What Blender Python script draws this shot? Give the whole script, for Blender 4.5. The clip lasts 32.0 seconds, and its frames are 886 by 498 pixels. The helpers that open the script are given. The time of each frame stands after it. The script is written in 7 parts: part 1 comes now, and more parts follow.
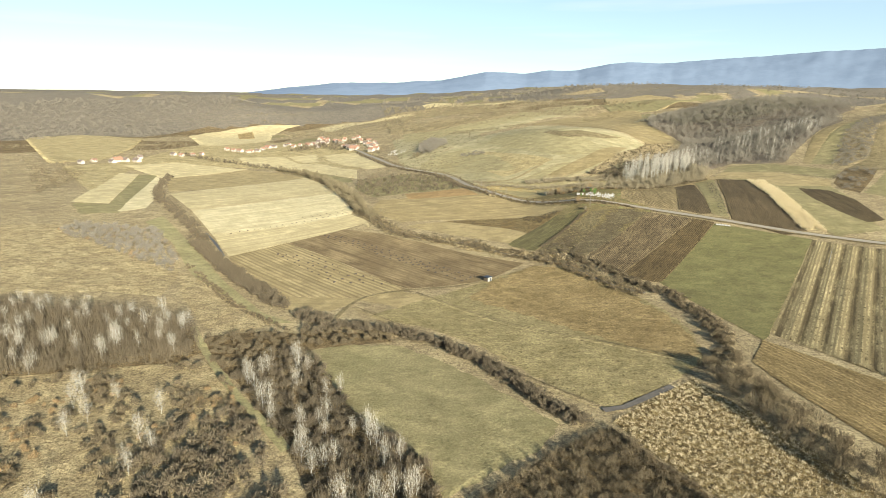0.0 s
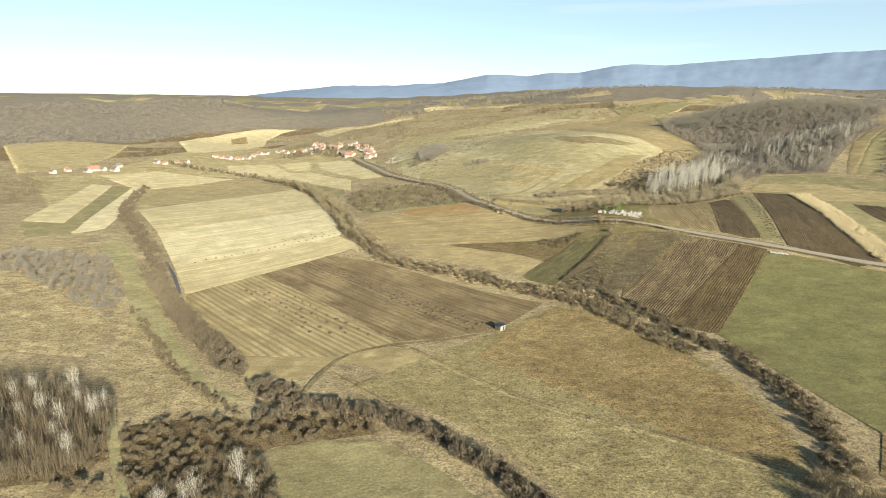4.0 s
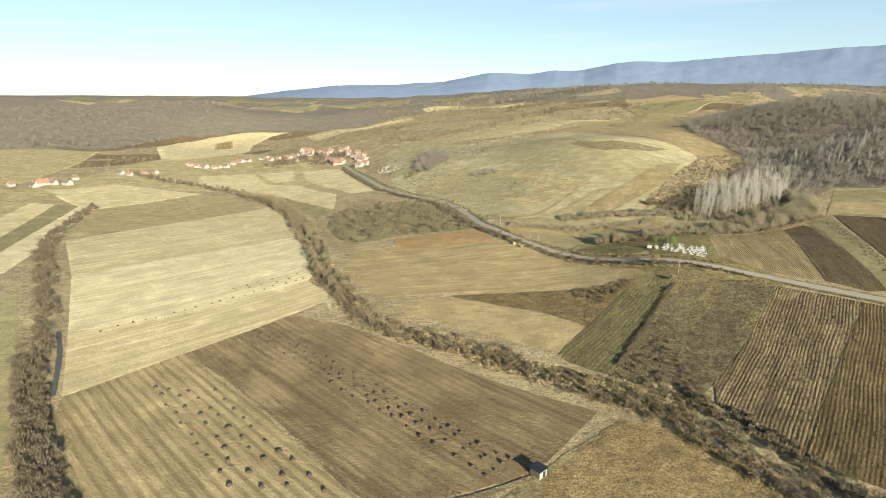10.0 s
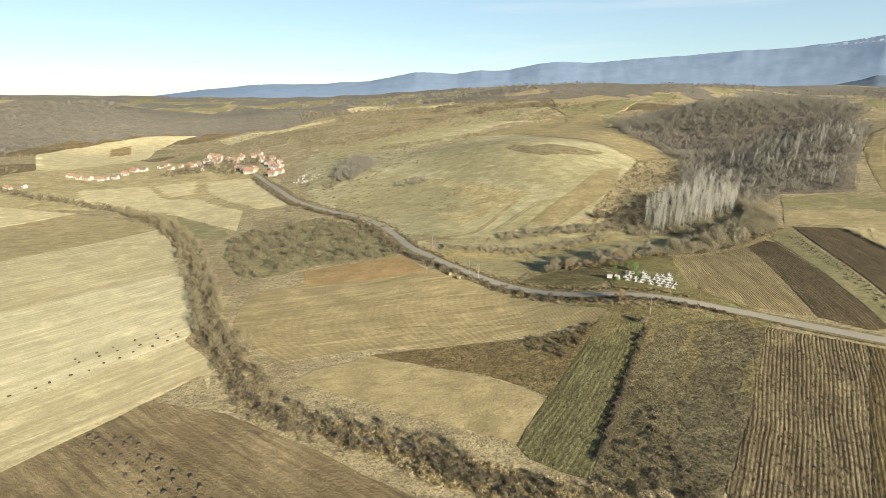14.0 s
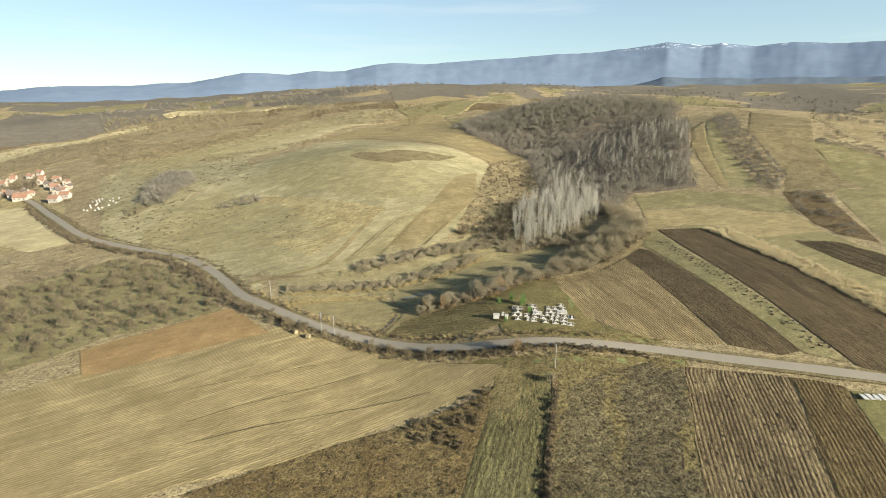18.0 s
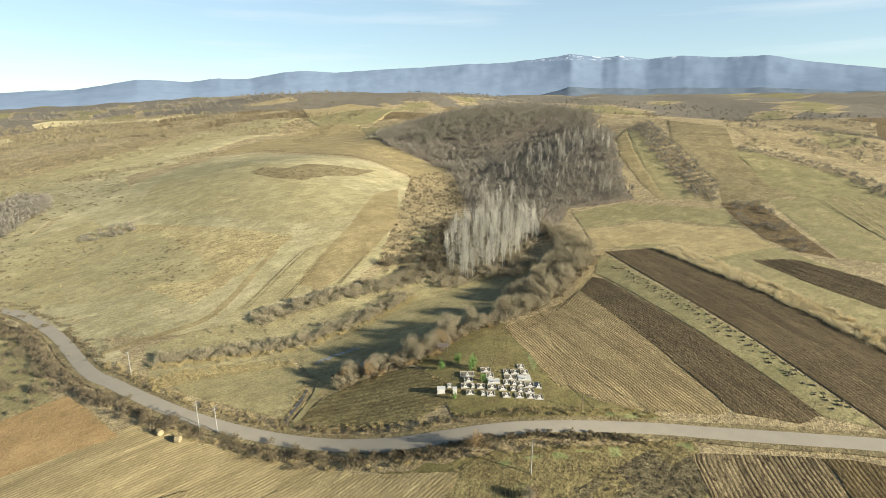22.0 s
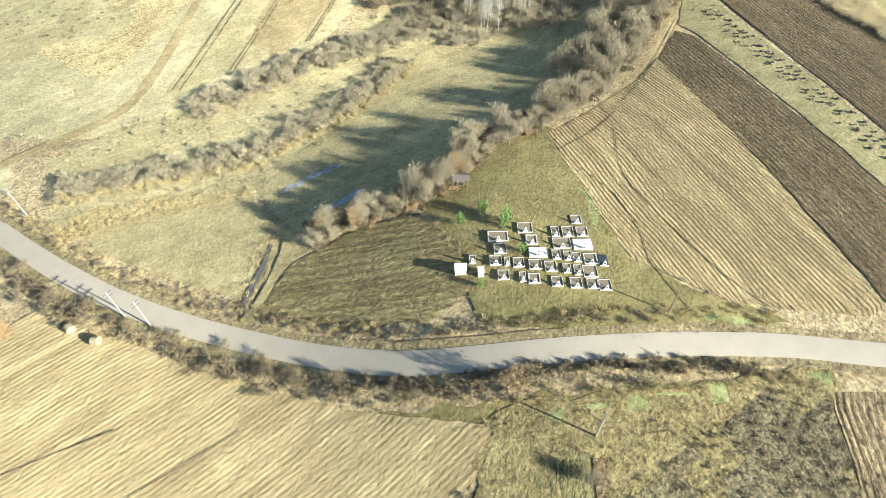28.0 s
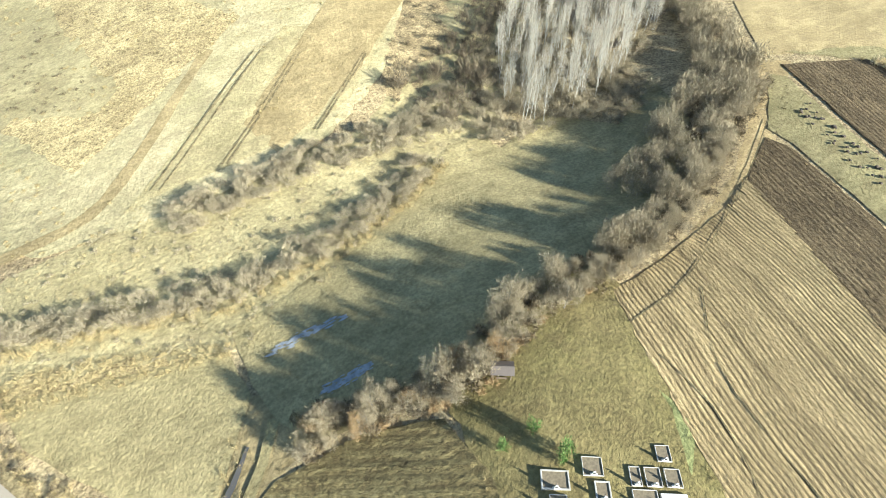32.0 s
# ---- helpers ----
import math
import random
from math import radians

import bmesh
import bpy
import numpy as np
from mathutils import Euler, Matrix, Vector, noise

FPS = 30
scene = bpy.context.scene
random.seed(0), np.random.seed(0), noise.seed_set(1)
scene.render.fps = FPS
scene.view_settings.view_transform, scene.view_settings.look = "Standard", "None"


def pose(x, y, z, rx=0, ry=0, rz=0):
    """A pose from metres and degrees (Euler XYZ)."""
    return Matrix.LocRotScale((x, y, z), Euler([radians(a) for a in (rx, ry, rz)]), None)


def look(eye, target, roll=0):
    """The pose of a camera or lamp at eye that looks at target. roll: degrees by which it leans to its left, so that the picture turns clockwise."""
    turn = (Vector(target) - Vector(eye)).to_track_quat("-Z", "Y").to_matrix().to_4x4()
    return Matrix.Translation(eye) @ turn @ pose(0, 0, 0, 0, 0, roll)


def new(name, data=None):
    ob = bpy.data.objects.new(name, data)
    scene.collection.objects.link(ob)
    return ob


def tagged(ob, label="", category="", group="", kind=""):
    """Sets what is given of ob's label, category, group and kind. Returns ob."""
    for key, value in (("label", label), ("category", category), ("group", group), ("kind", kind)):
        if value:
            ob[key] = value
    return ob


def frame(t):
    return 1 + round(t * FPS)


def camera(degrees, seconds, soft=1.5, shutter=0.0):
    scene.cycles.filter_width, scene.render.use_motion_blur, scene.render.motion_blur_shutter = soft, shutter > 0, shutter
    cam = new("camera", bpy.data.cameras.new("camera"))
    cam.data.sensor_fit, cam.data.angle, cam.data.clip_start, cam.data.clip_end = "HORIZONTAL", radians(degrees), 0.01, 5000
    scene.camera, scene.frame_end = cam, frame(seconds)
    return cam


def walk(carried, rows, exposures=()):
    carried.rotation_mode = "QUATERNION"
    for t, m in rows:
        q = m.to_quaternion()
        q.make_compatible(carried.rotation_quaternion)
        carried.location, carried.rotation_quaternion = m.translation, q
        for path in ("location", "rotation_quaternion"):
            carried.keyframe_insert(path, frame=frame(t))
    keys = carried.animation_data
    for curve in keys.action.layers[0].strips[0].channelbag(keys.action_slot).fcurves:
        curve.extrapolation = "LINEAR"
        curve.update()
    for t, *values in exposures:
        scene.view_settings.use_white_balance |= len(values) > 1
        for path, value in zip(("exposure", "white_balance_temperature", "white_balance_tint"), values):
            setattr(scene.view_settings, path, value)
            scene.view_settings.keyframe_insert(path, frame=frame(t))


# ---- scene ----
# seconds, place in metres, heading (to the left of +y), tilt (up) and lean in degrees
PATH = [
    (0.0, -92.22, -358.88, 67.24, 0.01, -16.60, 0.79),
    (0.5, -91.79, -353.13, 67.31, 0.15, -16.61, 0.66),
    (1.0, -91.49, -347.33, 67.32, 0.18, -16.60, 0.55),
    (1.5, -91.36, -341.41, 67.32, 0.22, -16.60, 0.48),
    (2.0, -91.44, -335.33, 67.36, 0.20, -16.60, 0.48),
    (2.5, -91.65, -329.10, 67.45, 0.23, -16.56, 0.56),
    (3.0, -91.95, -322.76, 67.50, 0.14, -16.47, 0.58),
    (3.5, -92.18, -316.34, 67.50, 0.22, -16.40, 0.69),
    (5.5, -92.38, -291.18, 67.49, 0.45, -16.16, 0.17),
    (6.0, -92.59, -284.88, 67.52, 0.49, -16.18, 0.04),
    (6.5, -92.77, -278.58, 67.58, 0.50, -16.18, 0.09),
    (7.0, -92.81, -272.26, 67.71, 0.51, -16.17, 0.14),
    (7.5, -92.74, -265.85, 67.85, 0.50, -16.20, 0.18),
    (8.0, -92.77, -259.31, 67.97, 0.49, -16.23, 0.23),
    (8.5, -92.92, -252.65, 68.08, 0.46, -16.29, 0.36),
    (9.0, -93.07, -245.89, 68.10, 0.43, -16.36, 0.34),
    (9.5, -93.07, -239.18, 68.07, 0.41, -16.40, 0.28),
    (10.0, -93.00, -232.50, 68.09, 0.35, -16.43, 0.21),
    (10.5, -92.80, -225.92, 68.06, -0.44, -16.42, 0.24),
    (11.0, -92.64, -219.50, 67.96, -1.16, -16.38, 0.20),
    (11.5, -92.23, -213.32, 67.88, -1.96, -16.43, 0.41),
    (12.0, -91.55, -207.28, 67.89, -3.39, -16.40, 0.29),
    (12.5, -90.61, -201.23, 68.00, -4.38, -16.38, 0.32),
    (13.0, -89.63, -195.18, 68.21, -5.53, -16.38, 0.32),
    (13.5, -88.71, -188.99, 68.47, -6.59, -16.42, 0.19),
    (14.0, -87.75, -182.73, 68.64, -7.18, -16.45, 0.26),
    (14.5, -86.71, -176.43, 68.73, -7.45, -16.48, 0.32),
    (16.5, -81.45, -151.13, 68.42, -10.24, -16.51, 0.20),
    (17.0, -80.36, -145.39, 68.50, -15.13, -16.40, 0.05),
    (17.5, -79.11, -139.86, 68.60, -20.70, -16.33, -0.03),
    (18.0, -77.60, -134.49, 68.68, -23.81, -16.32, -0.18),
    (18.5, -75.84, -129.24, 68.70, -26.64, -16.29, -0.18),
    (19.0, -74.11, -123.83, 68.68, -30.49, -16.25, -0.22),
    (19.5, -72.14, -118.53, 68.60, -31.24, -16.20, -0.15),
    (20.0, -69.90, -113.41, 68.52, -31.55, -16.18, -0.06),
    (20.5, -67.56, -108.44, 68.51, -31.86, -16.17, -0.10),
    (20.6, -67.09, -107.47, 68.50, -31.96, -16.08, -0.10),
    (20.7, -66.62, -106.49, 68.48, -32.05, -15.58, -0.09),
    (20.8, -66.15, -105.52, 68.47, -32.14, -14.39, -0.09),
    (20.9, -65.68, -104.54, 68.46, -32.23, -13.45, -0.08),
    (21.0, -65.21, -103.56, 68.45, -32.32, -13.21, -0.08),
    (21.5, -62.91, -98.99, 68.09, -32.62, -13.24, -0.05),
    (21.9, -61.10, -95.59, 67.53, -32.88, -13.39, -0.08),
    (22.0, -60.65, -94.74, 67.39, -32.94, -15.42, -0.09),
    (22.1, -60.17, -93.90, 67.33, -32.98, -18.28, -0.08),
    (22.2, -59.68, -93.06, 67.27, -33.03, -21.14, -0.08),
    (22.3, -59.19, -92.22, 67.20, -33.07, -23.72, -0.08),
    (22.4, -58.70, -91.39, 67.14, -33.11, -26.58, -0.08),
    (22.5, -58.22, -90.55, 67.08, -33.15, -29.73, -0.08),
    (22.6, -57.71, -89.71, 67.06, -33.16, -32.72, -0.09),
    (22.7, -57.20, -88.87, 67.04, -33.17, -35.12, -0.10),
    (22.8, -56.70, -88.04, 67.02, -33.19, -37.32, -0.11),
    (22.9, -56.19, -87.20, 67.00, -33.20, -38.91, -0.13),
    (23.0, -55.68, -86.36, 66.98, -33.21, -39.71, -0.14),
    (23.5, -53.16, -82.20, 66.79, -33.24, -39.51, -0.16),
    (24.0, -50.66, -78.14, 66.52, -33.19, -39.17, -0.21),
    (24.1, -50.17, -77.35, 66.46, -33.18, -40.08, -0.22),
    (24.3, -49.19, -75.77, 66.35, -33.16, -42.01, -0.25),
    (24.5, -48.21, -74.20, 66.23, -33.14, -44.24, -0.28),
    (26.5, -38.34, -58.26, 66.56, -32.24, -48.07, -1.14),
    (27.0, -35.92, -54.08, 66.64, -32.00, -47.88, -1.26),
    (27.5, -33.69, -49.93, 66.79, -31.91, -47.62, -1.21),
    (28.0, -31.61, -45.63, 66.99, -31.94, -47.42, -1.14),
    (28.5, -29.45, -41.19, 67.14, -31.94, -47.27, -0.98),
    (29.0, -27.21, -36.72, 67.32, -31.86, -47.15, -0.94),
    (29.5, -24.93, -32.30, 67.59, -31.68, -47.06, -1.05),
    (30.0, -22.58, -27.95, 67.96, -31.51, -47.00, -1.28),
    (30.5, -20.28, -23.52, 68.13, -31.37, -46.90, -1.37),
    (31.0, -18.15, -19.21, 68.02, -31.26, -46.59, -1.07),
    (31.5, -16.13, -15.20, 68.05, -30.88, -46.28, -0.83),
    (32.0, -14.18, -11.45, 68.31, -29.90, -46.36, -0.36),
]


def aim(x, y, z, yaw, tilt, lean):
    return (Matrix.Translation((x, y, z)) @ Matrix.Rotation(radians(yaw), 4, "Z")
            @ Matrix.Rotation(radians(90 + tilt), 4, "X") @ Matrix.Rotation(radians(lean), 4, "Z"))


cam = camera(80.07, 32.0, 0.7)
walk(cam, [(row[0], aim(*row[1:])) for row in PATH],
     exposures=[(0, 1.67, 6500, 10), (4, 1.60, 6500, 10), (8, 1.56, 6500, 10), (13, 1.44, 6500, 10), (17, 1.43, 6500, 10), (21.8, 1.52, 6500, 10), (22.5, 1.54, 6450, 10),
                (23, 1.63, 6400, 10), (24, 2.18, 6250, 10), (26.5, 2.37, 5950, 9), (32, 2.35, 5850, 9)])


# ---- light ----
SUN_TO = Vector((0.455, -0.785, 0.0)).normalized()
SUN_HEIGHT = radians(18.5)
world = bpy.data.worlds.new("sky")
scene.world = world
world.use_nodes = True
wn = world.node_tree
sky = wn.nodes.new("ShaderNodeTexSky")
sky.sky_type = "NISHITA"
sky.sun_disc = False
sky.sun_elevation = SUN_HEIGHT
sky.sun_rotation = math.atan2(SUN_TO.x, SUN_TO.y)
sky.air_density, sky.dust_density, sky.ozone_density = 0.85, 0.05, 1.2
tint = wn.nodes.new("ShaderNodeMix")
tint.data_type, tint.blend_type = "RGBA", "MULTIPLY"
tint.inputs[0].default_value, tint.inputs[7].default_value = 1.0, (0.92, 1.02, 1.05, 1)
wn.links.new(sky.outputs[0], tint.inputs[6])
veil = wn.nodes.new("ShaderNodeMix")
veil.data_type = "RGBA"
veil.inputs[7].default_value = (4.5, 5.75, 6.3, 1)
wn.links.new(tint.outputs[2], veil.inputs[6])
wisp = wn.nodes.new("ShaderNodeTexNoise")
wisp.inputs["Scale"].default_value, wisp.inputs["Detail"].default_value = 3.0, 6.0
at = wn.nodes.new("ShaderNodeTexCoord")
height = wn.nodes.new("ShaderNodeSeparateXYZ")
wn.links.new(at.outputs["Generated"], height.inputs[0])
haze = wn.nodes.new("ShaderNodeMapRange")
haze.inputs[1].default_value, haze.inputs[2].default_value = 0.12, 0.5
haze.inputs[3].default_value, haze.inputs[4].default_value = 0.46, 0.05
wn.links.new(height.outputs["Z"], haze.inputs[0])
wn.links.new(haze.outputs[0], veil.inputs[0])
stretch = wn.nodes.new("ShaderNodeMapping")
stretch.inputs["Scale"].default_value = (0.7, 0.7, 9.0)
wn.links.new(at.outputs["Generated"], stretch.inputs[0])
wn.links.new(stretch.outputs[0], wisp.inputs["Vector"])
thin = wn.nodes.new("ShaderNodeMapRange")
thin.inputs[1].default_value, thin.inputs[2].default_value, thin.inputs[4].default_value = 0.52, 0.78, 0.5
wn.links.new(wisp.outputs[0], thin.inputs[0])
cloud = wn.nodes.new("ShaderNodeMix")
cloud.data_type = "RGBA"
cloud.inputs[7].default_value = (6.6, 7.0, 7.2, 1)
low_cloud = wn.nodes.new("ShaderNodeMath")
low_cloud.operation = "MULTIPLY"
wn.links.new(thin.outputs[0], low_cloud.inputs[0])
less = wn.nodes.new("ShaderNodeMapRange")
less.inputs[1].default_value, less.inputs[2].default_value = 0.15, 0.5
less.inputs[3].default_value, less.inputs[4].default_value = 1.0, 0.15
wn.links.new(height.outputs["Z"], less.inputs[0])
wn.links.new(less.outputs[0], low_cloud.inputs[1])
wn.links.new(low_cloud.outputs[0], cloud.inputs[0])
wn.links.new(veil.outputs[2], cloud.inputs[6])
wn.links.new(cloud.outputs[2], wn.nodes["Background"].inputs[0])
wn.nodes["Background"].inputs[1].default_value = 0.052
sun = new("sun", bpy.data.lights.new("sun", "SUN"))
sun.data.energy, sun.data.angle, sun.data.color = 5.0, radians(0.6), (1.0, 0.965, 0.825)
sun.matrix_world = look(SUN_TO * 100 * math.cos(SUN_HEIGHT) + Vector((0, 0, 100 * math.sin(SUN_HEIGHT))), (0, 0, 0))


# ---- the lie of the land ----
NEAR_HILLS = [
    (0, 10, 55, -1.3),
    (60, -20, 60, 8.0),
    (60, 50, 40, -1.4),
    (-20, 60, 50, -4.9),
    (-80, 30, 70, 3.1),
    (-100, -120, 120, -8.3),
    (-220, -60, 120, -2.9),
    (60, -160, 110, -2.5),
    (-180, 160, 120, -1.7),
    (-330, 300, 160, -12.4),
    (50, 200, 80, 19.2),
    (-110, 310, 70, 3.4),
    (60, 330, 120, -2.4),
    (150, 160, 60, -5.5),
    (260, 70, 110, 4.6),
    (420, 280, 160, 30.8),
]
FAR_HILLS = [
    (-200, 420, 120, 12.2),
    (40, 600, 220, 14.2),
    (330, 560, 200, 19.4),
    (450, -80, 260, 16.9),
    (-560, 80, 300, 9.0),
    (-600, 600, 320, -35.2),
    (-250, 950, 300, -9.9),
    (0, 0, 20, 4.5),
    (22, 26, 20, 3.2),
    (-20, 34, 22, 0.7),
    (4, -32, 20, 3.8),
    (46, -44, 24, 0.2),
    (58, 76, 26, -4.2),
    (-12, -24, 18, 0.2),
    (-55, 28, 24, 2.7),
    (85, 38, 26, -0.1),
    (-60, 66, 26, 3.0),
]
VALLEY_HILLS = [
    (345, 470, 95, 21.6),
    (420, 520, 120, 1.6),
    (363, 250, 75, -2),
    (476, 190, 100, 11),
    (268, 585, 100, -18.3),
    (205, 430, 70, -12.4),
    (222, 345, 50, -19.5),
    (165, 240, 45, -11.5),
    (100, 214, 45, -5.1),
    (30, 290, 70, 14.7),
    (-40, 215, 55, -3.8),
    (-98, 285, 60, 3.1),
    (-150, 330, 60, 1.6),
    (-230, 410, 80, -5.1),
    (-190, 340, 60, -4),
    (-405, 415, 120, 5.7),
    (-490, 280, 110, 7.4),
    (-470, 820, 160, -4),
    (-430, 900, 160, -7),
    (318, 1060, 220, 6.7),
    (600, 1210, 260, 29.6),
    (-645, 540, 150, 7.9),
    (-368, 175, 110, -0.7),
    (295, 190, 55, 8.3),
    (306, 110, 60, -0.2),
    (250, 60, 60, -0.3),
    (297, 293, 50, -10.9),
    (-103, 650, 130, 21),
    (0, 450, 110, 6.4),
    (150, 310, 60, 7.1),
    (160, 410, 70, 9.8),
    (-900, 1000, 230, 20.7),
    (-640, 1150, 170, 14.7),
    (-560, 1300, 150, -20.1),
    (-1100, 800, 230, 4.7),
    (204, 163, 50, 1.9),
    (109, 138, 40, -1.4),
]


def eased(v):
    v = np.clip(v, 0, 1)
    return v * v * (3 - 2 * v)


def ground_height(x, y):
    """Height of the land, for numbers or arrays."""
    x, y = np.asarray(x, float), np.asarray(y, float)
    away = np.hypot(x + 60, y + 100)
    side = eased((np.degrees(np.arctan2(x + 60, y + 200)) + 10) / 26)
    z = -9 + (46 + 21 * side) * eased((away - 350) / 1100) + 55 * side * eased((away - 800) / 2600)
    for hx, hy, width, height in NEAR_HILLS + FAR_HILLS + VALLEY_HILLS:
        z = z + height * np.exp(-((x - hx) ** 2 + (y - hy) ** 2) / (2 * width * width))
    return z


def gz(x, y):
    return float(ground_height(x, y))


def wild(x, y):
    """The unevenness of the far land."""
    w = min(1, max(0, (math.hypot(x, y) - 300) / 900))
    return w * (math.sin(x * 0.011 + 1.3) * math.cos(y * 0.013) * 7 + math.sin(x * 0.031 + y * 0.02) * 2.5 - 2)


def lie(x, y):
    """Height at which strips lie on the land and on its fields."""
    return gz(x, y) + wild(x, y) + min(1.3, max(0.0, (math.hypot(x, y) - 200) / 400))


# ---- materials ----
def material(name, build):
    m = bpy.data.materials.new(name)
    m.use_nodes = True
    nodes, links = m.node_tree.nodes, m.node_tree.links
    build(m, nodes, links, nodes["Principled BSDF"])
    return m


def mixed(nodes, links, fac, a, b):
    n = nodes.new("ShaderNodeMix")
    n.data_type = "RGBA"
    if isinstance(fac, float):
        n.inputs[0].default_value = fac
    else:
        links.new(fac, n.inputs[0])
    for k, v in ((6, a), (7, b)):
        if isinstance(v, tuple):
            n.inputs[k].default_value = (*v, 1)
        else:
            links.new(v, n.inputs[k])
    return n.outputs[2]


def noisy(nodes, links, vector, scale, detail=4.0, low=0.35, high=0.65, rough=0.55):
    t = nodes.new("ShaderNodeTexNoise")
    t.inputs["Scale"].default_value, t.inputs["Detail"].default_value, t.inputs["Roughness"].default_value = scale, detail, rough
    links.new(vector, t.inputs["Vector"])
    r = nodes.new("ShaderNodeMapRange")
    r.inputs[1].default_value, r.inputs[2].default_value = low, high
    links.new(t.outputs[0], r.inputs[0])
    return r.outputs[0]


def turned(nodes, links, angle, stretch=(1, 1, 1)):
    c = nodes.new("ShaderNodeTexCoord")
    a = nodes.new("ShaderNodeMapping")
    a.inputs["Rotation"].default_value = (0, 0, -radians(angle))
    links.new(c.outputs["Object"], a.inputs[0])
    b = nodes.new("ShaderNodeMapping")
    b.inputs["Scale"].default_value = stretch
    links.new(a.outputs[0], b.inputs[0])
    return b.outputs[0]


def bands(nodes, links, vector, spacing, distortion=1.5):
    w = nodes.new("ShaderNodeTexWave")
    w.bands_direction = "Y"
    w.inputs["Scale"].default_value = 0.31416 / spacing
    w.inputs["Distortion"].default_value, w.inputs["Detail"].default_value = distortion, 2.0
    w.inputs["Detail Scale"].default_value = 0.6
    links.new(vector, w.inputs[0])
    return w.outputs[1]


def shade(nodes, links, colour, vector, scale, low, high, detail=3.0, rough=0.7, near=0.36, far=0.64):
    """Lighter and darker grains of one colour."""
    t = nodes.new("ShaderNodeTexNoise")
    t.inputs["Scale"].default_value, t.inputs["Detail"].default_value, t.inputs["Roughness"].default_value = scale, detail, rough
    links.new(vector, t.inputs["Vector"])
    r = nodes.new("ShaderNodeMapRange")
    for k, v in zip((1, 2, 3, 4), (near, far, low, high)):
        r.inputs[k].default_value = v
    links.new(t.outputs[0], r.inputs[0])
    n = nodes.new("ShaderNodeVectorMath")
    n.operation = "SCALE"
    links.new(colour, n.inputs[0])
    links.new(r.outputs[0], n.inputs["Scale"])
    return n.outputs[0]


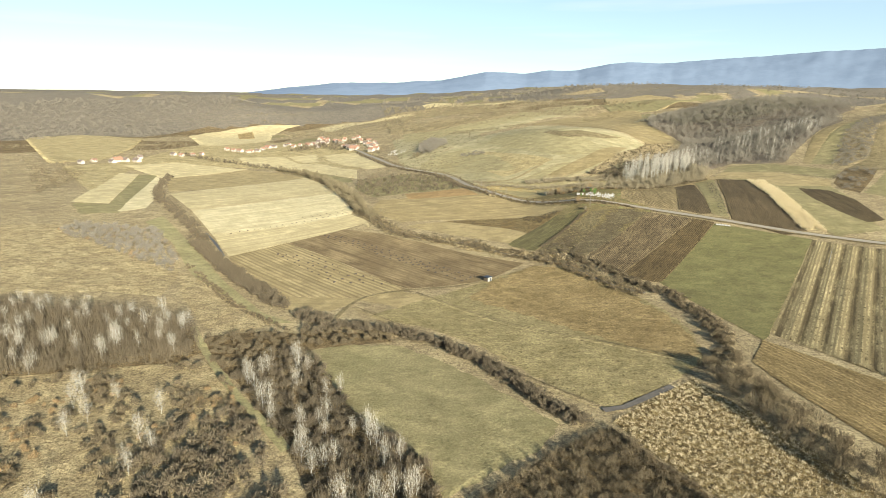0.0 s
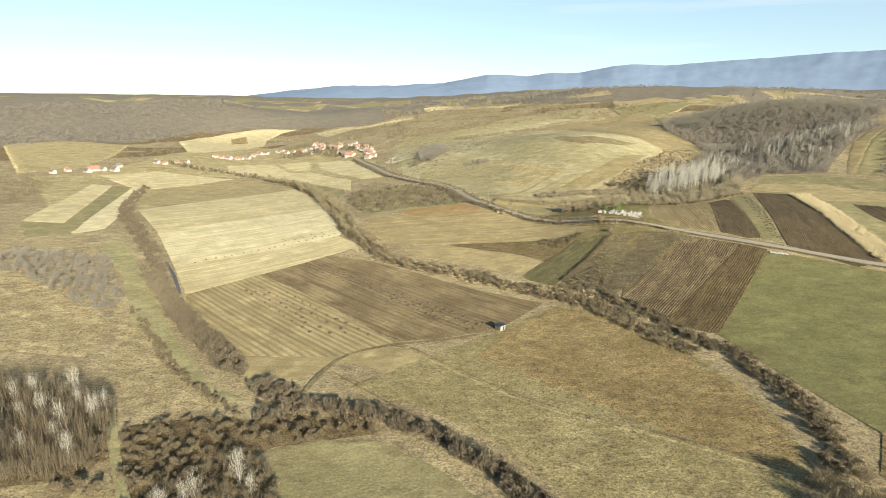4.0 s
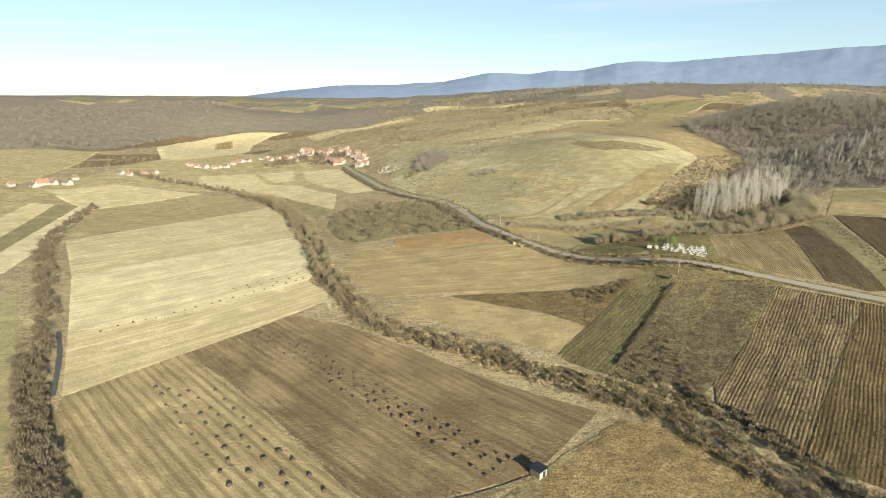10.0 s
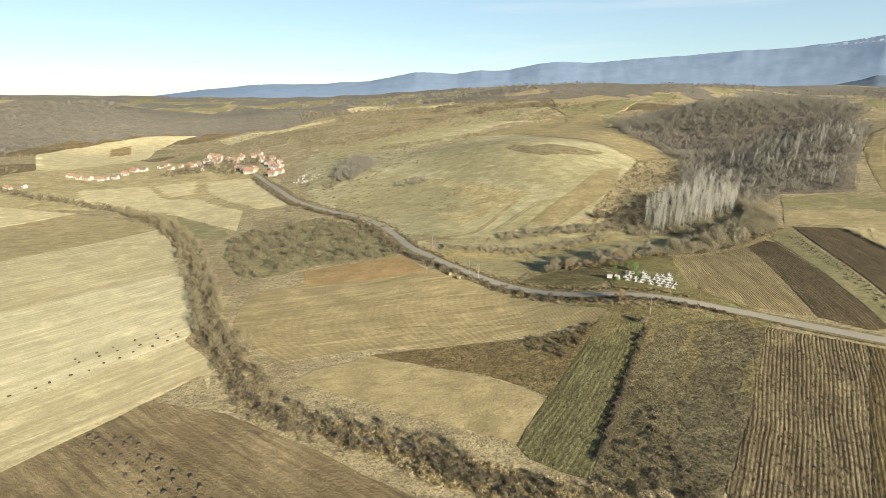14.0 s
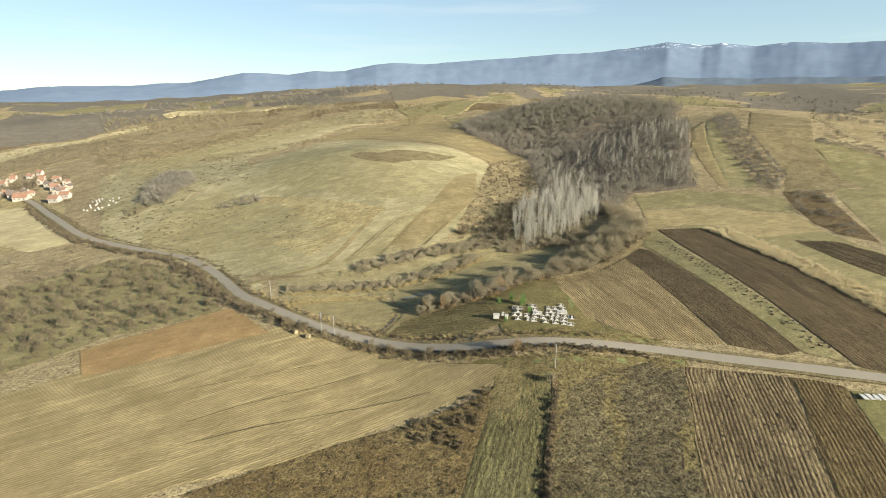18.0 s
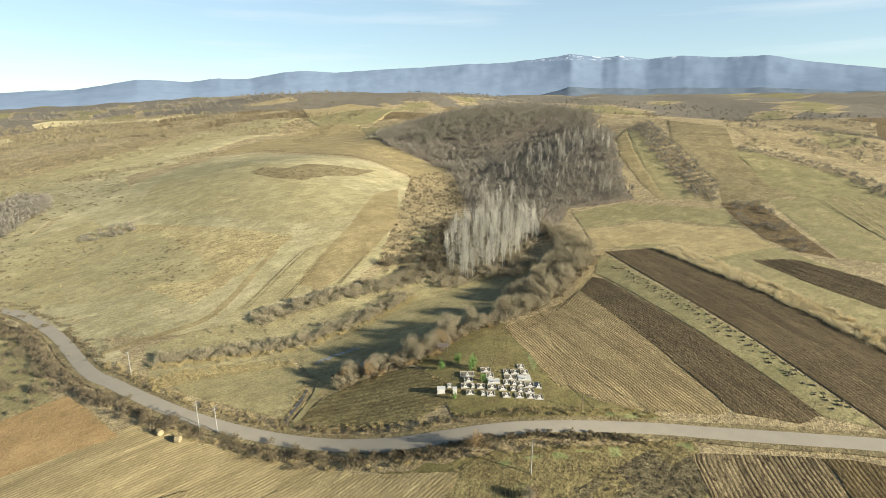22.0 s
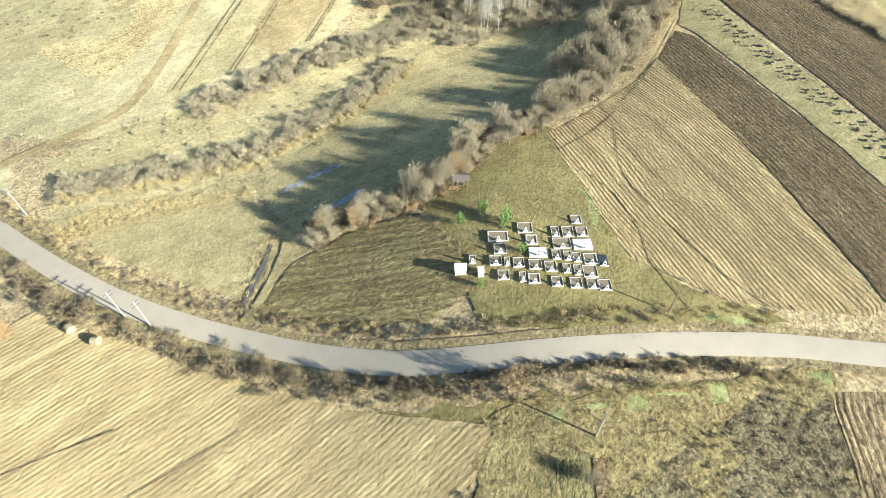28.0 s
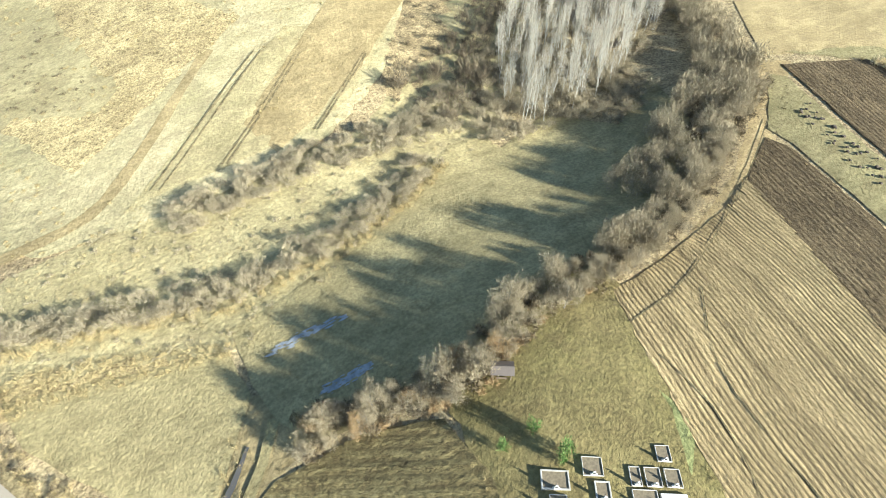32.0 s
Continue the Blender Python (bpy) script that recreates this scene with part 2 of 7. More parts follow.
def land(name, main, second, dark, angle=0.0, rows=0.0, strength=0.5, patch=0.03, bump=0.5, tuft=1.6, grain=0.6):
    """Soil, stubble or grass: two tones in patches, broken streaks along the rows, blotches, tufts and relief."""
    def build(m, nodes, links, bsdf):
        plain = turned(nodes, links, angle)
        streak = turned(nodes, links, angle, (0.02 if rows else 0.12, 1, 1))
        smear = turned(nodes, links, angle, (0.2 if rows else 0.6, 1, 1))
        half = tuple(0.5 * a + 0.5 * b for a, b in zip(dark, main))
        light = tuple(min(0.9, 1.25 * c) for c in main)
        colour = mixed(nodes, links, noisy(nodes, links, plain, patch, 6.0, 0.4, 0.6, 0.6), main, second)
        colour = mixed(nodes, links, noisy(nodes, links, turned(nodes, links, angle + 40), patch * 2.1, 6.0, 0.5, 0.68, 0.65), colour, light)
        colour = mixed(nodes, links, noisy(nodes, links, streak, 0.22, 3.0, 0.5 if rows else 0.54, 0.7 if rows else 0.95), colour, half)
        colour = mixed(nodes, links, noisy(nodes, links, streak, 0.6, 3.0, 0.52, 0.72 if rows else 1.0), colour, light)
        colour = mixed(nodes, links, noisy(nodes, links, smear, tuft * 0.12, 7.0, 0.5, 0.66, 0.72), colour, half)
        fine = turned(nodes, links, angle, (0.6, 1, 1)) if rows else plain
        if grain > 0.4:
            colour = mixed(nodes, links, noisy(nodes, links, fine, tuft * 0.42, 5.0, 0.52, 0.64, 0.75), colour, dark)
        colour = shade(nodes, links, colour, plain, 0.1, 0.9, 1.1, 4.0)
        colour = shade(nodes, links, colour, smear, 0.45, 1 - 0.35 * grain, 1 + 0.35 * grain, 5.0, 0.65)
        colour = shade(nodes, links, colour, fine, tuft * 0.8, 1 - 0.75 * grain, 1 + 0.75 * grain, 5.0, 0.7)
        relief = noisy(nodes, links, fine, tuft * 0.7, 5.0, 0.25, 0.75, 0.7)
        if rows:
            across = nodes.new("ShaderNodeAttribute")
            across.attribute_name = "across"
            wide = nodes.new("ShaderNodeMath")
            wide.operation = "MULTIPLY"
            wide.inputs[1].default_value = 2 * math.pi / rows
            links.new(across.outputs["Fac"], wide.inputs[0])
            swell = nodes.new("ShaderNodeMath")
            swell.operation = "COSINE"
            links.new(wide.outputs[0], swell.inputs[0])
            # the troughs between the ridges take the dark tone
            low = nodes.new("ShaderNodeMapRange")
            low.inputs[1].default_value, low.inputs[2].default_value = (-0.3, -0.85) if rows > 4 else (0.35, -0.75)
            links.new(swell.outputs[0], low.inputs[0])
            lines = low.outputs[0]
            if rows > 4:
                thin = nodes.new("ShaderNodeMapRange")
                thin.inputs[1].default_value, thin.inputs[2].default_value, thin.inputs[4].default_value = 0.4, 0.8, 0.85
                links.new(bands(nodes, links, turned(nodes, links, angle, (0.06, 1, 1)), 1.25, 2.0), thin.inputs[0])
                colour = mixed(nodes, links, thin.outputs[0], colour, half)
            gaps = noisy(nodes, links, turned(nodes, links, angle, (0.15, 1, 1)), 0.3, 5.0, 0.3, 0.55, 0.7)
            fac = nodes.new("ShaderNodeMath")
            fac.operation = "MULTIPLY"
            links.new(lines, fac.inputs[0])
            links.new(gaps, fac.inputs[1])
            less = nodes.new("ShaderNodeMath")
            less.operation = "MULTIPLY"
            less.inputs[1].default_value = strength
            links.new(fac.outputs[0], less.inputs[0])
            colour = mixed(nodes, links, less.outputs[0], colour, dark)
        links.new(colour, bsdf.inputs["Base Color"])
        b = nodes.new("ShaderNodeBump")
        b.inputs["Strength"].default_value, b.inputs["Distance"].default_value = bump, 0.5
        links.new(relief, b.inputs["Height"])
        links.new(b.outputs[0], bsdf.inputs["Normal"])
        bsdf.inputs["Roughness"].default_value = 0.95
        bsdf.inputs["Specular IOR Level"].default_value = 0.1
    return material(name, build)


def plain(name, colour, rough=0.8, vary=0.25, scale=1.5, metal=0.0, bump=0.2, far=None):
    """A painted, cast or natural surface with stains at two scales."""
    def build(m, nodes, links, bsdf):
        v = turned(nodes, links, 0)
        low = tuple(c * (1 - vary) for c in colour)
        c = mixed(nodes, links, noisy(nodes, links, v, scale, 4.0), colour, low)
        c = mixed(nodes, links, noisy(nodes, links, v, scale * 9, 3.0, 0.5, 0.8), c, tuple(x * (1 - vary * 0.7) for x in colour))
        info = nodes.new("ShaderNodeObjectInfo")
        c = mixed(nodes, links, info.outputs["Random"], c, mixed(nodes, links, 0.35, c, far or tuple(x * 0.75 for x in colour)))
        links.new(c, bsdf.inputs["Base Color"])
        b = nodes.new("ShaderNodeBump")
        b.inputs["Strength"].default_value, b.inputs["Distance"].default_value = bump, 0.05
        links.new(noisy(nodes, links, v, scale * 6, 4.0), b.inputs["Height"])
        links.new(b.outputs[0], bsdf.inputs["Normal"])
        bsdf.inputs["Roughness"].default_value, bsdf.inputs["Metallic"].default_value = rough, metal
    return material(name, build)


def twiggy(name, one, two, three):
    """Twigs, stalks and leaves: each its own tone."""
    def build(m, nodes, links, bsdf):
        g = nodes.new("ShaderNodeNewGeometry")
        ramp = nodes.new("ShaderNodeValToRGB")
        ramp.color_ramp.elements[0].color, ramp.color_ramp.elements[1].color = (*one, 1), (*three, 1)
        ramp.color_ramp.elements.new(0.5).color = (*two, 1)
        links.new(g.outputs["Random Per Island"], ramp.inputs[0])
        v = turned(nodes, links, 0)
        c = mixed(nodes, links, noisy(nodes, links, v, 0.12, 3.0), ramp.outputs[0], mixed(nodes, links, 0.5, ramp.outputs[0], two))
        links.new(c, bsdf.inputs["Base Color"])
        bsdf.inputs["Roughness"].default_value = 0.9
        bsdf.inputs["Specular IOR Level"].default_value = 0.1
    return material(name, build)


STRAW, OLIVE, BROWN = (0.47, 0.38, 0.20), (0.30, 0.28, 0.11), (0.20, 0.145, 0.08)
LAND = {
    "base": ((0.330, 0.259, 0.140), (0.261, 0.198, 0.108), (0.150, 0.108, 0.060)),
    "woods": ((0.190, 0.150, 0.102), (0.157, 0.125, 0.086), (0.109, 0.082, 0.059)),
    # woods far off, greyed and lightened in colour to stand for haze
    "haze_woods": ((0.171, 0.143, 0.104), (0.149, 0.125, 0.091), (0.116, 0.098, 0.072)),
    "straw": ((0.383, 0.306, 0.152), (0.305, 0.236, 0.114), (0.169, 0.124, 0.059)),
    "lawn": ((0.164, 0.131, 0.055), (0.131, 0.111, 0.042), (0.090, 0.067, 0.029)),
    "olive": ((0.236, 0.196, 0.095), (0.204, 0.173, 0.080), (0.139, 0.109, 0.051)),
    "meadow": ((0.280, 0.226, 0.108), (0.239, 0.191, 0.086), (0.141, 0.107, 0.049)),
    "grass2": ((0.177, 0.139, 0.061), (0.203, 0.162, 0.072), (0.102, 0.077, 0.035)),
    "green": ((0.147, 0.132, 0.053), (0.165, 0.144, 0.059), (0.103, 0.086, 0.037)),
    "green2": ((0.131, 0.115, 0.049), (0.155, 0.133, 0.062), (0.065, 0.052, 0.026)),
    "fallow": ((0.297, 0.216, 0.097), (0.250, 0.179, 0.078), (0.156, 0.106, 0.045)),
    "reedy": ((0.216, 0.160, 0.072), (0.176, 0.121, 0.051), (0.103, 0.069, 0.029)),
    "plough": ((0.104, 0.076, 0.040), (0.134, 0.099, 0.053), (0.058, 0.041, 0.021)),
    "plough2": ((0.171, 0.122, 0.062), (0.301, 0.221, 0.112), (0.102, 0.069, 0.035)),
    "pale": ((0.470, 0.382, 0.206), (0.411, 0.332, 0.173), (0.295, 0.225, 0.115)),
    "palest": ((0.511, 0.427, 0.247), (0.455, 0.377, 0.210), (0.345, 0.274, 0.142)),
    "pale_g": ((0.218, 0.182, 0.087), (0.178, 0.155, 0.070), (0.102, 0.077, 0.035)),
    "tan": ((0.325, 0.250, 0.123), (0.280, 0.213, 0.102), (0.154, 0.111, 0.053)),
    "tanred": ((0.306, 0.199, 0.088), (0.267, 0.174, 0.077), (0.202, 0.127, 0.054)),
    "weeds": ((0.148, 0.119, 0.064), (0.176, 0.144, 0.079), (0.062, 0.047, 0.028)),
    "stalks": ((0.167, 0.136, 0.071), (0.133, 0.107, 0.056), (0.063, 0.048, 0.027)),
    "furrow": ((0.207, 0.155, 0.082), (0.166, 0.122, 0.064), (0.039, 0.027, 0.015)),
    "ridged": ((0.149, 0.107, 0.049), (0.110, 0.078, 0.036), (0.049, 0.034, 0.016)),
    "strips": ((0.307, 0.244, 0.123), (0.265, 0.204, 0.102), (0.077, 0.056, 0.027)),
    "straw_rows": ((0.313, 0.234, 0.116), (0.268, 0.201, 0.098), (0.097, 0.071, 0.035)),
    "hill": ((0.332, 0.280, 0.155), (0.254, 0.218, 0.111), (0.165, 0.132, 0.070)),
    "hill_g": ((0.289, 0.243, 0.125), (0.250, 0.207, 0.102), (0.168, 0.129, 0.067)),
    "hill_low": ((0.220, 0.174, 0.089), (0.174, 0.134, 0.067), (0.112, 0.084, 0.044)),
    "rough": ((0.400, 0.314, 0.166), (0.296, 0.224, 0.118), (0.171, 0.123, 0.062)),
    "bracken": ((0.181, 0.129, 0.063), (0.144, 0.103, 0.051), (0.078, 0.054, 0.030)),
    "green_mown": ((0.255, 0.210, 0.103), (0.222, 0.182, 0.087), (0.125, 0.096, 0.046)),
    "hay": ((0.247, 0.191, 0.094), (0.208, 0.158, 0.075), (0.130, 0.096, 0.046)),
    "lawn_g": ((0.178, 0.179, 0.071), (0.160, 0.166, 0.065), (0.114, 0.106, 0.045)),
    "strip": ((0.277, 0.238, 0.117), (0.243, 0.210, 0.098), (0.169, 0.134, 0.065)),
    # scrub grass, its colour lightened to imitate haze over the far slopes
    "hazed_scrub": ((0.323, 0.251, 0.132), (0.253, 0.192, 0.102), (0.153, 0.112, 0.060)),
}
made_land = {}


def land_of(key, angle=0.0, rows=0.0):
    tag = (key, round(angle), round(rows, 1))
    if tag not in made_land:
        soft = key in ("lawn", "lawn_g", "olive", "green", "green_mown", "pale", "palest", "pale_g", "hill", "hill_g", "tanred", "tan", "hay", "strip")
        bare = key in ("pale", "palest", "plough", "plough2")
        coarse = key in ("stalks", "weeds", "bracken", "reedy", "hazed_scrub", "fallow", "rough")
        strong = 0.95 if rows > 4 or key in ("furrow", "ridged") else 0.92 if key == "straw_rows" else 0.75 if key == "plough" else 0.62 if key == "tan" else 0.3 if bare else 0.55
        made_land[tag] = land(key + "_land", *LAND[key], angle=angle, rows=rows, strength=strong if rows else 0,
                              patch=0.03 if key in ("base", "hill") else 0.09 if key == "rough" else 0.045, bump=0.45 if soft else 1.0 if coarse else 0.7,
                              tuft=1.6 if key in ("hill", "hill_g", "hay") else 2.0 if soft else 2.5 if coarse else 2.2,
                              grain=0.14 if key in ("pale", "palest", "tan", "tanred", "plough2") else 0.28 if soft or key == "straw_rows" else 0.6 if coarse else 0.5)
    return made_land[tag]


M_ROAD = plain("worn_asphalt", (0.262, 0.221, 0.160), 0.9, 0.1, 0.35)
M_MUD = plain("wet_mud", (0.139, 0.115, 0.086), 0.6, 0.35, 0.6)
M_FROST = plain("frosted_grass", (0.30, 0.31, 0.31), 0.85, 0.45, 1.0)
M_WATER = plain("ditch_water", (0.090, 0.082, 0.070), 0.6, 0.3, 0.4, bump=0.05)
M_STONE = plain("white_gravestone", (0.500, 0.470, 0.408), 0.7, 0.2, 2.0)
M_KERB = plain("grave_kerb", (0.395, 0.366, 0.310), 0.8, 0.3, 1.5)
M_CONC = plain("grey_concrete", (0.282, 0.269, 0.248), 0.85, 0.3, 1.2)
M_POLE = plain("pale_concrete_pole", (0.269, 0.248, 0.215), 0.85, 0.2, 0.8)
M_SOIL = plain("grave_soil", (0.173, 0.136, 0.082), 0.95, 0.4, 3.0)
M_METAL = plain("grey_iron", (0.107, 0.107, 0.107), 0.5, 0.2, 4.0, 0.7)
M_TIN = plain("brown_tin_roof", (0.100, 0.080, 0.064), 0.55, 0.2, 1.0)
M_WOOD = plain("weathered_wood", (0.175, 0.128, 0.081), 0.85, 0.35, 2.5)
M_WALL = plain("lime_plaster", (0.38, 0.34, 0.275), 0.9, 0.2, 0.4, far=(0.47, 0.38, 0.27))
M_TILE = plain("red_roof_tile", (0.30, 0.155, 0.095), 0.9, 0.35, 0.6, far=(0.20, 0.13, 0.09))
M_OLD_TILE = plain("weathered_roof_tile", (0.17, 0.125, 0.10), 0.9, 0.35, 0.6)
M_PANE = plain("window_glass", (0.034, 0.040, 0.047), 0.12, 0.2, 1.0)
M_HAY = plain("straw_bale", (0.280, 0.221, 0.118), 0.95, 0.35, 3.0)
M_TARP = plain("black_tarpaulin", (0.020, 0.021, 0.024), 0.45, 0.3, 1.0)
M_BARK = plain("grey_bark", (0.168, 0.141, 0.107), 0.95, 0.3, 2.0)
M_BIRCH = plain("pale_bark", (0.377, 0.353, 0.295), 0.9, 0.2, 2.0)
M_DUNG = plain("manure", (0.082, 0.059, 0.037), 0.95, 0.4, 4.0)
M_PLAQUE = plain("dark_granite", (0.034, 0.037, 0.047), 0.25, 0.2, 2.0)
T_GREY = twiggy("grey_twigs", (0.061, 0.047, 0.030), (0.115, 0.090, 0.057), (0.180, 0.145, 0.093))
T_TAN = twiggy("tan_twigs", (0.115, 0.093, 0.058), (0.230, 0.190, 0.120), (0.345, 0.290, 0.187))
T_DOME = twiggy("brown_wood_twigs", (0.135, 0.118, 0.079), (0.196, 0.174, 0.119), (0.257, 0.228, 0.159))
T_VALLEY = twiggy("valley_wood_twigs", (0.110, 0.094, 0.070), (0.168, 0.146, 0.112), (0.235, 0.208, 0.162))
# distance haze is put into these tones: pale, with little contrast
T_FAR = twiggy("hazy_wood_twigs", (0.131, 0.113, 0.086), (0.152, 0.131, 0.098), (0.172, 0.148, 0.112))
T_BROWN = twiggy("brown_twigs", (0.066, 0.049, 0.030), (0.122, 0.094, 0.055), (0.194, 0.153, 0.091))
T_RUST = twiggy("rusty_oak_leaves", (0.167, 0.105, 0.048), (0.230, 0.153, 0.075), (0.279, 0.209, 0.111))
T_PALE = twiggy("pale_poplar_twigs", (0.225, 0.200, 0.154), (0.339, 0.307, 0.241), (0.461, 0.420, 0.339))
T_REED = twiggy("dry_reeds", (0.209, 0.150, 0.066), (0.293, 0.226, 0.105), (0.376, 0.303, 0.153))
T_CORN = twiggy("standing_corn_straw", (0.377, 0.302, 0.166), (0.498, 0.408, 0.241), (0.590, 0.498, 0.317))
T_PINE = twiggy("pine_needles", (0.068, 0.114, 0.036), (0.114, 0.182, 0.051), (0.172, 0.252, 0.068))
# tones raised so that far scrub looks hazed
T_FOREST = twiggy("hazed_scrub_twigs", (0.120, 0.093, 0.055), (0.170, 0.139, 0.080), (0.223, 0.183, 0.109))


# ---- building helpers ----
def mesh_of(name, verts, faces, mat):
    """A mesh from arrays of places and of equally long faces."""
    verts, faces = np.asarray(verts, np.float32), np.asarray(faces, np.int32)
    me = bpy.data.meshes.new(name)
    n, k = faces.shape
    me.vertices.add(len(verts)), me.loops.add(n * k), me.polygons.add(n)
    me.vertices.foreach_set("co", verts.ravel())
    me.loops.foreach_set("vertex_index", faces.ravel())
    me.polygons.foreach_set("loop_start", np.arange(0, n * k, k, dtype=np.int32))
    me.materials.append(mat)
    me.update(calc_edges=True)
    return me


def mesh_from(name, bm, mat):
    me = bpy.data.meshes.new(name)
    bm.to_mesh(me)
    bm.free()
    me.materials.append(mat)
    return me


def part(name, bm, mat, parent, label=""):
    ob = new(name, bm if isinstance(bm, bpy.types.Mesh) else mesh_from(name, bm, mat))
    ob.parent = parent
    if label:
        ob["label"] = label
    return ob


def empty(name, m, label, category, group=""):
    ob = new(name)
    ob.matrix_basis = m
    return tagged(ob, label, category, group)


def box(sx, sy, sz, at=(0, 0, 0), bevel=0.0, turn=None):
    """A box that stands on its place."""
    bm = bmesh.new()
    bmesh.ops.create_cube(bm, size=1, matrix=Matrix.Translation((at[0], at[1], at[2] + sz / 2)) @ Matrix.Diagonal((sx, sy, sz, 1)))
    if bevel:
        bmesh.ops.bevel(bm, geom=bm.edges[:], offset=bevel, segments=1, affect="EDGES")
    if turn:
        bmesh.ops.transform(bm, matrix=turn, verts=bm.verts[:])
    return bm


def joined(*bms):
    out = bmesh.new()
    for b in bms:
        me = bpy.data.meshes.new("tmp")
        b.to_mesh(me)
        b.free()
        out.from_mesh(me)
        bpy.data.meshes.remove(me)
    return out


def rod(a, b, r1, r2, sides=7):
    bm = bmesh.new()
    a, b = Vector(a), Vector(b)
    turn = (b - a).to_track_quat("Z", "Y").to_matrix().to_4x4()
    bmesh.ops.create_cone(bm, cap_ends=True, segments=sides, radius1=r1, radius2=r2, depth=(b - a).length,
                          matrix=Matrix.Translation((a + b) / 2) @ turn)
    return bm


def spread(line, step, side=0.0, jitter=0.0, rng=random):
    """Places along a line, shifted to its left by side."""
    out = []
    for (x0, y0), (x1, y1) in zip(line, line[1:]):
        d = math.hypot(x1 - x0, y1 - y0)
        n = max(1, int(d / step))
        for k in range(n):
            f = (k + rng.random() * 0.8) / n
            j = side + rng.uniform(-jitter, jitter)
            out.append((x0 + (x1 - x0) * f - (y1 - y0) / d * j, y0 + (y1 - y0) * f + (x1 - x0) / d * j))
    return out


def inside(p, poly):
    x, y = p
    odd = False
    for (x0, y0), (x1, y1) in zip(poly, poly[1:] + poly[:1]):
        if (y0 > y) != (y1 > y) and x < (x1 - x0) * (y - y0) / (y1 - y0) + x0:
            odd = not odd
    return odd


def strewn(poly, spacing, rng=random):
    """Uneven places that fill an outline."""
    xs, ys = [p[0] for p in poly], [p[1] for p in poly]
    out, y = [], min(ys)
    while y < max(ys):
        x = min(xs)
        while x < max(xs):
            p = (x + rng.uniform(-1.0, 1.0) * spacing, y + rng.uniform(-1.0, 1.0) * spacing)
            if inside(p, poly):
                out.append(p)
            x += spacing
        y += spacing
    return out


def smooth_line(pts, step=4.0):
    """A rounded line through the points."""
    p = [Vector((*q, 0)) for q in pts]
    p = [2 * p[0] - p[1]] + p + [2 * p[-1] - p[-2]]
    out = []
    for a, b, c, d in zip(p, p[1:], p[2:], p[3:]):
        n = max(1, int((c - b).length / step))
        for k in range(n):
            t = k / n
            q = 0.5 * ((2 * b) + (c - a) * t + (2 * a - 5 * b + 4 * c - d) * t * t + (3 * b - a - 3 * c + d) * t ** 3)
            out.append((q.x, q.y))
    out.append((pts[-1][0], pts[-1][1]))
    return out


def ribbon(name, pts, width, lift, mat, label, category, kind="structure", crown=0.0, ragged=0.0, across=4):
    """A strip that lies on the land along a line."""
    line = smooth_line(pts)
    verts, faces = [], []
    for n, (x, y) in enumerate(line):
        x0, y0 = line[max(n - 1, 0)]
        x1, y1 = line[min(n + 1, len(line) - 1)]
        d = math.hypot(x1 - x0, y1 - y0)
        nx, ny = -(y1 - y0) / d, (x1 - x0) / d
        w = width * (1 + ragged * noise.noise((x * 0.15, y * 0.15, 3.0)))
        c = lie(x, y)
        for k in range(across + 1):
            s = (k / across - 0.5) * w
            px, py = x + nx * s, y + ny * s
            edge = abs(2 * k / across - 1)
            verts.append((px, py, max(c, lie(px, py)) * 0.5 + 0.5 * lie(px, py) + lift + 0.09 + crown * (1 - edge * edge)))
    for n in range(len(line) - 1):
        for k in range(across):
            a = n * (across + 1) + k
            faces.append((a, a + across + 1, a + across + 2, a + 1))
    ob = new(name, mesh_of(name, verts, faces, mat))
    return tagged(ob, label, category, kind=kind)


# ---- the ground, one sheet to the horizon ----
def steps(low, high, fine, far):
    mid = list(np.arange(low, high + 0.1, fine))
    out, step = [], fine
    edge = high
    while edge < far:
        step = min(step * 1.08, 220)
        edge += step
        out.append(edge)
    down, step, edge = [], fine, low
    while edge > -far:
        step = min(step * 1.08, 220)
        edge -= step
        down.append(edge)
    return np.array(down[::-1] + mid + out)


gx, gy = steps(-520, 440, 4.0, 4900), steps(-330, 540, 4.0, 4900)
mx, my = np.meshgrid(gx, gy)
far = np.clip((np.hypot(mx, my) - 300) / 900, 0, 1)
bumps = np.sin(mx * 0.011 + 1.3) * np.cos(my * 0.013) * 7 + np.sin(mx * 0.031 + my * 0.02) * 2.5
mz = ground_height(mx, my) + far * bumps - far * 2
nx, ny = len(gx), len(gy)
idx = np.arange(nx * ny).reshape(ny, nx)
quads = np.stack([idx[:-1, :-1], idx[:-1, 1:], idx[1:, 1:], idx[1:, :-1]], -1).reshape(-1, 4)
ground = new("ground", mesh_of("ground", np.stack([mx, my, mz], -1).reshape(-1, 3), quads, land_of("base")))
tagged(ground, "rolling winter farmland of dry grass and brown scrub", "ground", kind="structure")
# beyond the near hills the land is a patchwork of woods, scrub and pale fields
# the far woods carry distance haze in their base colour
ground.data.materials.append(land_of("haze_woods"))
ground.data.materials.append(land_of("pale_g"))
ground.data.materials.append(land_of("bracken"))
mid_x, mid_y = (mx[:-1, :-1] + mx[1:, 1:]) / 2, (my[:-1, :-1] + my[1:, 1:]) / 2
cover = np.zeros(mid_x.shape, np.int32)
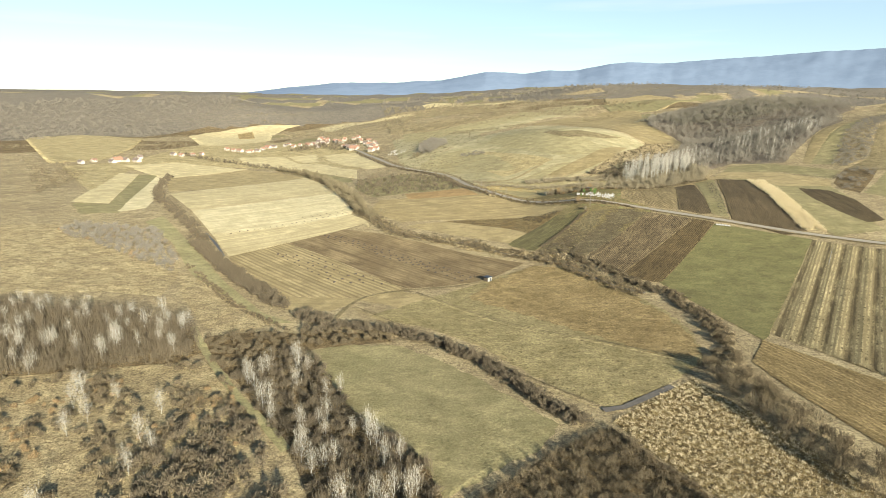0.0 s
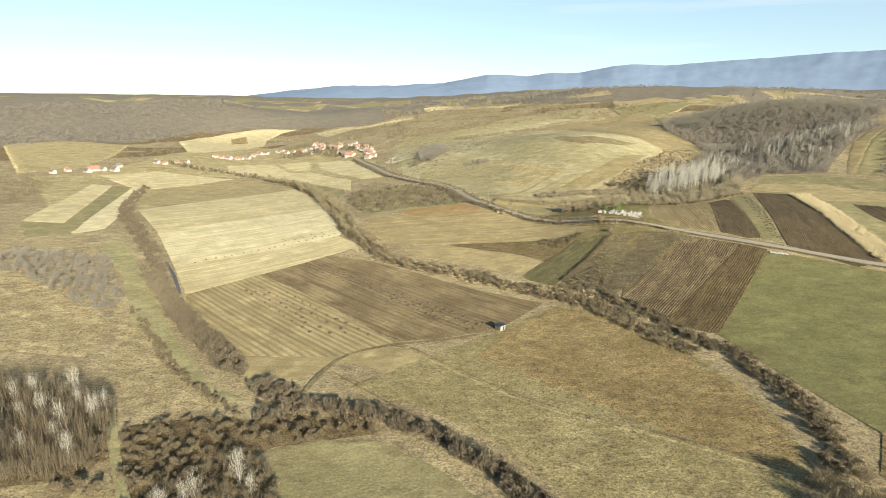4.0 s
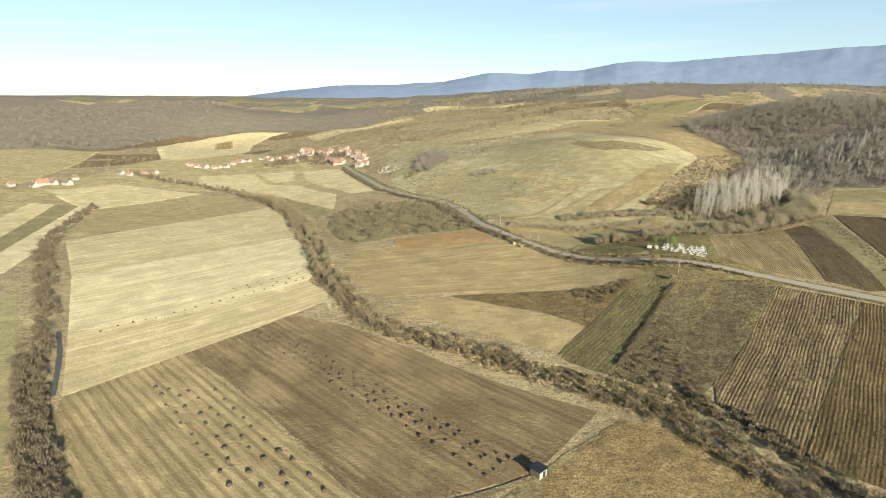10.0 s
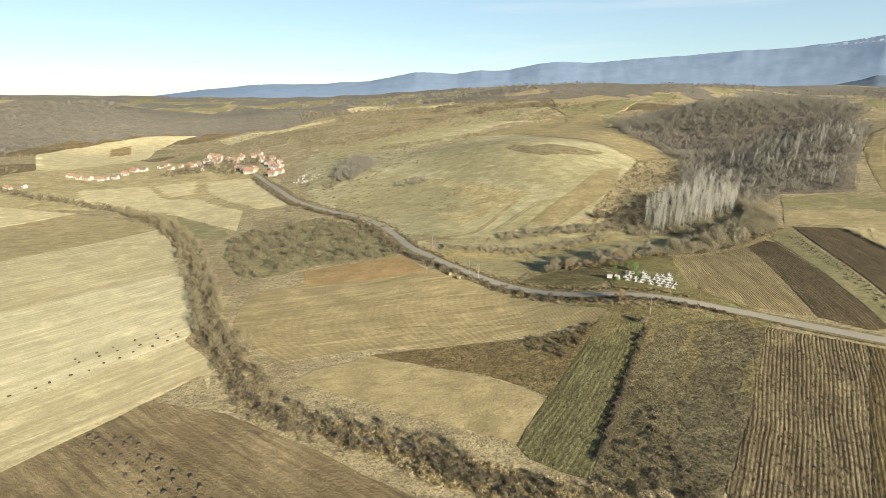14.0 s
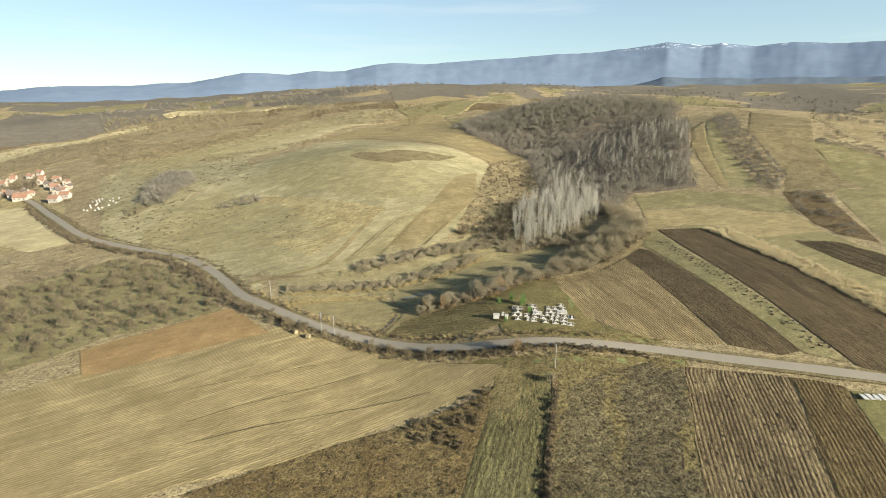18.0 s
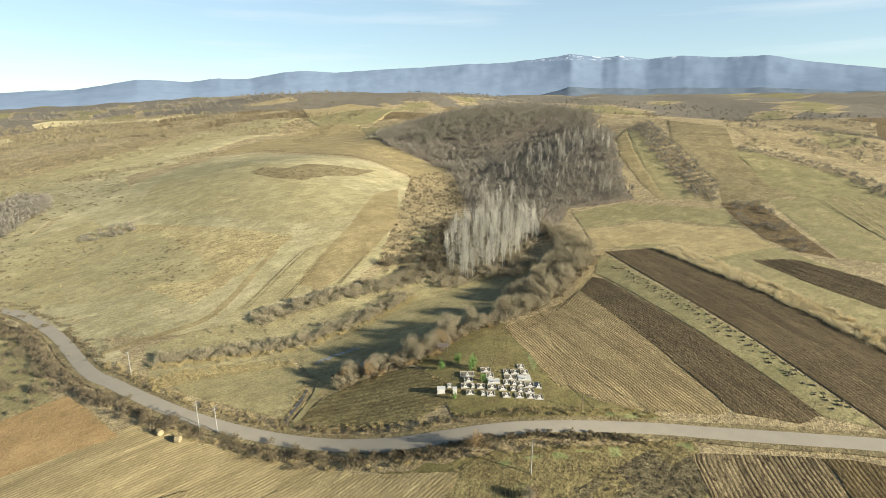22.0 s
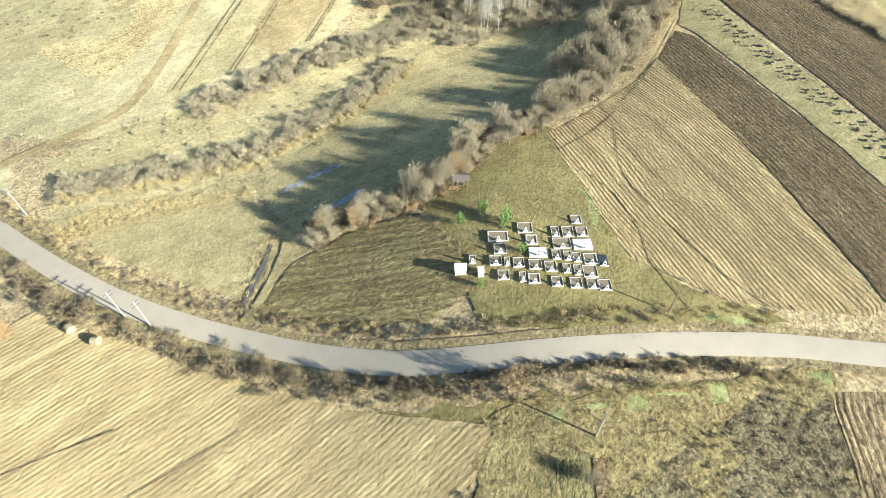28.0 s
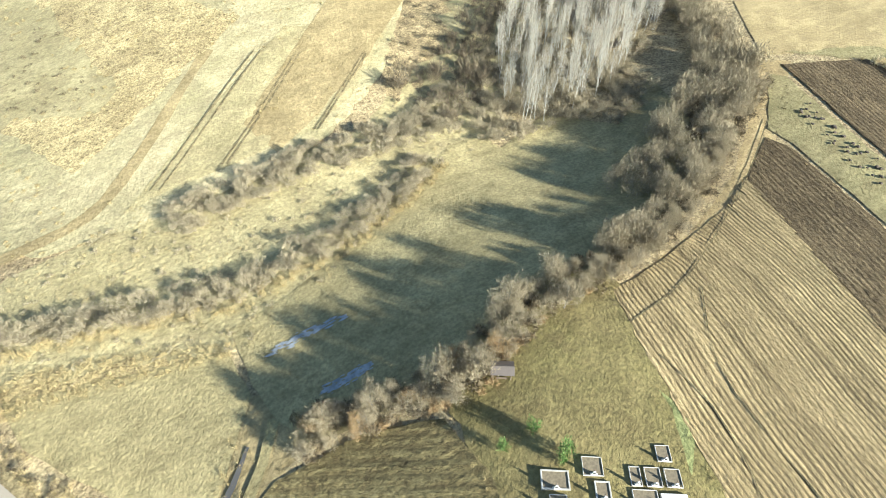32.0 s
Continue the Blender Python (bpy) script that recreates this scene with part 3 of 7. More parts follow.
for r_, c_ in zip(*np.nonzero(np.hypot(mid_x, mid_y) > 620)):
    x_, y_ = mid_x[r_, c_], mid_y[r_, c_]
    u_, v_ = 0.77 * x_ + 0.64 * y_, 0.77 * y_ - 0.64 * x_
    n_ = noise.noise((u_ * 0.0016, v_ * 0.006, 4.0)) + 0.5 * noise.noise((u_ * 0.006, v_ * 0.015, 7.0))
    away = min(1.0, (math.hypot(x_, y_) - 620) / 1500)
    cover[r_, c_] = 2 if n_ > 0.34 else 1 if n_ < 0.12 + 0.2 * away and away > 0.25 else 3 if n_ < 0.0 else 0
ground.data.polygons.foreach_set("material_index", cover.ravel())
ground.data.polygons.foreach_set("use_smooth", np.ones(cover.size, bool))

# ---- far mountains ----
RIDGE = [(-40, -0.02), (-30, -0.018), (-22, -0.008), (-16.8, 0.004), (-11.8, 0.0134), (-6, 0.0152), (-0.8, 0.0206), (3.9, 0.0365), (8.2, 0.0345),
         (10.8, 0.0398), (13.7, 0.0407), (16.7, 0.0519), (18.3, 0.054), (22.8, 0.0526), (25.7, 0.0574), (30.9, 0.0621), (34.4, 0.0665),
         (38.4, 0.0686), (42.8, 0.0757), (45.2, 0.082), (48.2, 0.0743), (49.7, 0.0771), (52.3, 0.0713), (55.6, 0.0744), (58.9, 0.0696),
         (62.3, 0.071), (64.4, 0.063), (67.9, 0.0532), (74, 0.04), (85, 0.02), (95, 0.005)]


# rock whose base colours already hold the blue of distance haze
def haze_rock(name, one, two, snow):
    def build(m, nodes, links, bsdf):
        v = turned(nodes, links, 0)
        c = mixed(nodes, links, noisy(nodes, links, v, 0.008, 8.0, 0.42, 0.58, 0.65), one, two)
        if snow:
            z = nodes.new("ShaderNodeSeparateXYZ")
            links.new(v, z.inputs[0])
            high = nodes.new("ShaderNodeMapRange")
            high.inputs[1].default_value, high.inputs[2].default_value = 375, 420
            links.new(z.outputs[2], high.inputs[0])
            cut = nodes.new("ShaderNodeMath")
            cut.operation = "MULTIPLY"
            links.new(high.outputs[0], cut.inputs[0])
            links.new(noisy(nodes, links, v, 0.02, 5.0, 0.52, 0.6), cut.inputs[1])
            c = mixed(nodes, links, cut.outputs[0], c, (0.72, 0.76, 0.82))
        links.new(c, bsdf.inputs["Base Color"])
        bsdf.inputs["Roughness"].default_value = 1.0
        bsdf.inputs["Specular IOR Level"].default_value = 0.0
    return material(name, build)


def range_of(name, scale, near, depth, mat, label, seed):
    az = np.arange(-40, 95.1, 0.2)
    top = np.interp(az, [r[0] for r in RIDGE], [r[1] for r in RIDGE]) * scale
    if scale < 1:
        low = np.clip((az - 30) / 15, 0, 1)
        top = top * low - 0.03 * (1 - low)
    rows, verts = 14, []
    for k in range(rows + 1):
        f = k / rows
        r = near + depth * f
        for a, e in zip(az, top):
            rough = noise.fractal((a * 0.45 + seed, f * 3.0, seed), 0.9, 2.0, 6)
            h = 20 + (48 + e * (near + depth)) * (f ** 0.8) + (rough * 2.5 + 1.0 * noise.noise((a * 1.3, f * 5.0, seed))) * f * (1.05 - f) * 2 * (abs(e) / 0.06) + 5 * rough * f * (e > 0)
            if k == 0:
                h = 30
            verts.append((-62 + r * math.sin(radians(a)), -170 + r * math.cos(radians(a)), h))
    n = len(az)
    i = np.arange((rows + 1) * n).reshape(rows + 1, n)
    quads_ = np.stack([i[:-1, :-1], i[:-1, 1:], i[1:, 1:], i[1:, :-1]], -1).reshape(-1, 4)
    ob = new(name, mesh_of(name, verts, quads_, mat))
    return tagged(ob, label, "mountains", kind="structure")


# both ranges are tinted blue to stand for the air in between
range_of("backdrop_mountains", 1.0, 3700, 800, haze_rock("hazed_mountain", (0.168, 0.212, 0.278), (0.152, 0.194, 0.258), True),
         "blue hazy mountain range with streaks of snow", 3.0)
range_of("backdrop_foothills", 0.33, 3100, 500, haze_rock("hazed_foothill", (0.14, 0.165, 0.195), (0.12, 0.145, 0.17), False),
         "dark wooded foothills below the mountains, with blue haze in their colour", 8.0)


# ---- road and tracks ----
ROAD = [(-235.2, 425.0), (-222.2, 398.6), (-206.0, 366.7), (-180.3, 299.6), (-151.6, 229.4), (-123.9, 187.1), (-97.8, 152.9), (-82.0, 116.6), (-72.1, 76.4), (-66.7, 63.8), (-58.3, 46.5), (-50.8, 33.7), (-43.6, 23.8), (-36.5, 15.3), (-29.6, 7.3), (-22.8, -0.2), (-16.2, -6.7), (-9.4, -11.8), (-2.4, -16.3), (4.6, -20.4), (11.7, -24.5), (19.1, -28.6), (26.2, -33.0), (33.2, -37.7), (42.9, -45.7), (62.0, -61.5), (86.0, -81.0), (106.0, -95.0), (160.0, -128.0), (260.0, -180.0)]
LINES = {}
LINES["creek"] = [(-278.9, 240.5), (-231.5, 189.5), (-191.7, 110.8), (-162.8, 39.5), (-149.4, 0.1), (-135.9, -22.6), (-122.1, -49.6), (-99.3, -65.0), (-76.9, -74.8), (-58.4, -93.3), (-41.5, -102.9), (-30.6, -114.1), (-22.3, -132.1), (-14.7, -144.7), (-7.4, -152.1)]
LINES["creek_low"] = [(-7.6, -213.7), (-8.9, -231.9), (-5.9, -244.2), (-4.5, -254.6), (-2.2, -263.5), (-0.3, -272.8)]
LINES["creek_mid"] = [(-26.9, -101.5), (-16.4, -115.4), (-8.6, -136.5), (2.0, -153.7), (4.6, -168.9), (4.6, -186.8), (2.4, -201.2), (-6.7, -213.7)]
LINES["wood_path"] = [(-180.2, -188.7), (-166.0, -209.7), (-150.1, -230.6), (-135.5, -247.1), (-127.2, -257.4)]
LINES["creek_up"] = [(-440.0, 349.8), (-386.1, 306.6), (-347.7, 287.4), (-278.9, 240.5)]
LINES["hedge_a"] = [(-228.1, -80.0), (-193.2, -123.6), (-176.3, -142.0), (-156.7, -164.3), (-141.5, -177.3), (-132.9, -180.5)]
LINES["hedge_b"] = [(-140.2, -190.1), (-125.6, -183.1), (-108.6, -188.5), (-91.8, -198.5), (-78.4, -212.0), (-67.1, -229.3), (-60.2, -240.8), (-55.7, -245.9)]
LINES["hedge_c"] = [(-195.4, -121.1), (-177.4, -142.3), (-167.9, -152.1)]
LINES["hedge_d"] = [(-216.5, -95.5), (-242.4, -51.0), (-278.4, -3.1), (-310.0, 38.4), (-348.8, 115.4), (-373.6, 180.7)]
LINES["field_edge"] = [(-16.1, 26.9), (-10.5, 25.7), (-4.1, 24.5), (1.8, 22.4), (7.3, 21.4), (14.2, 23.4), (23.4, 26.2), (33.2, 26.9), (43.4, 27.3), (55.8, 29.1), (68.6, 34.0), (82.9, 40.6), (97.3, 47.3), (110.0, 52.8)]
LINES["brush_a"] = [(-23.2, 82.8), (-16.1, 84.6), (-5.4, 85.5), (6.3, 85.8), (16.9, 85.2), (28.4, 83.9), (39.0, 84.2)]
LINES["brush_b"] = [(-55.6, 69.1), (-46.9, 67.2), (-37.8, 65.8), (-28.3, 63.6), (-21.3, 62.0), (-14.1, 60.3), (-5.7, 62.6), (1.5, 61.9), (10.1, 63.8), (19.4, 67.2), (31.3, 73.8)]
LINES["ditch"] = [(-32.8, 18.3), (-29.6, 22.3), (-26.0, 26.0), (-22.8, 30.2)]
LINES["stream_ice"] = [(-10.4, 32.4), (-6.4, 32.1), (-2.1, 32.1)]
LINES["ice2"] = [(-14.7, 44.0), (-9.0, 44.4), (-2.0, 44.2)]
LINES["track"] = [(-1.3, -34.2), (-7.9, -43.0), (-21.1, -59.1), (-34.0, -75.4)]
LINES["track_l"] = [(-68.5, 87.4), (-62.0, 89.2), (-50.5, 91.0), (-37.6, 94.7), (-26.7, 105.9), (-11.5, 124.5), (-0.7, 136.5)]
LINES["corn"] = [(143.9, 40.2), (132.6, 0.2), (120.4, -35.5), (110.7, -67.5), (105.7, -86.0)]
LINES["hay_track"] = [(-71.8, -131.5), (-87.5, -138.2), (-109.8, -143.8), (-123.6, -151.3), (-129.6, -162.9), (-132.3, -176.3)]
LINES["ditch2"] = [(-49.8, -239.0), (-43.8, -237.4), (-35.0, -231.8), (-26.8, -226.7)]
LINES["left_creek"] = [(-204.4, -101.7), (-218.2, -79.3), (-231.2, -61.1)]
LINES["meadow_track"] = [(-127.7, -164.3), (-88.8, -199.8), (-67.5, -221.1), (-50.5, -237.3)]
LINES["meadow_lane"] = [(-103.9, -146.9), (-67.7, -180.4), (-35.7, -198.3), (-15.2, -211.5)]
LINES["stubble_track_a"] = [(34.5, 9.2), (34.5, -0.3), (31.4, -9.3), (27.8, -14.8), (25.5, -24.9)]
LINES["stubble_track_b"] = [(34.9, 15.9), (50.2, 18.1), (77.2, 28.9), (99.0, 40.4)]
LINES["stubble_track_c"] = [(50.0, 15.1), (40.5, 3.9), (37.2, -9.3), (35.5, -23.8), (36.1, -31.5)]
LINES["plough_line_a"] = [(-90.6, -1.5), (-77.3, -0.4), (-62.6, -1.2), (-39.9, -1.3)]
LINES["plough_line_b"] = [(-90.1, 13.9), (-75.6, 12.2), (-55.5, 9.3)]
LINES["plough_line_c"] = [(-90.9, -10.2), (-74.3, -11.1), (-53.7, -14.6), (-30.6, -19.5)]
LINES["edge_upper"] = [(57.5, 37.1), (68.4, 41.1), (80.7, 45.9), (96.1, 53.0), (110.7, 61.6), (106.4, 59.5), (119.2, 74.5), (124.7, 91.0)]
LINES["grove_left"] = [(37.9, 91.1), (49.7, 94.5), (63.1, 102.0), (76.0, 113.4), (93.5, 124.0)]
LINES["rut_a"] = [(-24.2, 95.1), (-13.5, 106.1), (-1.4, 118.0), (10.4, 128.4)]
LINES["rut_b"] = [(-9.0, 95.1), (6.0, 109.2), (19.5, 122.4)]
LINES["bush_row"] = [(-127.9, 243.6), (-120.6, 269.9), (-111.6, 293.6), (-97.1, 288.3)]
LINES["right_hedge"] = [(349.8, 125.7), (362.7, 91.3), (344.3, 45.5), (309.0, 10.8)]
LINES["village_trees"] = [(-323.0, 433.7), (-310.0, 435.3), (-288.8, 421.7), (-292.8, 475.6), (-271.4, 463.7), (-236.0, 398.0), (-240.6, 457.4), (-220.1, 457.0), (-204.2, 423.0)]
AREAS = {}
AREAS["grove"] = [(53.2, 75.1), (61.7, 71.9), (73.4, 69.5), (89.4, 73.6), (108.5, 83.7), (129.3, 104.7), (112.4, 125.6), (80.6, 114.5), (63.5, 94.4)]
AREAS["wood_front"] = [(-269.0, -172.6), (-240.9, -176.7), (-222.4, -176.9), (-202.5, -179.6), (-180.6, -187.2), (-168.3, -207.7), (-172.2, -215.4), (-186.4, -219.2), (-199.0, -224.1), (-219.6, -229.1)]
AREAS["wood_low"] = [(-219.6, -229.1), (-199.0, -224.1), (-186.4, -219.2), (-171.8, -216.0), (-165.8, -213.1), (-152.4, -227.1), (-141.8, -242.7), (-132.0, -279.6), (-172.8, -281.0), (-184.9, -274.2)]
AREAS["wood_mid"] = [(-146.6, -209.9), (-136.6, -205.5), (-129.6, -212.7), (-119.2, -231.4), (-110.9, -246.3), (-102.2, -252.5), (-94.3, -261.8), (-89.8, -278.8), (-115.2, -279.2), (-126.4, -257.1), (-137.7, -242.5), (-152.1, -224.0)]
AREAS["wood_hedge"] = [(-172.9, -195.7), (-152.6, -189.4), (-142.5, -191.0), (-129.7, -187.9), (-109.9, -190.7), (-109.3, -196.1), (-132.1, -202.1), (-141.3, -207.7), (-152.1, -224.0), (-162.5, -214.6)]
AREAS["brush_low"] = [(-84.0, -271.4), (-66.2, -256.2), (-50.2, -246.0), (-44.6, -257.2), (-35.5, -274.1), (-41.4, -287.4), (-85.1, -287.7)]
AREAS["creek_wood"] = [(-172.1, 145.8), (-127.0, 167.2), (-91.8, 124.5), (-78.8, 63.3), (-117.3, 62.9), (-147.7, 47.9), (-169.3, 92.1)]
AREAS["grove_brush"] = [(32.1, 87.8), (43.1, 76.1), (50.8, 68.0), (62.3, 67.2), (70.4, 66.2), (74.0, 59.1), (88.6, 63.7), (94.2, 80.3), (70.3, 100.8), (51.3, 97.5)]
AREAS["slope_brush"] = [(141.5, 265.2), (182.2, 281.7), (176.0, 250.2), (127.3, 164.8), (100.0, 123.2), (78.2, 107.6), (52.1, 97.7), (31.2, 92.4), (34.5, 104.7), (46.9, 120.0), (66.0, 145.4), (95.2, 190.2)]
AREAS["dome"] = [(475.0, 475.0), (489.6, 496.7), (477.9, 515.3), (462.6, 527.0), (454.9, 540.3), (436.4, 558.4), (412.6, 569.9), (401.2, 571.4), (391.0, 578.6), (371.1, 598.5), (350.0, 612.4), (328.9, 604.8), (309.0, 588.3), (298.8, 580.5), (287.4, 575.0), (263.6, 558.4), (245.1, 536.6), (237.4, 522.3), (222.1, 512.2), (210.4, 495.7), (225.0, 475.0), (242.7, 456.1), (240.2, 436.4), (239.8, 415.7), (252.7, 403.5), (259.6, 400.6), (265.7, 391.9), (287.8, 371.3), (313.7, 355.1), (332.0, 354.3), (350.0, 355.6), (368.0, 348.0), (386.3, 345.4), (412.2, 362.2), (434.3, 386.7), (440.4, 400.6), (447.3, 407.2), (460.2, 420.4), (459.8, 439.6), (457.3, 457.1)]
AREAS["valley_wood"] = [(180.1, 258.8), (214.4, 332.3), (218.7, 372.4), (210.1, 400.1), (205.9, 439.3), (238.1, 519.7), (300.0, 560.0), (400.0, 500.0), (440.0, 400.0), (410.0, 310.0), (367.1, 285.5), (358.1, 255.1), (267.0, 170.0), (232.5, 135.9), (204.2, 104.5), (182.0, 111.8), (166.5, 120.2), (129.2, 92.8), (88.9, 83.6), (99.7, 117.3), (110.6, 141.0)]
AREAS["right_brush1"] = [(368.2, 236.3), (400.4, 242.0), (330.3, 170.7), (292.8, 125.6), (261.2, 86.7), (228.2, 66.3), (228.8, 80.4), (253.6, 112.9), (294.2, 164.6)]
AREAS["right_brush2"] = [(228.9, 65.6), (244.8, 52.9), (213.8, 19.2), (185.7, -9.6), (182.6, 4.3), (189.2, 21.0), (208.0, 44.0)]
AREAS["right_brush3"] = [(439.3, 188.4), (902.3, 403.2), (875.6, 216.6), (397.7, 43.9), (392.7, 85.8), (380.9, 123.0)]
AREAS["weed_bush"] = [(-43.0, -28.0), (-30.0, -28.4), (-17.2, -27.5), (-25.4, -38.1), (-32.6, -42.5), (-41.7, -34.5)]
AREAS["left_ridge1"] = [(-179.8, 495.4), (-89.9, 508.2), (43.7, 563.2), (33.9, 511.7), (-84.7, 428.5), (-126.8, 377.6), (-164.1, 396.8)]
AREAS["left_ridge2"] = [(-263.1, 1125.2), (16.4, 1207.0), (243.2, 881.4), (335.2, 731.6), (177.3, 678.1), (-30.7, 549.6), (-204.1, 667.9)]
AREAS["creek_side"] = [(-46.9, -104.0), (-30.4, -113.6), (-21.5, -130.5), (-21.6, -111.5), (-17.9, -70.7), (-24.2, -71.6)]
AREAS["left_scrub"] = [(-537.2, 202.8), (-448.8, 169.4), (-408.3, 76.5), (-394.1, 27.0)]
AREAS["left_hill_wood"] = [(-807.2, 366.0), (-606.0, 554.3), (-597.9, 789.7), (-659.0, 1293.7), (-743.5, 1109.8), (-890.3, 910.9), (-1092.6, 628.6)]
AREAS["f_ground_left"] = [(-325.3, -57.4), (-302.5, -64.3), (-267.1, -86.9), (-234.3, -97.8), (-212.3, -132.3), (-206.1, -160.2), (-231.9, -158.7), (-271.9, -168.3), (-365.5, -75.9)]
AREAS["f_left_dry"] = [(-212.3, -132.3), (-207.2, -131.6), (-176.7, -161.6), (-154.3, -182.7), (-161.7, -190.6), (-175.7, -188.3), (-198.0, -159.3)]
AREAS["f_big_lower"] = [(-119.5, -172.4), (-97.0, -152.3), (-69.2, -128.6), (-47.3, -112.0), (-28.6, -117.7), (-15.3, -143.4), (-5.9, -171.5), (-4.7, -191.4), (-9.9, -210.3), (-19.0, -219.3), (-32.2, -229.5), (-48.2, -237.4), (-55.2, -231.2), (-66.0, -218.2), (-79.0, -199.1), (-96.0, -184.6), (-109.2, -178.6)]
AREAS["f_big_upper"] = [(-69.3, -129.9), (-47.3, -112.0), (-28.9, -119.0), (-15.8, -145.0), (-7.4, -172.7), (-5.9, -192.0), (-9.8, -208.9), (-17.5, -210.5), (-28.3, -203.5), (-43.4, -189.3), (-61.7, -172.4), (-82.1, -153.5)]
AREAS["f_reeds"] = [(-48.7, -243.5), (-19.1, -222.1), (-12.1, -240.2), (-2.6, -271.2), (-3.0, -287.5), (-34.4, -274.1), (-44.2, -256.2)]
AREAS["f_brown_weeds"] = [(-91.7, -27.1), (-77.9, -26.4), (-63.8, -25.8), (-49.8, -26.5), (-37.9, -27.6), (-24.1, -28.9), (-16.3, -28.5), (-24.6, -38.5), (-35.1, -50.3), (-42.4, -59.5), (-46.9, -53.9), (-57.4, -45.0), (-65.9, -40.7), (-76.6, -35.2), (-86.0, -30.8)]
AREAS["f_weed_plot"] = [(-2.1, -39.9), (7.8, -33.9), (12.4, -38.4), (2.3, -53.4), (-7.5, -67.0), (-16.7, -79.8), (-26.7, -94.9), (-35.1, -95.4), (-42.6, -90.2), (-37.0, -81.5), (-30.2, -71.9), (-20.3, -57.9), (-10.9, -46.8)]
AREAS["f_weed_dark"] = [(12.4, -38.4), (24.7, -39.6), (31.5, -46.0), (16.8, -62.2), (1.6, -79.2), (-10.3, -92.1), (-16.2, -97.8), (-25.0, -104.2), (-27.7, -97.0), (-16.7, -79.8), (-6.0, -64.8)]
AREAS["f_below_strips"] = [(15.4, -197.8), (32.6, -225.8), (47.0, -260.4), (16.0, -287.7), (4.9, -229.4), (3.5, -212.4)]
AREAS["f_hill"] = [(-125.3, 204.5), (-113.8, 230.2), (-96.5, 255.2), (-70.3, 294.5), (-22.1, 363.6), (30.4, 427.2), (72.8, 423.6), (95.0, 326.4), (127.4, 293.6), (137.6, 258.4), (95.2, 190.2), (65.3, 145.6), (46.9, 120.0), (34.5, 104.7), (14.3, 91.6), (-7.6, 87.2), (-26.0, 86.8), (-46.7, 87.2), (-72.0, 103.3), (-99.0, 142.7)]
AREAS["slopes"] = [(-334.7, 1692.0), (38.6, 1487.3), (578.3, 1939.0), (353.8, 770.0), (229.1, 420.4), (169.4, 273.1), (99.3, 307.9), (78.6, 445.9), (13.5, 461.9), (-52.6, 406.0), (-96.1, 329.5), (-129.8, 261.5), (-151.1, 299.9)]
AREAS["far_graves"] = [(-163.1, 297.1), (-160.4, 331.1), (-141.4, 318.5), (-136.8, 290.8), (-147.0, 281.0)]
AREAS["bank"] = [(-65.2, 55.1), (-56.5, 38.8), (-47.0, 25.1), (-31.8, 6.6), (-21.4, -5.2), (-10.8, -14.1), (-5.4, -20.2), (-20.0, -13.2), (-28.9, -4.7), (-41.0, 7.3), (-49.0, 20.6), (-63.0, 37.5)]
AREAS["belt_a"] = [(-198.7, 627.3), (-125.8, 535.3), (-53.5, 539.9), (33.1, 575.1), (194.1, 729.9), (208.4, 665.4), (42.7, 525.8), (-38.1, 466.8), (-111.5, 451.6), (-177.3, 480.1)]
AREAS["belt_b"] = [(-267.1, 1155.9), (-136.1, 1161.1), (16.4, 1210.8), (118.9, 982.3), (86.3, 909.6), (-45.9, 994.0), (-159.8, 1083.7), (-251.8, 1037.1)]
AREAS["belt_c"] = [(-465.9, 1342.7), (60.9, 1809.6), (997.3, 3262.1), (754.6, 1605.6), (236.7, 931.9), (16.3, 1196.8), (-484.7, 1436.5)]
AREAS["belt_d"] = [(-441.0, 767.1), (-332.7, 934.9), (-182.9, 1077.7), (8.4, 1226.6), (36.4, 927.5), (-133.2, 591.1), (-192.9, 552.2), (-294.0, 533.3)]
AREAS["plateau"] = [(1753.3, 3154.8), (1028.7, 551.1), (1007.4, 278.5), (909.8, 240.6), (829.7, 478.1), (670.5, 670.4), (688.4, 874.2), (464.3, 842.8)]
AREAS["f_slope_low"] = [(-57.1, 84.3), (-24.4, 89.8), (22.6, 90.6), (49.0, 108.6), (69.4, 130.3), (92.9, 120.9), (67.3, 93.6), (50.6, 74.8), (25.6, 65.3), (4.7, 56.4), (-13.2, 49.9), (-19.1, 48.0), (-35.6, 50.8), (-57.6, 57.0)]
AREAS["f_reed_strip"] = [(-57.5, 59.5), (-50.9, 60.4), (-39.1, 57.3), (-20.5, 50.1), (-20.9, 47.1), (-35.8, 49.9), (-51.5, 51.9), (-57.7, 52.4)]
AREAS["f_hill_side"] = [(-168.5, 426.2), (-130.5, 423.9), (-84.6, 440.9), (-44.2, 397.4), (-46.4, 271.8), (-87.3, 280.2), (-103.0, 237.4), (-101.6, 207.6), (-77.1, 132.9), (-63.7, 84.2), (-64.6, 74.4), (-78.4, 96.4), (-98.7, 142.0), (-121.5, 184.6), (-138.2, 208.0)]
LINES["rut_d"] = [(12.9, 94.8), (29.5, 109.3), (34.6, 113.9)]
LINES["ditch_track"] = [(-18.1, 32.3), (-21.7, 26.5), (-26.2, 21.2), (-31.1, 17.0), (-33.3, 16.0)]
LINES["road_shade"] = [(-21.8, -5.8), (-16.9, -10.0), (-12.1, -13.8), (-5.7, -17.5), (0.5, -21.2), (6.8, -24.9), (13.0, -28.7), (19.2, -32.7), (26.5, -37.8)]
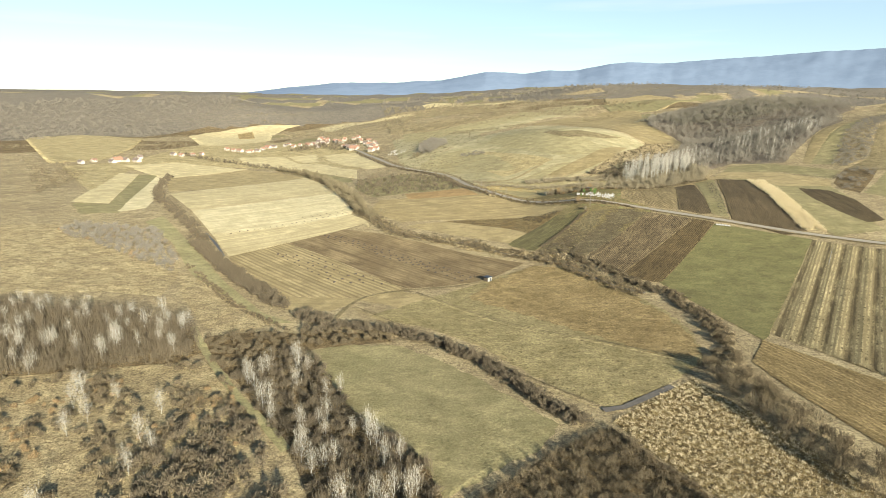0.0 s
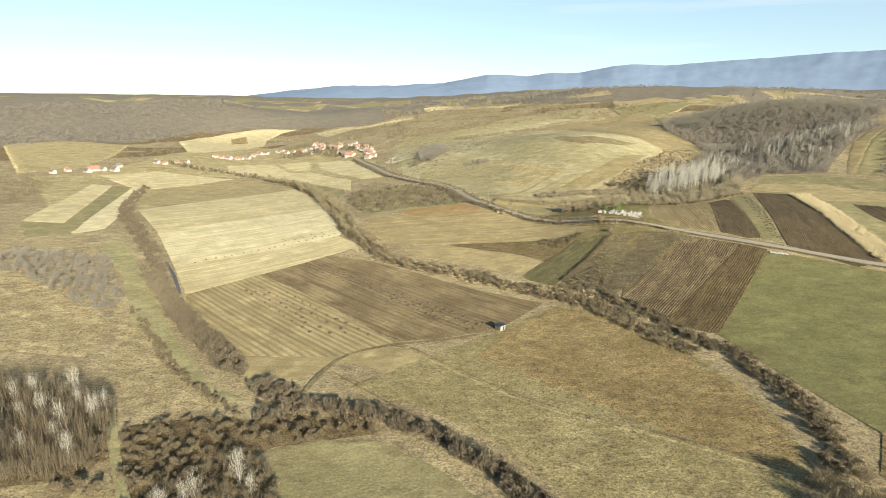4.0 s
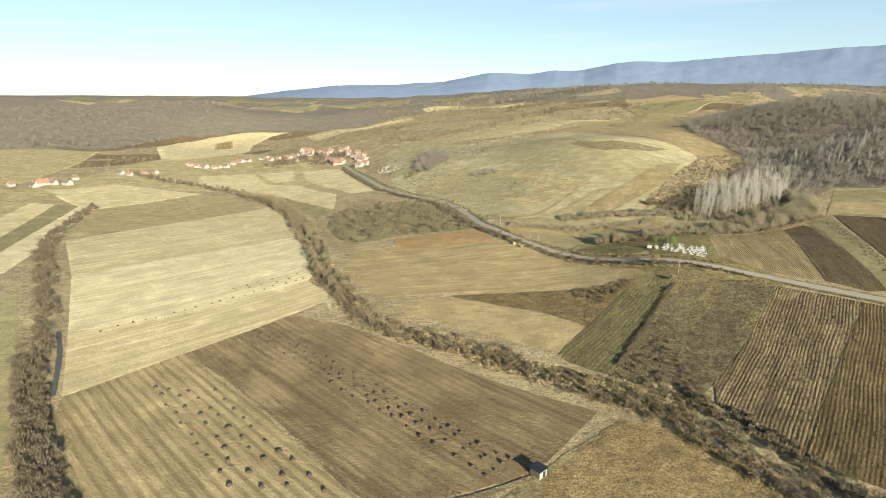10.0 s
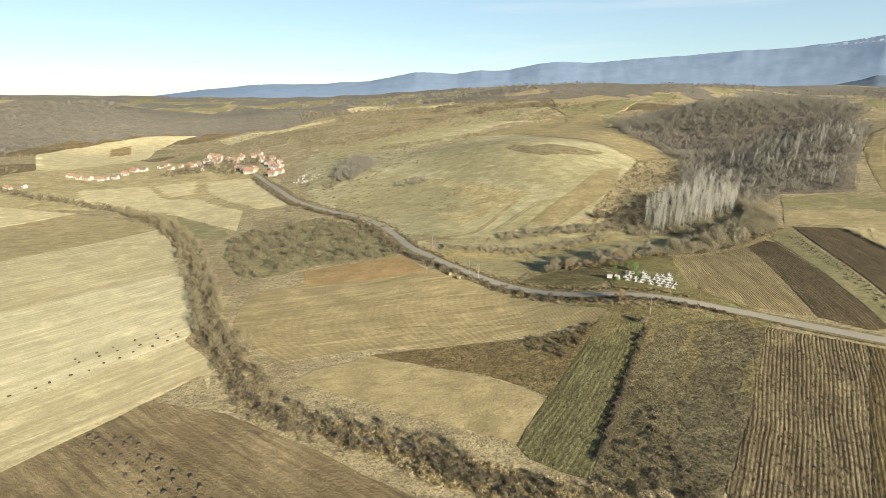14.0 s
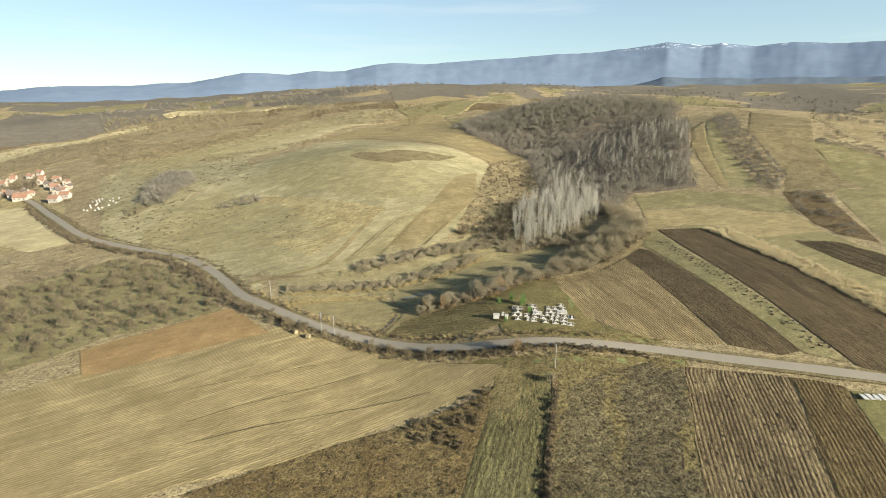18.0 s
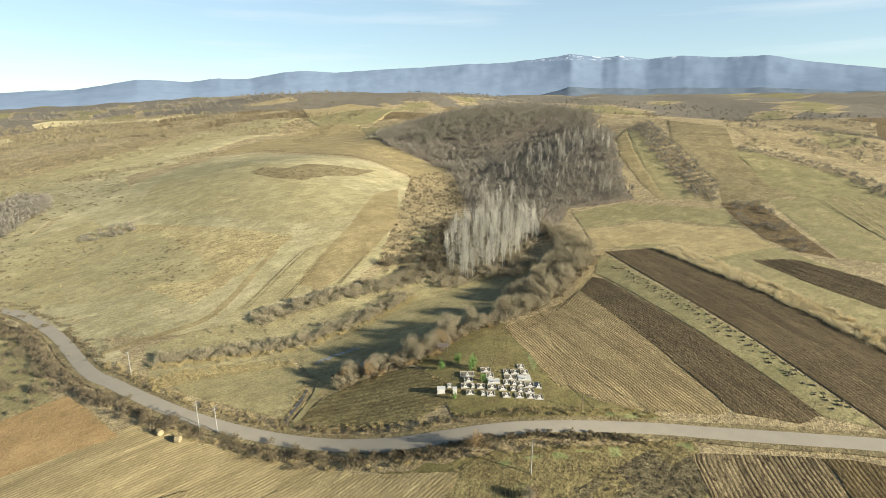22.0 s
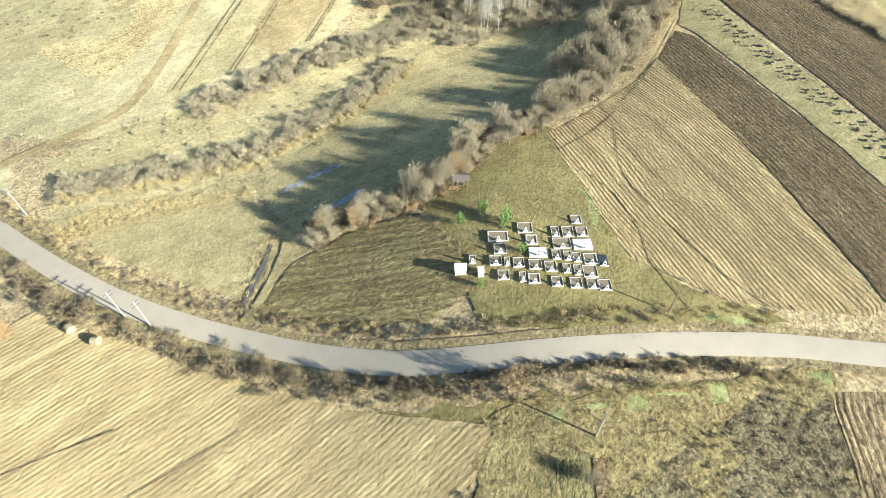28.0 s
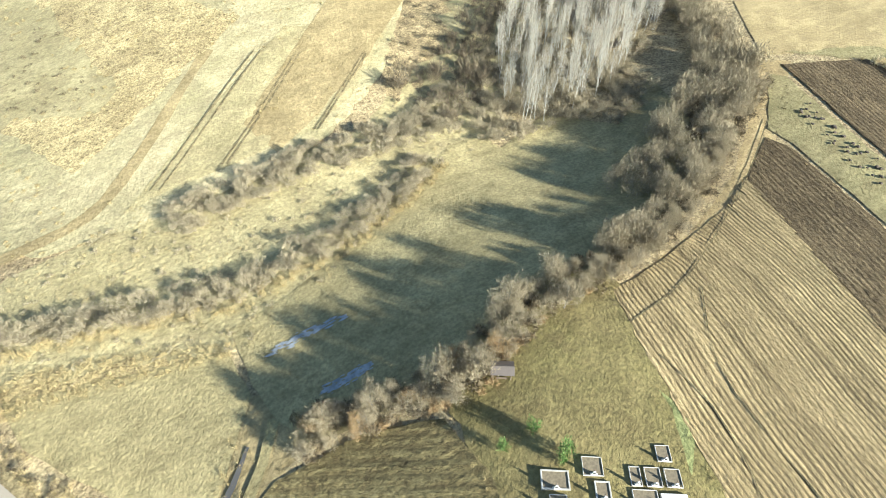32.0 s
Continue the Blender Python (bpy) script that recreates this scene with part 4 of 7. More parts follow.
LINES["slope_a"] = [(-157.4, 491.9), (-116.4, 476.2), (-71.4, 488.5), (-17.0, 540.7), (80.7, 763.9)]
LINES["slope_b"] = [(-169.4, 599.0), (-140.9, 864.6), (-67.7, 853.7), (14.6, 892.0), (79.2, 907.7)]
LINES["slope_c"] = [(-81.8, 400.8), (-48.0, 411.2), (-9.8, 425.8), (34.0, 444.8)]
LINES["slope_d"] = [(-11.9, 997.5), (13.9, 658.8), (118.6, 868.3), (220.9, 956.3), (306.3, 1007.1)]
LINES["slope_e"] = [(127.6, 483.0), (221.8, 658.4), (316.2, 767.5), (419.9, 864.2)]
AREAS["hill_bracken"] = [(-117.4, 215.2), (-104.0, 236.2), (-90.8, 250.0), (-70.2, 255.3), (-51.9, 217.6), (-38.3, 207.4), (-28.7, 161.5), (-23.3, 136.3), (-30.5, 126.5), (-50.3, 137.2), (-66.2, 136.1), (-83.0, 143.4), (-104.0, 158.1), (-117.1, 189.4)]
AREAS["hill_patch"] = [(19.6, 264.3), (32.8, 276.1), (44.7, 260.9), (61.5, 273.4), (82.3, 269.4), (99.1, 265.3), (114.7, 267.7), (82.7, 239.0), (64.0, 234.6), (44.3, 224.6), (29.7, 238.4)]
AREAS["hill_clump"] = [(-123.7, 271.7), (-122.5, 321.9), (-111.4, 375.3), (-92.4, 343.3), (-89.0, 309.1), (-102.9, 274.9), (-113.1, 257.2)]
AREAS["hill_shrubs"] = [(-75.5, 231.0), (-62.2, 236.0), (-50.4, 232.4), (-46.1, 216.5), (-60.7, 216.5), (-71.9, 217.5)]
AREAS["left_clump"] = [(-310.4, -70.7), (-305.7, -60.1), (-290.8, -56.1), (-258.4, -60.9), (-222.0, -114.3), (-213.9, -134.2), (-232.7, -120.8), (-266.3, -99.4), (-295.2, -84.8)]
LINES["strip_hedge"] = [(-213.5, -119.9), (-193.3, -143.8), (-179.0, -160.9), (-166.0, -173.2), (-152.9, -184.0), (-145.9, -189.6)]
AREAS["creek_reeds"] = [(-77.7, -74.2), (-68.3, -77.9), (-57.8, -83.9), (-48.1, -89.7), (-42.0, -92.3), (-35.5, -96.2), (-28.4, -98.4), (-25.4, -105.0), (-23.9, -109.3), (-34.4, -109.9), (-43.8, -106.5), (-50.3, -100.2), (-59.3, -95.3), (-66.3, -90.9), (-78.7, -85.2), (-90.2, -74.4), (-99.3, -69.7), (-106.1, -61.1), (-99.9, -57.6), (-90.1, -64.9)]
LINES["weed_edge"] = [(-4.6, -38.9), (-13.5, -49.8), (-22.5, -61.6), (-31.5, -74.6), (-39.2, -85.5)]
AREAS["wood_shrubs"] = [(-159.8, -252.4), (-152.8, -245.5), (-145.9, -239.2), (-136.6, -249.3), (-119.4, -279.3), (-157.7, -280.4)]
AREAS["valley_poplars"] = [(151.7, 199.3), (193.3, 246.1), (221.8, 229.4), (314.0, 291.4), (367.1, 285.5), (307.8, 207.7), (231.3, 137.3), (199.8, 109.7), (171.1, 125.0), (157.5, 141.4), (117.7, 130.8)]
ribbon("road", ROAD, 4.0, 0.14, M_ROAD, "worn pale grey asphalt country road", "road", crown=0.08, ragged=0.06, across=6)
ribbon("road_verge", ROAD, 7.0, 0.08, land_of("hill_low"), "dry grass verge of the country road", "verge", ragged=0.2, across=6)
ribbon("dirt_track", LINES["track"], 1.6, 0.13, land_of("bracken"), "bare dirt farm track between fields", "track", ragged=0.5)
ribbon("dirt_track", LINES["hay_track"], 1.5, 0.16, land_of("hill_low"), "faint wheel track across the meadow", "track", ragged=0.5)
ribbon("dirt_track", LINES["track_l"], 3.0, 0.16, land_of("hay"), "grassy wheel track up the hill", "track", ragged=0.3)
for name_ in ("meadow_track", "meadow_lane"):
    for shift in (-0.9, 0.9):
        ribbon("wheel_rut", [(x + shift * 0.5, y + shift) for x, y in LINES[name_]], 0.8, 0.19, land_of("hill_low" if shift > 0 else "straw"), "faint wheel track across the meadow", "track", ragged=0.9, across=2)
for name_ in ("plough_line_a", "plough_line_b", "plough_line_c", "stubble_track_a", "stubble_track_b", "stubble_track_c"):
    ribbon("plough_line", LINES[name_], 0.2, 0.2, land_of("stalks"), "dark open furrow across the stubble", "furrow", ragged=1.0, across=2)
for name_, wide in (("rut_a", 0.9), ("rut_b", 0.5), ("rut_d", 0.4)):
    for shift in (-wide, wide):
        ribbon("wheel_rut", [(x + shift, y - shift * 0.5) for x, y in LINES[name_]], 0.42, 0.31, land_of("hill_low"), "bare wheel rut on the hillside", "track", ragged=0.9, across=2)
ribbon("dirt_track", LINES["ditch_track"], 1.6, 0.17, land_of("olive"), "short green grass track beside the ditch", "track", ragged=0.4)
ribbon("corn_ground", LINES["corn"], 7.0, 0.22, land_of("pale"), "pale straw-littered ground under the standing corn", "ground", ragged=0.3)
ribbon("ditch", LINES["ditch2"], 2.0, 0.1, M_MUD, "wet muddy ditch between fields", "ditch", ragged=0.8)
ribbon("dirt_track", LINES["wood_path"], 2.4, 0.2, land_of("strip"), "grassy path through the thicket", "track", ragged=0.5)
ribbon("water", LINES["ditch"], 0.9, 0.1, M_WATER, "narrow ditch with dark water", "water", ragged=0.6)
ribbon("creek_bed", LINES["creek"], 1.6, 0.12, M_MUD, "muddy bed of the overgrown creek", "creek", ragged=0.8)


def frost(line, spread_by, count, label, seed):
    """Small ragged patches of frost that run together along a line."""
    rng = random.Random(seed)
    verts, faces = [], []
    for k in range(count):
        f = rng.random() * (len(line) - 1)
        n = min(int(f), len(line) - 2)
        x = line[n][0] + (line[n + 1][0] - line[n][0]) * (f - n) + rng.gauss(0, 0.4)
        y = line[n][1] + (line[n + 1][1] - line[n][1]) * (f - n) + rng.gauss(0, spread_by)
        size, first = rng.uniform(0.08, 0.5), len(verts)
        for j in range(9):
            r = size * rng.uniform(0.5, 1.2)
            px, py = x + 1.9 * r * math.cos(j * 0.698), y + 0.6 * r * math.sin(j * 0.698)
            verts.append((px, py, lie(px, py) + 0.24 + 0.0006 * k))
        faces.append(tuple(range(first, first + 9)))
    tagged(new("ice", mesh_of("ice", verts, faces, M_FROST)), label, "ice", kind="stuff")


frost(LINES["stream_ice"], 0.45, 110, "broken strip of bluish ice in the shade", 3)
frost(LINES["ice2"], 0.4, 90, "thin streak of frost on the meadow", 4)
ribbon("water", LINES["left_creek"], 1.4, 0.1, M_WATER, "narrow water-filled ditch beside the hedge", "water", ragged=0.5)


# ---- fields ----
field_lift = [0.05]


def field(name, label, key, furrow, outline, over=0.0):
    """A field that lies on the land: its outline slightly ragged, its furrows real ridges."""
    rng = random.Random(len(outline) * 31 + len(label))
    soft = key in ("lawn", "grass2", "meadow", "olive", "straw", "weeds", "hill", "woods", "fallow") and not furrow
    OUTLINES.append(outline)
    edge = []
    for (x0, y0), (x1, y1) in zip(outline, outline[1:] + outline[:1]):
        d = math.hypot(x1 - x0, y1 - y0)
        n = max(1, min(60, int(d / 2.2)))
        for k in range(n):
            f = k / n
            j = 0.0 if k == 0 else rng.uniform(-0.2, 0.2) * (4.0 if soft else 1.0)
            edge.append((x0 + (x1 - x0) * f - (y1 - y0) / d * j, y0 + (y1 - y0) * f + (x1 - x0) / d * j))
    bm = bmesh.new()
    bm.faces.new([bm.verts.new((x, y, 0)) for x, y in edge])
    angle = furrow[0] if furrow else 0.0
    ux, uy = math.cos(radians(angle)), math.sin(radians(angle))
    size = max(max(p[0] for p in edge) - min(p[0] for p in edge), max(p[1] for p in edge) - min(p[1] for p in edge))
    cell = 5.0 if size < 420 else 10.0

    def cut(dx, dy, step):
        along = [x * dx + y * dy for x, y in edge]
        at = math.floor(min(along) / step) * step + step
        while at < max(along):
            bmesh.ops.bisect_plane(bm, geom=bm.verts[:] + bm.edges[:] + bm.faces[:], plane_co=(dx * at, dy * at, 0), plane_no=(dx, dy, 0), dist=1e-4)
            at += step
    cut(-uy, ux, furrow[1] / 2 if furrow else cell)
    cut(ux, uy, cell if not furrow else 3.5)
    lift = field_lift[0] + over
    field_lift[0] += 0.0015
    co = np.array([v.co for v in bm.verts])
    dist = np.hypot(co[:, 0], co[:, 1])
    wide = np.clip((dist - 300) / 900, 0, 1)
    rise = wide * (np.sin(co[:, 0] * 0.011 + 1.3) * np.cos(co[:, 1] * 0.013) * 7 + np.sin(co[:, 0] * 0.031 + co[:, 1] * 0.02) * 2.5) - 2 * wide
    z = ground_height(co[:, 0], co[:, 1]) + rise + lift + 0.8 * np.clip((dist - 200) / 400, 0, 1.3)
    if furrow:
        row = np.round((co[:, 1] * ux - co[:, 0] * uy) / (furrow[1] / 2)).astype(int)
        rough = np.array([noise.noise((v.co.x * 0.25, v.co.y * 0.25, 1.0)) for v in bm.verts])
        z = z + np.where(row % 2 == 0, furrow[2] * (0.95 + 0.35 * rough), 0.0) * (1 + 0.35 * np.sin(row * 1.7) * np.sin(row * 0.61))
    flat = ground_height(co[:, 0], co[:, 1]) + rise + lift + 0.15 * np.clip((dist - 200) / 400, 0, 1.3) - 0.05
    across = bm.verts.layers.float.new("across")
    for v, h, low in zip(bm.verts, z, flat):
        v[across] = v.co.y * ux - v.co.x * uy
        v.co.z = low if v.is_boundary else h
    if furrow and furrow[1] < 4 and furrow[2]:
        sway = 0.3 if key == "tan" else 0.9 if key == "furrow" else 1.5 if key == "straw_rows" else 0.9
        for v in bm.verts:
            if not v.is_boundary:
                off = sway * noise.noise((v.co.x * 0.045, v.co.y * 0.045, 6.0)) + 0.22 * sway * noise.noise((v.co.x * 0.2, v.co.y * 0.2, 2.0))
                v.co.x, v.co.y = v.co.x - uy * off, v.co.y + ux * off
    bmesh.ops.recalc_face_normals(bm, faces=bm.faces[:])
    me = mesh_from(name, bm, land_of(key, angle, furrow[1] if furrow else 0.0))
    return tagged(new(name, me), label, "field", kind="structure")


OUTLINES = []
field("rough_grassland", "pale grassland round the village", "straw", None,
      [(-493.3, 193.3), (-469.8, 273.4), (-484.2, 428.0), (-435.2, 618.2), (-229.9, 422.3), (-177.0, 326.8), (-169.7, 220.9), (-242.1, 224.3), (-305.5, 254.1), (-426.1, 275.1), (-426.7, 197.1), (-364.2, 45.7)])
field("hill_meadow", "tan scrubby grass on the side of the hill", "hazed_scrub", None,
      [(141.5, 265.2), (182.2, 281.7), (176.0, 250.2), (127.3, 164.8), (100.0, 123.2), (78.2, 107.6), (52.1, 97.7), (31.2, 92.4), (34.5, 104.7), (46.9, 120.0), (66.0, 145.4), (95.2, 190.2)])
field("hill_meadow", "pale grass slope between the bushes", "hill_g", None,
      [(-57.1, 84.3), (-24.4, 89.8), (22.6, 90.6), (49.0, 108.6), (69.4, 130.3), (92.9, 120.9), (67.3, 93.6), (50.6, 74.8), (25.6, 65.3), (4.7, 56.4), (-13.2, 49.9), (-19.1, 48.0), (-35.6, 50.8), (-57.6, 57.0)])
field("rough_grassland", "straw grass beside the ditch", "hay", None,
      [(-32.2, 20.7), (-25.4, 31.3), (-20.1, 38.0), (-14.8, 35.9), (-9.9, 27.0), (-21.0, 23.3), (-27.8, 19.8), (-31.6, 17.9)])
field("stubble_field", "tan headland with wheel tracks", "straw_rows", None,
      [(33.4, 18.6), (43.6, 22.2), (60.9, 25.9), (77.5, 31.7), (102.5, 46.3), (116.9, 59.8), (124.6, 53.5), (98.2, 36.7), (85.7, 29.9), (73.0, 25.2), (61.2, 23.4), (45.5, 17.2), (35.5, 14.1)])
field("reed_bed", "bleached reed strip beside the meadow", "straw", None,
      [(-57.5, 59.5), (-50.9, 60.4), (-39.1, 57.3), (-20.5, 50.1), (-20.9, 47.1), (-35.8, 49.9), (-51.5, 51.9), (-57.7, 52.4)])
field("hill_meadow", "rough grass on the side of the hill", "hill", None,
      [(-168.5, 426.2), (-130.5, 423.9), (-84.6, 440.9), (-44.2, 397.4), (-46.4, 271.8), (-87.3, 280.2), (-103.0, 237.4), (-101.6, 207.6), (-77.1, 132.9), (-63.7, 84.2), (-64.6, 74.4), (-78.4, 96.4), (-98.7, 142.0), (-121.5, 184.6), (-138.2, 208.0)])
field("meadow", "green grass lane below the road", "lawn", None,
      [(-23.9, -10.1), (-6.1, -21.2), (14.4, -32.8), (35.2, -42.7), (33.5, -45.6), (19.5, -38.3), (5.8, -30.6), (-3.8, -25.7), (-10.4, -23.1), (-22.0, -13.5)])
field("hill_meadow", "pale grassy terrace behind the hill", "hill", None,
      [(-156.2, 338.7), (-89.0, 411.5), (-14.1, 454.1), (151.5, 707.8), (186.7, 707.1), (147.2, 622.4), (-4.1, 417.0), (-81.2, 359.3), (-148.0, 276.4)])
field("rough_grassland", "brown scrubby slope behind the hill", "hazed_scrub", None,
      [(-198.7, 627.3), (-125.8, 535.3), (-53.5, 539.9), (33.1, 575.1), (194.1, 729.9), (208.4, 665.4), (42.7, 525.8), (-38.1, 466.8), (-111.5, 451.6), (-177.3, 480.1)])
field("rough_grassland", "brown scrubby slope above the village", "hazed_scrub", None,
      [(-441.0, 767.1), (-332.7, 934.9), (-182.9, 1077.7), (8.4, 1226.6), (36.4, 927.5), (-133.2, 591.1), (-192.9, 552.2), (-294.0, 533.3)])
field("stubble_field", "pale field on the far slope", "pale", None,
      [(-247.7, 1007.9), (-211.4, 1016.1), (-171.0, 1019.5), (-198.3, 959.7), (-241.4, 964.6)])
field("hill_meadow", "pale grassy terrace above the village", "hill_g", None,
      [(-156.3, 464.3), (-107.0, 451.1), (-47.6, 485.0), (5.3, 538.8), (99.2, 732.8), (156.4, 791.4), (231.0, 786.5), (161.7, 684.9), (54.8, 517.4), (-11.7, 448.6), (-73.8, 397.2), (-125.6, 376.0), (-147.7, 389.9)])
field("stubble_field", "pale field on the far plateau", "pale", None,
      [(-157.6, 1182.4), (-61.7, 1266.1), (29.9, 1173.9), (110.3, 1041.0), (29.0, 943.0), (-64.4, 1064.3)])
field("stubble_field", "straw-coloured field on the far slope", "pale", None,
      [(-225.1, 997.8), (-173.8, 1018.7), (-177.6, 967.4), (-220.4, 955.0)])
field("stubble_field", "pale dry ridge above the valley", "tan", None,
      [(288.8, 956.1), (393.0, 970.2), (437.8, 850.1), (331.7, 689.3), (255.1, 695.7), (224.2, 712.8)])
field("meadow", "long meadow strip rising between thickets", "olive", None,
      [(364.4, 241.2), (347.0, 215.8), (292.4, 153.5), (245.7, 100.6), (228.5, 80.6), (216.6, 89.3), (247.0, 126.2), (287.4, 172.6)])
field("stubble_field", "tan strip beside the wood", "hay", None,
      [(315.9, 213.5), (364.4, 241.2), (287.4, 172.6), (247.0, 126.2), (216.6, 89.3), (214.0, 95.4), (237.9, 129.2), (267.9, 168.6)])
field("weedy_field", "weedy brown-green slope", "hill_low", None,
      [(423.3, 239.3), (425.5, 179.9), (326.4, 111.3), (275.4, 49.7), (246.1, 50.3), (229.6, 65.0), (261.5, 86.5), (295.4, 127.0), (331.0, 170.2)])
field("rough_grassland", "brown scrub between the strip fields", "bracken", None,
      [(228.9, 65.6), (244.8, 52.9), (213.8, 19.2), (185.7, -9.6), (182.6, 4.3), (189.2, 21.0), (208.0, 44.0)])
field("rough_grassland", "grey-brown grass below the thicket", "hazed_scrub", None,
      [(368.2, 236.3), (400.4, 242.0), (330.3, 170.7), (292.8, 125.6), (261.2, 86.7), (228.2, 66.3), (228.8, 80.4), (253.6, 112.9), (294.2, 164.6)])
field("rough_grassland", "grey scrubby far slope", "hazed_scrub", None,
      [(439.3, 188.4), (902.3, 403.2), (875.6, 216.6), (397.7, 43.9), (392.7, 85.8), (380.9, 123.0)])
field("meadow", "yellow-green rough meadow below the hedge", "pale_g", None,
      [(333.9, 113.7), (338.1, 78.6), (313.2, 38.6), (298.8, 23.3), (270.8, 44.1), (281.9, 70.0)])
field("meadow", "green strip field", "olive", None,
      [(254.3, 54.3), (277.8, 38.7), (229.2, -8.0), (212.2, -25.1), (198.7, -30.1), (188.3, -9.5), (215.9, 16.2)])
field("stubble_field", "pale field with dark rows on the far slope", "strips", (-138, 4.2, 0.2),
      [(278.3, 38.3), (318.0, 14.1), (213.9, -24.5), (231.0, -7.2)])
field("stubble_field", "pale grass patch on the far slope", "pale_g", None,
      [(494.9, 143.1), (828.7, 210.4), (467.4, 81.2), (393.3, 82.0)])
# floor tone lightened for the haze over the far hills
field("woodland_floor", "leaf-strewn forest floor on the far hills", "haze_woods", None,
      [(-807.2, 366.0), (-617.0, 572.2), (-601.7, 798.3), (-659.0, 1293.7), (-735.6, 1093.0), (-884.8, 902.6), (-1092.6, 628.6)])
field("woodland_floor", "brown forest floor of the round hill", "woods", None,
      AREAS["dome"])
field("woodland_floor", "brown floor of the valley wood", "woods", None,
      AREAS["valley_wood"])
field("rough_grassland", "straw-coloured clearing in the thicket", "rough", None,
      AREAS["wood_low"])
field("rough_grassland", "leaf-strewn floor of the thicket", "bracken", None, AREAS["wood_mid"])
field("rough_grassland", "brown grass under the hedges", "bracken", None, AREAS["wood_hedge"])
field("rough_grassland", "brown tall grass by the ditch", "bracken", None, AREAS["brush_low"])
field("rough_grassland", "dry grass below young trees", "bracken", None,
      AREAS["wood_front"])
field("stubble_field", "pale strip field on the slope", "pale", None,
      [(-375.4, 841.4), (-250.8, 1004.5), (-173.3, 1027.7), (-166.8, 981.2), (-246.1, 967.5), (-318.6, 693.3)])
field("stubble_field", "pale grassy ridge strip", "pale", None,
      [(-155.3, 1175.2), (95.1, 1098.4), (98.1, 1012.7), (-39.1, 1223.5), (-143.9, 1119.8)])
field("stubble_field", "pale fields on the plateau", "pale_g", None,
      [(230.8, 780.9), (465.3, 844.6), (304.2, 667.3), (217.3, 641.9)])
field("rough_grassland", "dry straw-coloured rough grassland above the scrub", "rough", None,
      [(-325.3, -57.4), (-302.5, -64.3), (-267.1, -86.9), (-234.3, -97.8), (-212.3, -132.3), (-206.1, -160.2), (-231.9, -158.7), (-271.9, -168.3), (-365.5, -75.9)])
field("meadow", "narrow pale green meadow strip beside the hedge", "strip", None,
      [(-277.3, -41.8), (-274.8, -24.3), (-220.1, -95.6), (-189.8, -138.0), (-160.8, -172.8), (-147.2, -181.2), (-154.3, -182.7), (-176.7, -161.6), (-207.2, -131.6), (-240.6, -82.1)])
field("rough_grassland", "pale dry meadow with wheel tracks", "rough", None,
      [(-212.3, -132.3), (-207.2, -131.6), (-176.7, -161.6), (-154.3, -182.7), (-161.7, -190.6), (-175.7, -188.3), (-198.0, -159.3)])
field("meadow", "olive green mown meadow below the hedge", "olive", None,
      [(-136.5, -204.6), (-122.9, -198.6), (-107.7, -198.9), (-96.1, -207.1), (-80.8, -221.9), (-62.6, -245.2), (-68.5, -254.5), (-86.1, -267.8), (-90.9, -272.0), (-102.6, -254.5), (-116.1, -237.6), (-128.4, -219.7)])
field("stubble_field", "tan grass field above the hedges", "tan", None,
      [(-198.6, -106.9), (-170.3, -150.4), (-151.3, -169.4), (-135.8, -168.5), (-126.3, -155.6), (-110.8, -162.7), (-96.0, -184.6), (-79.0, -199.1), (-66.0, -218.2), (-70.8, -184.7), (-97.0, -152.3), (-112.9, -142.4), (-131.0, -153.1), (-156.0, -154.7)])
field("meadow", "olive and straw meadow with faint wheel tracks", "meadow", None,
      [(-119.5, -172.4), (-97.0, -152.3), (-69.2, -128.6), (-47.3, -112.0), (-28.6, -117.7), (-15.3, -143.4), (-5.9, -171.5), (-4.7, -191.4), (-9.9, -210.3), (-19.0, -219.3), (-32.2, -229.5), (-48.2, -237.4), (-55.2, -231.2), (-66.0, -218.2), (-79.0, -199.1), (-96.0, -184.6), (-109.2, -178.6)], 0.05)
field("fallow_field", "golden brown tufted fallow field", "fallow", None,
      [(-69.3, -129.9), (-47.3, -112.0), (-28.9, -119.0), (-15.8, -145.0), (-7.4, -172.7), (-5.9, -192.0), (-9.8, -208.9), (-17.5, -210.5), (-28.3, -203.5), (-43.4, -189.3), (-61.7, -172.4), (-82.1, -153.5)], 0.08)
field("reed_field", "field of pale dry reeds and tall grass", "reedy", None,
      [(-48.7, -243.5), (-19.1, -222.1), (-12.1, -240.2), (-2.6, -271.2), (-3.0, -287.5), (-34.4, -274.1), (-44.2, -256.2)])
field("ploughed_field", "dark ploughed field with heaps of manure", "plough2", (-41.9, 2.40, 0.05),
      [(-180.2, -74.5), (-168.8, -60.0), (-153.3, -43.1), (-131.0, -51.6), (-109.8, -66.3), (-90.9, -81.7), (-70.4, -96.3), (-51.4, -107.5), (-68.5, -126.7), (-79.5, -133.5), (-93.9, -137.9), (-107.4, -140.8), (-116.4, -134.1), (-127.3, -121.4), (-142.2, -105.9), (-161.9, -88.1)])
field("stubble_field", "tan grassy field dotted with manure heaps", "tan", (-41.9, 2.60, 0.03),
      [(-201.5, -102.1), (-180.3, -72.7), (-149.2, -99.9), (-120.3, -130.2), (-108.5, -141.1), (-121.6, -148.9), (-123.0, -153.1), (-159.9, -154.3), (-195.3, -115.4)])
field("stubble_field", "bright pale stubble field", "pale", (42.5, 3.20, 0.00),
      [(-227.5, -61.7), (-193.2, -41.9), (-155.4, -7.5), (-141.2, -24.4), (-138.5, -40.0), (-142.8, -30.3), (-163.9, -55.3), (-180.0, -73.6), (-201.9, -101.5)])
